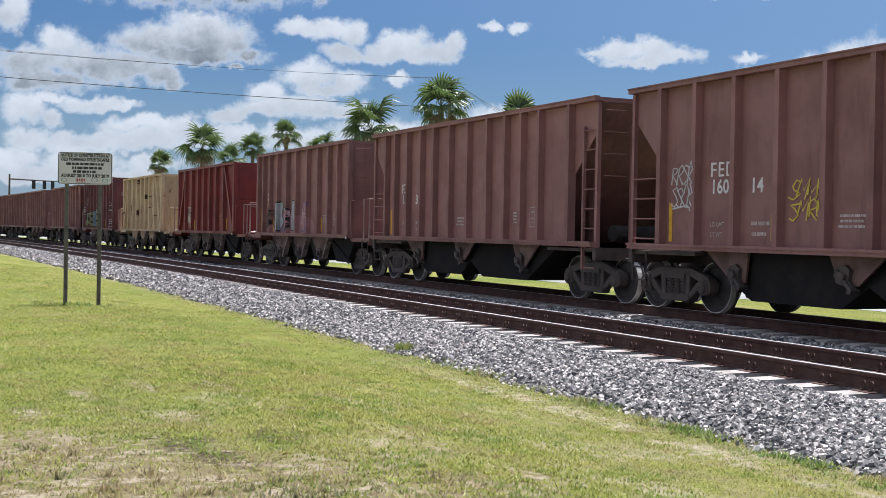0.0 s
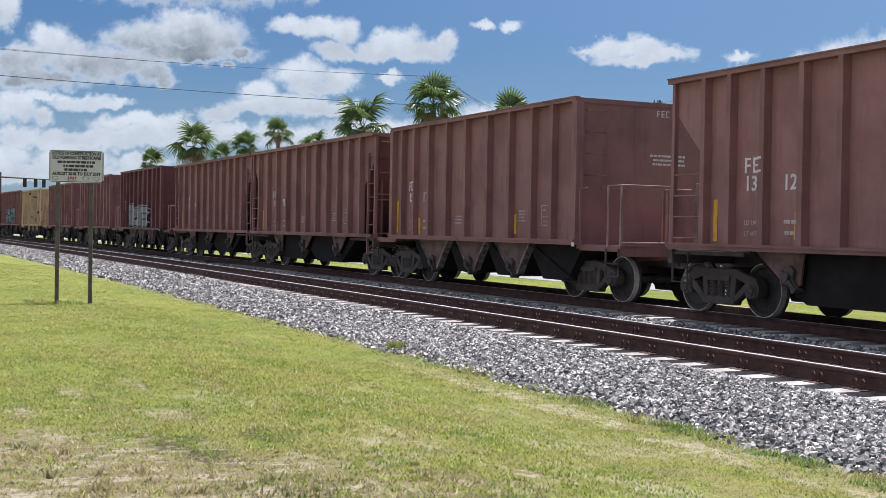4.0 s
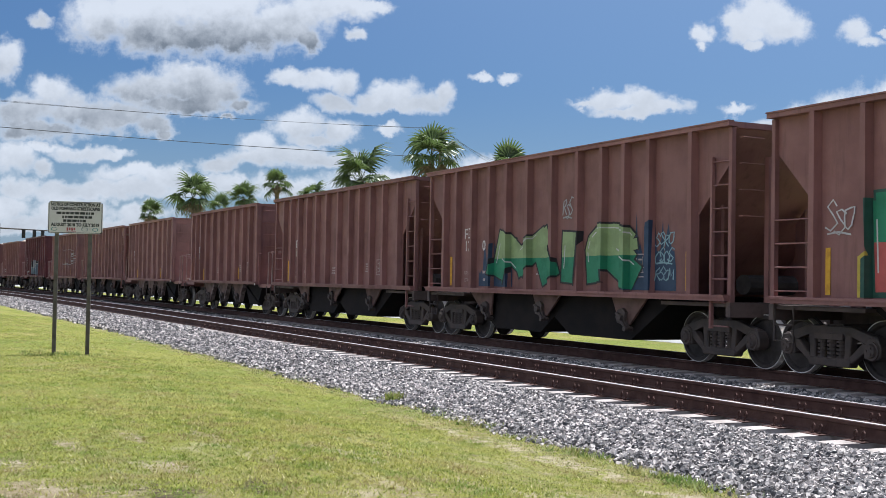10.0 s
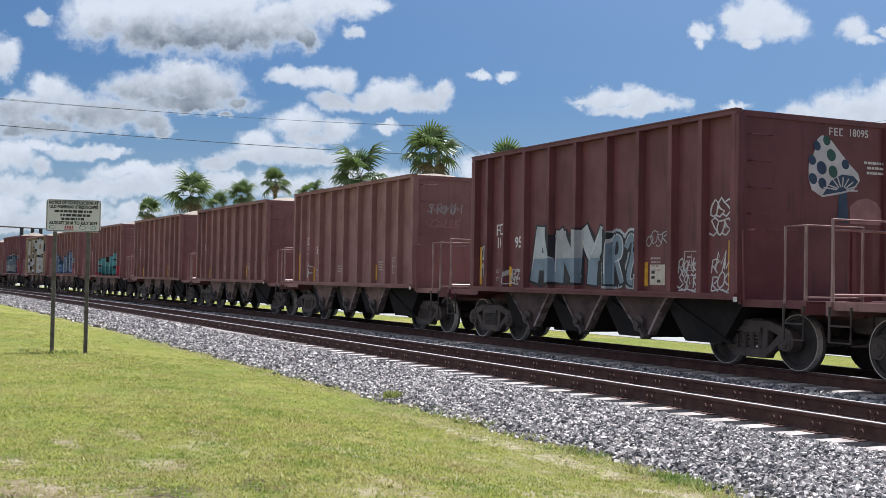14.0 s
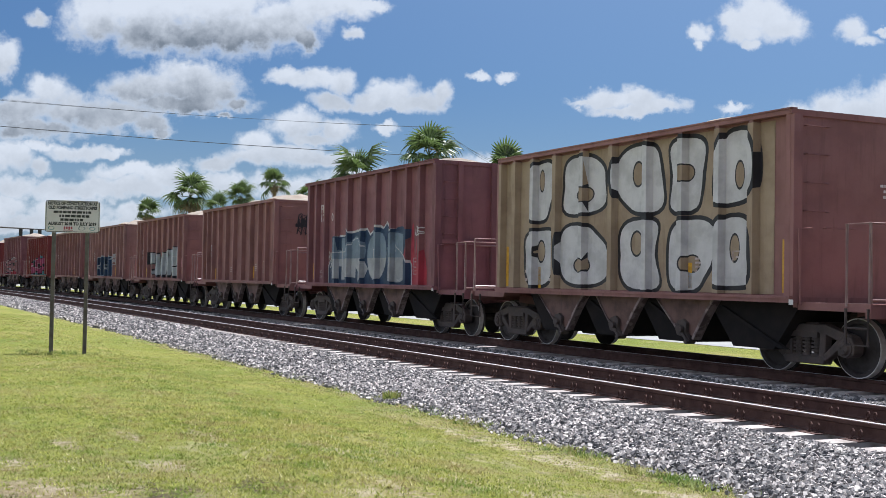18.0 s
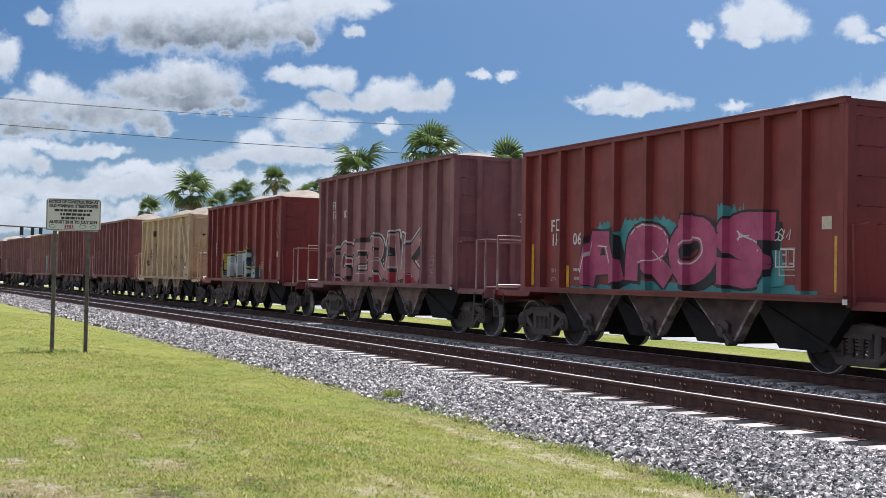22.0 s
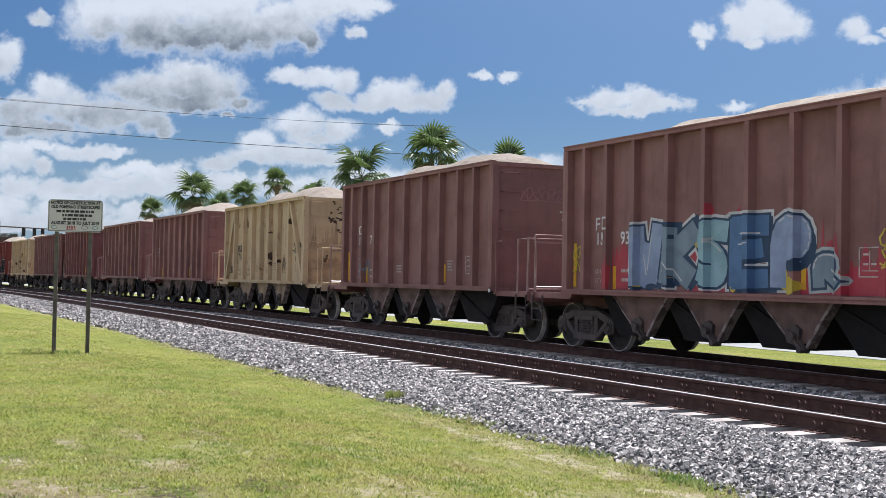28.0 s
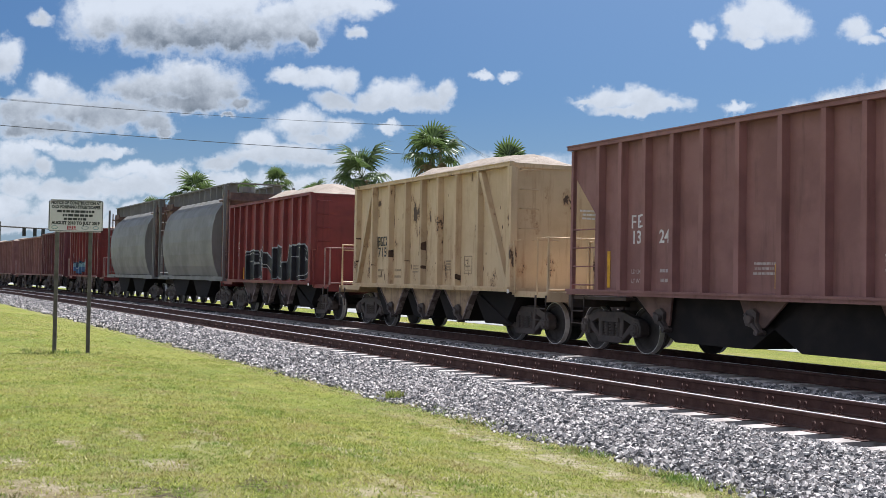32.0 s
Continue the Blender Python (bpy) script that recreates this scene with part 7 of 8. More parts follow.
# rear end of the body at 0 s, shape, colour, number, height of the load
CARS = [
    (-18.95, "slope", "brown", "16014", 0, ""), (-32.04, "slope", "brown", "13238", 0, ""), (-43.53, "box", "brown", "15803", 0, "painted with pink and white lettering"),
    (-56.16, "braced", "red", "7185", 0.15, ""), (-69.15, "braced", "tan", "7202", 0.1, ""), (-81.80, "box", "dark", "18056", 0, "painted with faded olive lettering"),
    (-95.82, "slope", "brown", "13212", 0, ""), (-108.48, "box", "brown", "15217", 0, ""), (-121.64, "slope", "brown", "16078", 0, ""), (-133.74, "slope", "brown", "16076", 0, ""),
    (-145.92, "box", "dark", "18052", 0, "painted with silver lettering"), (-158.43, "box", "brown", "18026", 0, ""), (-171.05, "box", "brown", "15806", 0, ""),
    (-184.14, "braced", "tan", "7189", 0.1, ""), (-197.47, "slope", "brown", "16146", 0, "painted with pale blue lettering"), (-210.70, "slope", "brown", "16133", 0, "painted with green and red lettering"),
    (-223.56, "slope", "brown", "13201", 0, "painted with green and blue lettering"), (-236.32, "slope", "brown", "13119", 0, ""), (-247.84, "box", "brown", "15378", 0, ""),
    (-260.91, "box", "dusty", "15485", 0, ""), (-274.46, "slope", "dusty", "16037", 0.05, ""), (-286.36, "box", "dusty", "15823", 0.1, "scrawled with white outlines"),
    (-299.32, "box", "dark", "18095", 0.15, "painted with pale grey lettering"), (-312.28, "box", "brown", "15231", 0.3, ""), (-324.94, "box", "brown", "15118", 0.3, ""),
    (-337.49, "box", "brown", "15244", 0.35, ""), (-350.45, "box", "brown", "18063", 0.3, "painted with turquoise lettering"), (-363.51, "box", "brown", "15277", 0.35, "painted with blue bubble lettering"),
    (-376.37, "box", "brown", "0", 0.35, "side painted tan with huge white bubbles"), (-389.23, "tall", "plum", "17016", 0.35, "painted with grey-blue lettering"), (-402.28, "box", "brown", "15954", 0.4, ""),
    (-415.03, "box", "brown", "15361", 0.35, "painted with pale grey lettering"), (-427.84, "box", "dusty", "15428", 0.4, "painted with dark blue lettering"), (-440.76, "box", "brown", "15400", 0.4, ""),
    (-453.65, "box", "red", "15406", 0.35, "painted with pink and teal lettering"), (-466.62, "tall", "plum", "17027", 0.35, "painted with pink and white lettering"), (-480.01, "box", "red", "15496", 0.4, "painted with white and grey lettering"),
    (-492.49, "braced", "tan", "7117", 0.45, ""), (-505.20, "box", "maroon", "18067", 0.4, ""), (-518.28, "box", "maroon", "18029", 0.35, ""), (-530.76, "box", "dusty", "15557", 0.35, "scrawled with faint white outlines"),
    (-543.82, "box", "brown", "15312", 0.35, ""), (-556.68, "box", "brown", "15474", 0.35, "painted with black and white lettering"), (-569.57, "box", "brown", "15993", 0.4, "painted with blue lettering on red"),
    (-582.27, "box", "brown", "15876", 0.45, ""), (-595.25, "braced", "tan", "7183", 0.5, ""), (-608.06, "box", "brown", "15977", 0.35, ""), (-620.62, "box", "brown", "16105", 0.3, ""),
    (-633.74, "box", "maroon", "15919", 0.3, ""), (-647.80, "slope", "brown", "13124", 0.25, ""), (-659.68, "braced", "tan", "7154", 0.45, ""), (-673.11, "box", "red", "15521", 0.35, "painted with black and white lettering"),
    (-685.66, "covered", "grey", "", 0, ""), (-698.32, "covered", "grey", "", 0, ""), (-710.36, "box", "red", "15188", 0.2, "painted with blue lettering"), (-722.31, "box", "dark", "18011", 0.2, ""),
    (-734.56, "slope", "brown", "13188", 0.2, ""), (-747.52, "box", "brown", "15660", 0.2, ""), (-760.48, "box", "brown", "15671", 0.2, ""), (-773.44, "box", "dark", "18044", 0.2, ""),
]
for start, shape, tone, number, load, note in CARS:
    add_car(start, shape, tone, number, load, ART.get(number) if tone != "grey" else None, note)


# ---- sign ----
def sign():
    s = tagged(new("notice_sign", None), "white printed construction notice board on two brown steel posts", "sign")
    s.matrix_basis = Matrix.Translation((-23.48, 3.10, 0.19)) @ Matrix.Rotation(radians(75), 4, "Z") @ Matrix.Scale(0.785, 4)
    for x in (-0.39, 0.39):
        bm = bmesh.new()
        box(bm, x - 0.045, x + 0.045, -0.01, 0.0, -0.3, 3.62)
        box(bm, x - 0.045, x - 0.03, 0.0, 0.05, -0.3, 3.62)
        box(bm, x + 0.03, x + 0.045, 0.0, 0.05, -0.3, 3.62)
        part("post", bm, POST, s, "channel-section steel post")
    bm = bmesh.new()
    box(bm, -0.53, 0.75, -0.035, -0.018, 2.94, 3.72)
    bmesh.ops.bevel(bm, geom=[e for e in bm.edges if abs(e.verts[0].co.y - e.verts[1].co.y) > 0.01], offset=0.05, segments=3, affect="EDGES")
    board = part("board", bm, SIGN_WHITE, s, "white printed board with a dark rim", Matrix.Translation((-0.07, 0, 0)))
    bm = bmesh.new()
    for a, b, c, d in ((-0.51, 0.73, 2.955, 2.967), (-0.51, 0.73, 3.693, 3.705), (-0.515, -0.503, 2.967, 3.693), (0.723, 0.735, 2.967, 3.693)):
        box(bm, a, b, -0.039, -0.035, c, d)
    part("rim", bm, BLACK, board, "dark printed rim")
    for text, z, size, w in (("NOTICE OF CONSTRUCTION AT", 3.64, 0.105, 1.16), ("OLD POMPANO STREETSCAPES", 3.54, 0.105, 1.14), ("AUGUST 2018 TO JULY 2019", 3.15, 0.105, 1.13)):
        me = writing("sign" + text, text, size, 0.006)
        xs = [v.co.x for v in me.vertices]
        k = w / (max(xs) - min(xs))
        part("line_of_print", me, BLACK, board, at=Matrix.Translation((0.11, -0.0375, z)) @ Matrix.Diagonal((k, 1, 1, 1)))
    for z, w, seed in ((3.435, 0.92, 1), (3.34, 0.80, 2), (3.25, 0.60, 3)):
        bm = bmesh.new()
        rows_of_bars(bm, w, 1, 0.058, 0.02, seed)
        part("line_of_print", bm, BLACK, board, at=Matrix.Translation((0.11 - w / 2, -0.0355, z + 0.03)))
    bm = bmesh.new()
    for k in range(4):
        box(bm, -0.09 + 0.055 * k, -0.055 + 0.055 * k, -0.039, -0.035, 3.01 + 0.012 * (k % 2), 3.085)
    box(bm, -0.1, 0.13, -0.039, -0.035, 2.99, 3.0)
    part("emblem", bm, INK["crimson"], board, "small red printed emblem")
    for x, ink, rx in ((-0.38, "teal", 0.075), (0.33, "slate", 0.085), (0.58, "teal", 0.07)):
        bm = bmesh.new()
        ring = []
        for r in (1.0, 0.78):
            ring.append([[bm.verts.new((x + rx * r * math.cos(i * math.pi / 10), y, 3.045 + 0.045 * r * math.sin(i * math.pi / 10))) for i in range(20)] for y in (-0.039, -0.035)])
        for i in range(20):
            j = (i + 1) % 20
            bm.faces.new((ring[0][0][i], ring[0][0][j], ring[1][0][j], ring[1][0][i]))
            bm.faces.new((ring[0][0][i], ring[0][0][j], ring[0][1][j], ring[0][1][i]))
            bm.faces.new((ring[1][0][i], ring[1][0][j], ring[1][1][j], ring[1][1][i]))
        part("emblem", bm, INK[ink], board, "small oval printed emblem")
    for x in (-0.39, 0.39):
        for z in (3.06, 3.6):
            bm = bmesh.new()
            rod(bm, (x + 0.07, -0.046, z), (x + 0.07, -0.034, z), 0.014, 8)
            part("bolt", bm, STEEL, board)


sign()

# ---- palms ----
def leaf_material(name, base, other):
    """Thin leaves, lit through from behind as well as from the front."""
    m = surface(name, base, other, 3, 0.45, bump=0, vary=0.35)
    t = m.node_tree
    front = t.nodes["Principled BSDF"]
    back, both = t.nodes.new("ShaderNodeBsdfTranslucent"), t.nodes.new("ShaderNodeMixShader")
    back.inputs[0].default_value = (base[0] * 1.4, base[1] * 1.5, base[2] * 1.1, 1)
    both.inputs[0].default_value = 0.38
    t.links.new(front.outputs[0], both.inputs[1])
    t.links.new(back.outputs[0], both.inputs[2])
    t.links.new(both.outputs[0], t.nodes["Material Output"].inputs[0])
    return m


FROND = leaf_material("palm frond", (0.090, 0.122, 0.052), (0.055, 0.080, 0.034))
DRY = surface("dry palm frond", (0.26, 0.19, 0.10), (0.16, 0.11, 0.06), 3, 0.8, bump=0, vary=0.2)
TRUNK = surface("palm trunk", (0.20, 0.165, 0.125), (0.12, 0.095, 0.07), 3, 0.95, bump=0.6, depth=0.03, stretch=(1, 1, 4))


def fan_mesh(bm, seed, droop):
    """A fan leaf: stalk along x, then narrow pleated blades that spread, split and hang at their tips."""
    rnd = random.Random(seed)
    rod(bm, (0, 0, 0), (0.90, 0, 0.06), 0.026, 4, 0.016)
    count = 23
    for i in range(count):
        a = radians(-118 + 236 * i / (count - 1))
        length = (1.30 - 0.26 * abs(a) / 2) * rnd.uniform(0.82, 1.08)
        d = Vector((math.cos(a), math.sin(a), 0))
        s = Vector((-d.y, d.x, 0))
        o = Vector((0.90, 0, 0.06))
        fold = 0.035 * (1 if i % 2 else -1)
        mid = o + d * length * 0.50 + Vector((0, 0, 0.10 - droop * 0.10))
        far = o + d * length * 0.80 + Vector((0, 0, 0.02 - droop * 0.34))
        tip = o + d * length * rnd.uniform(0.88, 0.98) + Vector((0, 0, -droop * rnd.uniform(0.55, 0.95)))
        w = 0.068
        v = [bm.verts.new(p) for p in (o, mid - s * w + Vector((0, 0, fold)), mid + s * w + Vector((0, 0, -fold)), far - s * w * 0.5, far + s * w * 0.5, tip)]
        bm.faces.new((v[0], v[1], v[2]))
        bm.faces.new((v[1], v[3], v[4], v[2]))
        bm.faces.new((v[3], v[5], v[4]))


def palm(x, y, crown, radius, seed, fronds=14):
    rnd = random.Random(seed)
    p = tagged(new("fan_palm", None), "tall fan palm with a shaggy green crown, beyond the tracks", "palm tree", "palms along the road")
    p.matrix_basis = Matrix.Translation((x, y, 0))
    bm = bmesh.new()
    rings = []
    lean = Vector((rnd.uniform(-0.3, 0.3), rnd.uniform(-0.3, 0.3), 0))
    for k in range(15):
        u = k / 14
        r = (0.24 - 0.07 * u) * (1 + 0.06 * (k % 2)) + (0.10 * max(0, 1 - u * 7))
        c = lean * u * u + Vector((0, 0, u * (crown - 0.25)))
        rings.append([bm.verts.new(c + Vector((r * math.cos(a * math.pi / 5), r * math.sin(a * math.pi / 5), 0))) for a in range(10)])
    for a, b in zip(rings, rings[1:]):
        for i in range(10):
            bm.faces.new((a[i], a[(i + 1) % 10], b[(i + 1) % 10], b[i]))
    bm.faces.new(rings[-1])
    part("trunk", bm, TRUNK, p, "ringed grey-brown trunk")
    head = lean + Vector((0, 0, crown - 0.2))
    k = radius / 2.05
    for i in range(fronds):
        tilt = 82 - 128 * (i / (fronds - 1)) ** 0.95 + rnd.uniform(-16, 16)
        turn = i * 137.5 + rnd.uniform(-15, 15)
        s = k * rnd.uniform(0.72, 1.32)
        m = Matrix.Translation(head) @ Matrix.Rotation(radians(turn), 4, "Z") @ Matrix.Rotation(radians(-tilt), 4, "Y") @ Matrix.Rotation(radians(rnd.uniform(-25, 25)), 4, "X") @ Matrix.Scale(s, 4)
        dry = tilt < -42
        part("frond", shared("frond%d" % (i % 5), fan_mesh, i % 5, 0.45 + 0.15 * (i % 5)), DRY if dry else FROND, p, "dry hanging frond" if dry else "", m)


for i, (x, y, z, r) in enumerate(((-144.4, 27.6, 9.3, 1.75), (-92.7, 21.35, 8.1, 2.0), (-121.1, 30.9, 8.9, 1.7), (-111.0, 30.2, 9.5, 1.7), (-107.2, 32.4, 10.7, 1.8),
                                  (-113.8, 38.2, 10.4, 1.6), (-67.3, 25.6, 8.0, 2.1), (-66.6, 30.0, 9.6, 2.1), (-70.6, 37.6, 9.35, 1.8))):
    palm(x, y, z, r, 40 + i)


# ---- poles, cables, signals ----
def cable(bm, a, b, sag, r, n=14):
    a, b = Vector(a), Vector(b)
    pts = [a.lerp(b, i / n) - Vector((0, 0, sag * 4 * (i / n) * (1 - i / n))) for i in range(n + 1)]
    pipe(bm, pts, r, 5)


def utility_pole(x, y, height, label):
    p = tagged(new("utility_pole", None), label, "utility pole")
    p.matrix_basis = Matrix.Translation((x, y, 0)) @ Matrix.Rotation(radians(-62), 4, "Z")
    bm = bmesh.new()
    rod(bm, (0, 0, 0), (0, 0, height), 0.19, 10, 0.12)
    part("pole", bm, WOOD, p)
    for z in (height - 0.35, height - 1.9):
        bm = bmesh.new()
        box(bm, -1.15, 1.15, -0.06, 0.06, z - 0.06, z + 0.06)
        arm = part("crossarm", bm, WOOD, p)
        for dx in (-1.05, -0.45, 0.45, 1.05):
            bm = bmesh.new()
            rod(bm, (dx, 0, z + 0.06), (dx, 0, z + 0.30), 0.05, 7, 0.035)
            part("insulator", bm, POST, arm)
    return p


utility_pole(-86.4, 39.6, 14.05, "weathered wooden utility pole with two crossarms and cables")
utility_pole(-90.1, 63.1, 13.9, "wooden utility pole far beyond the palms")
PX, PY = -86.4, 39.6
RUNS = [((PX, PY, 13.95), (-84.0, -16.0, 13.75), 0.55, 0.013), ((PX + 0.5, PY + 0.3, 13.95), (-83.0, -16.0, 13.95), 0.72, 0.010), ((PX, PY, 11.62), (-84.2, -16.0, 12.15), 0.38, 0.024),
        ((PX, PY, 13.95), (-118.0, 66.0, 14.7), 0.9, 0.012), ((PX + 0.6, PY, 13.85), (-117.0, 66.0, 13.9), 0.9, 0.012), ((PX + 0.9, PY, 13.65), (-116.0, 66.0, 12.9), 0.8, 0.012),
        ((-90.1, 63.1, 13.7), (-60.0, 66.0, 14.2), 0.4, 0.012)]
for a, b, sag, r in RUNS:
    bm = bmesh.new()
    cable(bm, a, b, sag, r)
    tagged(part("cable", bm, WIRE), "thin dark overhead cable strung between poles", "cable", "overhead cables")
utility_pole(-84.0, -16.0, 13.8, "weathered wooden utility pole carrying overhead cables")


def signals():
    s = tagged(new("traffic_signal", None), "dark traffic signals on a steel mast arm at the crossing", "traffic signal")
    s.matrix_basis = Matrix.Translation((-159.2, 12.0, 0))
    bm = bmesh.new()
    rod(bm, (0, 0, 0), (0, 0, 8.0), 0.16, 10, 0.11)
    part("mast", bm, POST, s)
    bm = bmesh.new()
    rod(bm, (0, 0, 7.4), (0, 7.5, 7.2), 0.10, 8, 0.06)
    part("arm", bm, POST, s)
    for y in (2.9, 4.2, 5.2):
        bm = bmesh.new()
        box(bm, 0.12, 0.35, y - 0.15, y + 0.15, 6.3, 7.2)
        box(bm, 0.08, 0.12, y - 0.22, y + 0.22, 6.22, 7.28)
        head = part("signal_head", bm, BLACK, s, "black signal head with backplate")
        for k in range(3):
            bm = bmesh.new()
            rod(bm, (0.35, y, 6.4 + 0.32 * k), (0.47, y, 6.4 + 0.32 * k), 0.14, 9)
            part("visor", bm, BLACK, head)


signals()


# ---- parked car beyond the road ----
def parked_car(x, y, turn):
    c = tagged(new("parked_car", None), "white sedan parked on the pale road beyond the tracks", "car")
    c.matrix_basis = Matrix.Translation((x, y, 0.012)) @ Matrix.Rotation(radians(turn), 4, "Z")
    shell = surface("white car paint", (0.78, 0.78, 0.77), (0.70, 0.70, 0.70), 2, 0.3, bump=0, vary=0)
    glass = surface("dark car glass", (0.02, 0.024, 0.028), None, 2, 0.08, bump=0, vary=0)
    bm = bmesh.new()
    prism(bm, [(-2.25, 0.35), (2.25, 0.32), (2.28, 0.62), (2.1, 0.78), (0.95, 0.92), (-1.55, 0.95), (-2.2, 0.9), (-2.3, 0.6)], -0.88, 0.88)
    bmesh.ops.bevel(bm, geom=bm.edges[:], offset=0.06, segments=2, affect="EDGES")
    part("body", bm, shell, c)
    bm = bmesh.new()
    prism(bm, [(-1.6, 0.93), (1.0, 0.91), (0.25, 1.40), (-0.95, 1.42)], -0.76, 0.76)
    bmesh.ops.bevel(bm, geom=bm.edges[:], offset=0.05, segments=2, affect="EDGES")
    part("roof", bm, shell, c)
    for s in (-1, 1):
        for k, out in enumerate(([(-1.35, 0.98), (-0.40, 0.98), (-0.40, 1.34), (-0.90, 1.34)], [(-0.32, 0.98), (0.72, 0.97), (0.20, 1.33), (-0.32, 1.34)])):
            bm = bmesh.new()
            prism(bm, out, s * 0.765, s * 0.775)
            part("side_window", bm, glass, c, "dark side window")
    for x0 in (-1.4, 1.4):
        for s in (-1, 1):
            bm = bmesh.new()
            rod(bm, (x0, s * 0.70, 0.32), (x0, s * 0.90, 0.32), 0.32, 16)
            wheel = part("wheel", bm, BLACK, c, "black tyre")
            bm = bmesh.new()
            rod(bm, (x0, s * 0.90, 0.32), (x0, s * 0.91, 0.32), 0.20, 12)
            part("hub", bm, STEEL, wheel, "bright wheel hub")


parked_car(-28.6, 27.4, 2)


# ---- grass, weeds ----
def blade_material(name, a, b, c):
    m = bpy.data.materials.new(name)
    m.use_nodes = True
    t = Net(m.node_tree)
    s = t.add("ShaderNodeBsdfPrincipled")
    thin, both = t.add("ShaderNodeBsdfTranslucent"), t.add("ShaderNodeMixShader")
    both.inputs[0].default_value = 0.35
    t.link(s.outputs[0], both.inputs[1])
    t.link(thin.outputs[0], both.inputs[2])
    t.link(both.outputs[0], t.add("ShaderNodeOutputMaterial").inputs[0])
    r = t.add("ShaderNodeNewGeometry").outputs["Random Per Island"]
    p = t.add("ShaderNodeTexCoord").outputs["Object"]
    col = t.mix(t.ramp(r, 0.1, 0.9), (*a, 1), (*b, 1))
    col = t.mix(t.ramp(r, 0.22, 0.14), col, (a[0] * 0.42, a[1] * 0.46, a[2] * 0.6, 1))
    col = t.mix(t.math("MULTIPLY", mix_noise(t, p, 0.9, 0.40, 0.65), 0.7), col, (*c, 1))
    col = t.mix(t.math("MULTIPLY", mix_noise(t, p, 2.4, 0.46, 0.62), 0.75), col, (a[0] * 0.62, a[1] * 0.80, a[2] * 0.7, 1))
    col = t.mix(t.math("MULTIPLY", mix_noise(t, p, 7.0, 0.52, 0.68), 0.7), col, (b[0] * 1.22, b[1] * 1.2, b[2] * 1.3, 1))
    # dry thatch between green tufts
    col = t.mix(t.math("MULTIPLY", mix_noise(t, p, 2.1, 0.50, 0.62, 7), t.math("MULTIPLY", t.ramp(r, 1.0, 0.3), 0.8)), col, (0.300, 0.225, 0.098, 1))
    col = t.mix(t.math("MULTIPLY", t.ramp(r, 0.955, 0.965), 0.8), col, (0.62, 0.55, 0.30, 1))
    t.link(col, s.inputs["Base Color"])
    t.link(col, thin.inputs[0])
    s.inputs["Roughness"].default_value = 0.6
    s.inputs["Specular IOR Level"].default_value = 0.25
    return m


GRASS = blade_material("mown grass", (0.225, 0.262, 0.040), (0.365, 0.372, 0.078), (0.385, 0.345, 0.110))
STALK = blade_material("dry grass stalks", (0.30, 0.225, 0.115), (0.46, 0.37, 0.21), (0.30, 0.25, 0.12))
WEED = blade_material("green weeds", (0.170, 0.235, 0.050), (0.300, 0.350, 0.095), (0.330, 0.310, 0.120))


def blades(name, zones, material, label, seed, sparse=True):
    """Tufts of narrow leaves. zones: x and y from and to, tufts to the square metre, height, spread, leaves."""
    rng = np.random.default_rng(seed)
    vs, base = [], 0
    for x0, x1, d0, d1, per, high, spread, leaves in zones:
        n = int((x1 - x0) * (d1 - d0) * per)
        x = rng.uniform(x0, x1, n)
        d = rng.uniform(d0, d1, n)
        thin = np.sin(x * 1.7 + 1.3 * np.sin(d * 1.1)) * np.sin(d * 1.9 + x * 0.6) + rng.uniform(-0.8, 0.8, n)
        bare = np.min([np.hypot((x - a) / u, (d - b) / w) for a, b, u, w in BARE], 0)
        keep = (thin > -0.75) & (bare > rng.uniform(0.0, 1.3, n)) & ((np.abs(d + 0.12 * np.sin(x * 1.3) * np.sin(x * 3.1 + 1) - 5.87) > rng.uniform(-0.25, 0.30, n)) | (x < -14))
        trod = np.clip((x - 0.85 * d + 9.8 + 0.4 * np.sin(2.9 * x + 4.1 * d)) / 0.6, 0, 1) * np.clip(3.9 - d, 0, 1)
        if not sparse:
            keep = (x - 0.85 * d + 9.5 > rng.uniform(0.0, 0.9, n)) | (d > 4)
        keep &= (not sparse) | (rng.random(n) > trod * (0.50 + 0.42 * np.sin(7.3 * x + 2.0 * np.sin(5.1 * d)) * np.sin(6.1 * d + 1.0)))
        x, d = x[keep], d[keep]
        sw = np.array([swing(v) for v in x])
        y = d + sw
        k = np.clip((6.0 - d) / 3.0, 0, 1)
        z = 0.2 * k * k * (3 - 2 * k)
        for _ in range(leaves):
            a = rng.uniform(0, 6.283, len(x))
            lean = rng.uniform(0.3, 1.0, len(x)) * spread
            h = high * rng.uniform(0.5, 1.25, len(x))
            w = 0.22 * h * rng.uniform(0.5, 1.0, len(x)) + 0.002
            ox, oy = x + rng.uniform(-1, 1, len(x)) * spread * 0.7, y + rng.uniform(-1, 1, len(x)) * spread * 0.7
            px, py = -np.sin(a) * w, np.cos(a) * w
            tri = np.stack([np.stack([ox + px, oy + py, z - 0.004], 1), np.stack([ox - px, oy - py, z - 0.004], 1),
                            np.stack([ox + np.cos(a) * lean, oy + np.sin(a) * lean, z + h], 1)], 1)
            vs.append(tri.reshape(-1, 3))
    v = np.concatenate(vs)
    me = bpy.data.meshes.new(name)
    me.from_pydata(v.tolist(), [], np.arange(len(v)).reshape(-1, 3).tolist())
    me.materials.append(material)
    return tagged(new(name, me), label, "grass", kind="stuff")


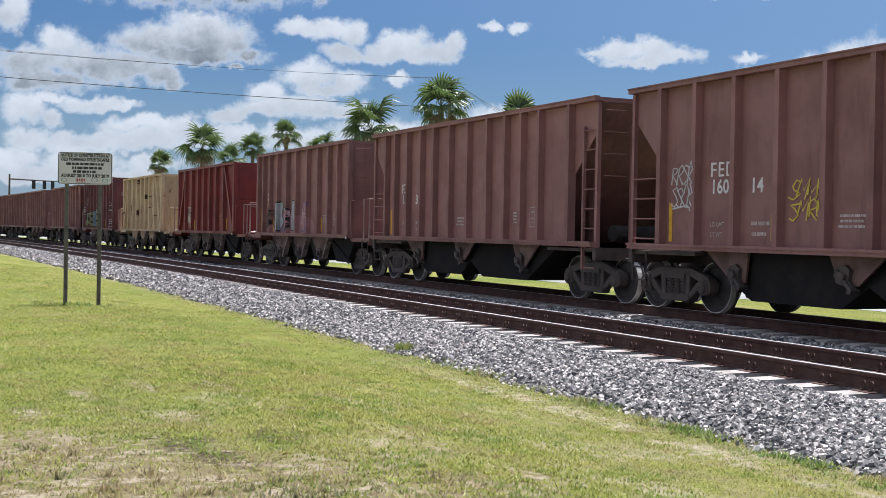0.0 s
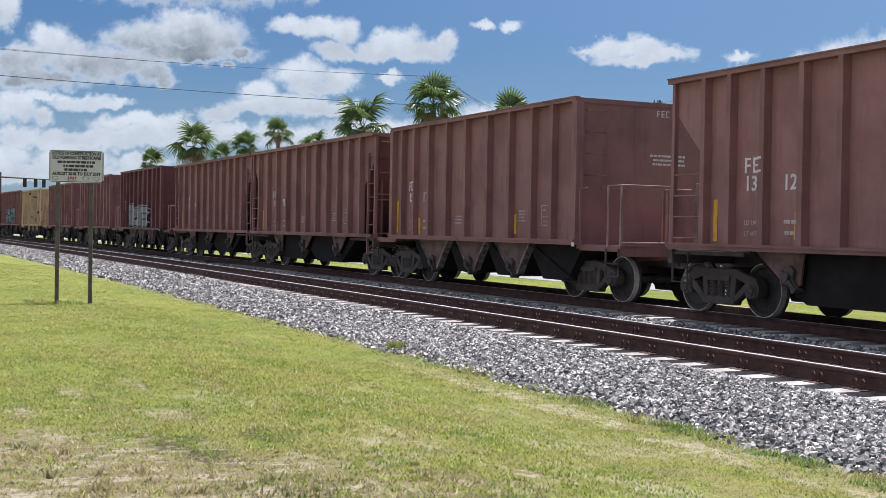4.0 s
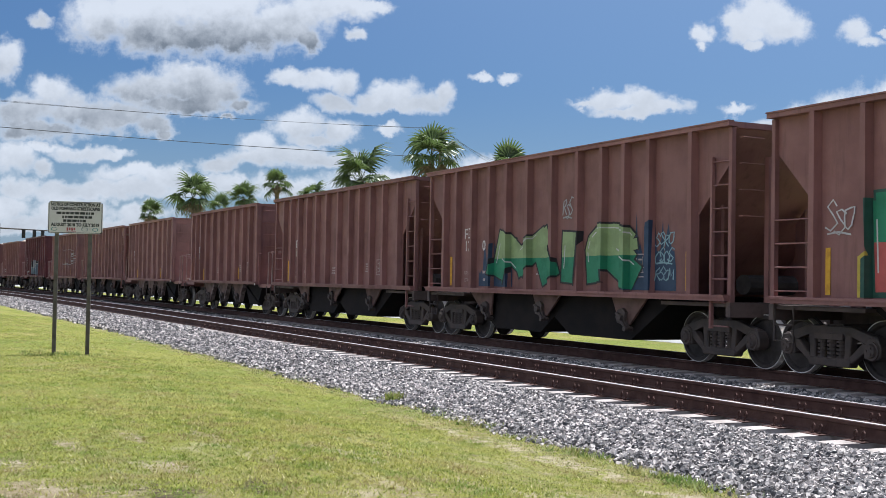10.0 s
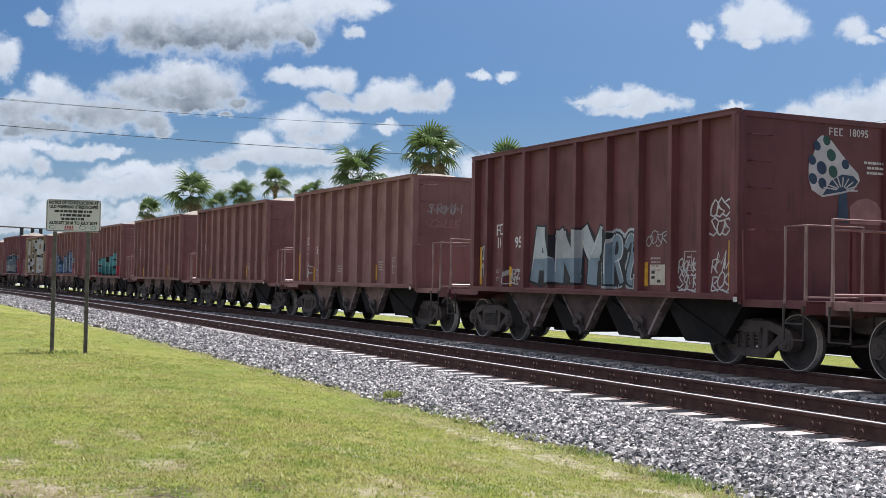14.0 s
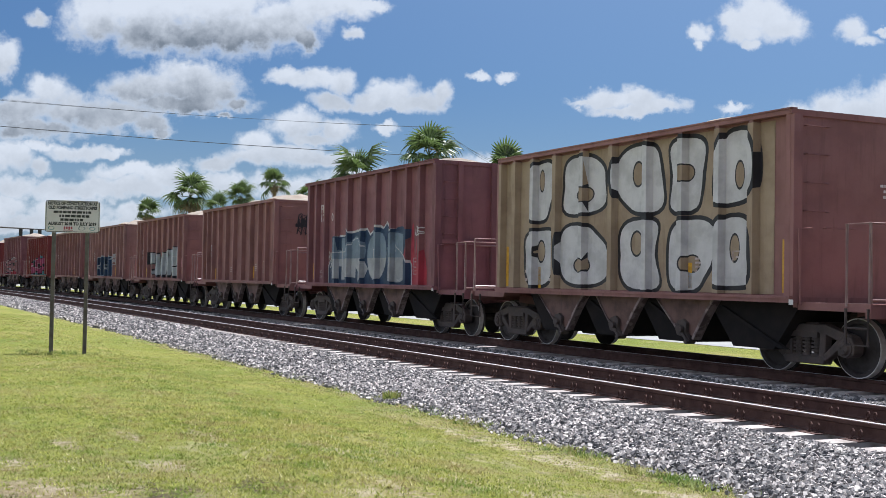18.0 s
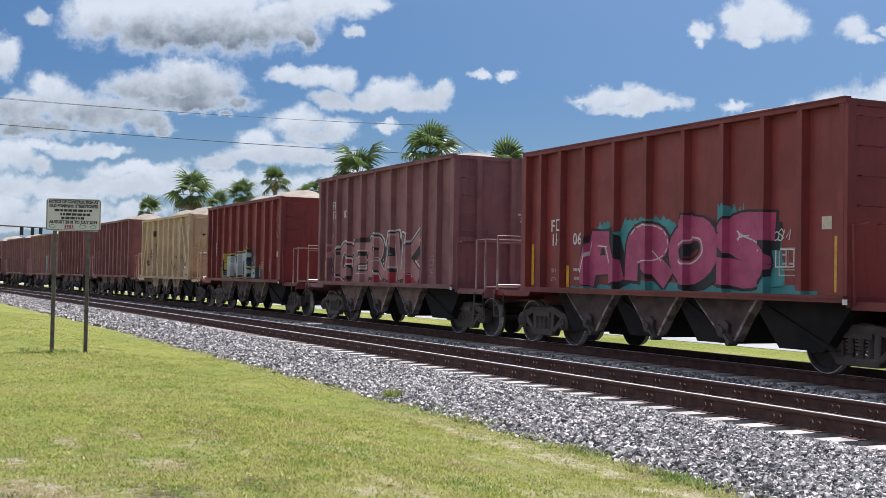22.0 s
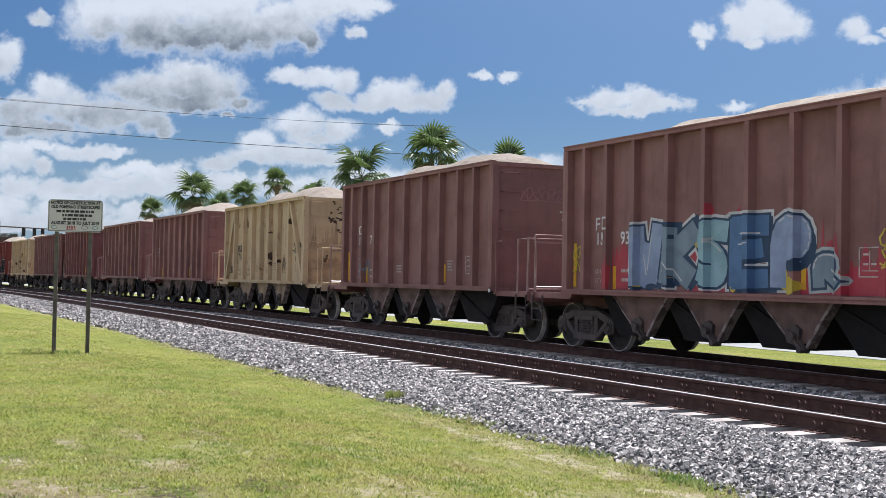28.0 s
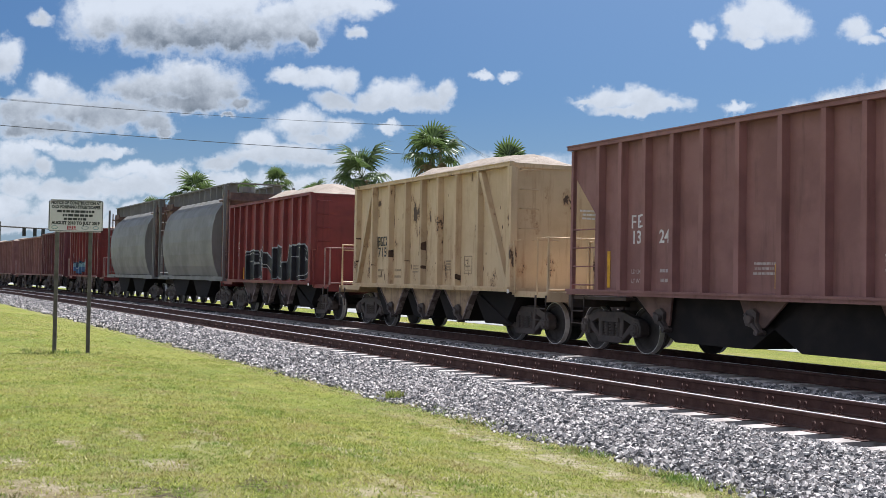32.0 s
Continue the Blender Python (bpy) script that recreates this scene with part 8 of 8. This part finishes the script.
blades("grass_blades", [(-14, -5, -1.0, 6.4, 620, 0.019, 0.036, 4), (-24, -14, 0.0, 6.45, 300, 0.020, 0.045, 4), (-50, -24, 0.5, 6.5, 80, 0.022, 0.06, 4),
                        (-14, -5, -1.0, 6.3, 90, 0.026, 0.065, 8), (-24, -14, 0.0, 6.4, 40, 0.030, 0.085, 8), (-50, -24, 0.5, 6.4, 8, 0.035, 0.11, 8)], GRASS, "short yellow-green mown grass blades on the lawn", 5)
blades("dry_stalks", [(-10.2, -5.6, 0.2, 3.6, 240, 0.022, 0.045, 5), (-9.3, -6.0, 0.4, 3.2, 14, 0.05, 0.06, 12), (-14.5, -5.0, 5.7, 6.5, 150, 0.022, 0.05, 5), (-30, -14.5, 6.0, 6.6, 60, 0.03, 0.07, 5),
                      (-8.75, -8.25, 2.38, 2.62, 500, 0.03, 0.05, 5), (-8.65, -8.2, 1.65, 1.88, 500, 0.03, 0.05, 5)], STALK, "short dry brown stalks on trodden sandy ground", 8, False)
blades("weeds", [(-32, -5, 6.05, 6.55, 30, 0.035, 0.09, 7), (-15.80, -15.50, 6.42, 6.72, 260, 0.06, 0.10, 9), (-15.74, -15.56, 6.48, 6.66, 700, 0.12, 0.11, 9), (-14.9, -12.3, 6.3, 6.9, 60, 0.06, 0.12, 7),
                 (-9.15, -8.05, 6.16, 6.44, 330, 0.055, 0.08, 7), (-10.7, -9.95, 6.22, 6.46, 300, 0.055, 0.08, 7), (-11.7, -11.1, 6.25, 6.5, 160, 0.05, 0.08, 7), (-13.0, -12.4, 6.25, 6.6, 160, 0.05, 0.09, 7),
                 (-7.4, -6.8, 6.18, 6.42, 260, 0.05, 0.08, 7), (-6.6, -5.2, 6.1, 6.5, 90, 0.05, 0.08, 7), (-22, -19, 6.3, 6.7, 30, 0.05, 0.1, 6), (-24.3, -22.9, 2.4, 3.8, 30, 0.06, 0.06, 6)],
       WEED, "taller green weeds along the edge of the stones", 6)


# ---- the train's run ----
def motions():
    steps = [2.0 * i for i in range(17)]
    for car, start, a, b in TRAIN:
        walk(car, [(t, car_pose(start + SPEED * t, a, b)) for t in steps])
    # all wheelsets roll alike
    for dx in (-0.889, 0.889):
        alike = [w for w, d in WHEELS if d == dx]
        walk(alike[0], [(i / 30, Matrix.Translation((dx, 0, 0.457)) @ Matrix.Rotation(SPEED * i / 30 / 0.457, 4, "Y")) for i in range(961)])
        lead = alike[0].animation_data
        for w in alike[1:]:
            w.rotation_mode = "QUATERNION"
            w.animation_data_create().action = lead.action
            w.animation_data.action_slot = lead.action_slot


motions()
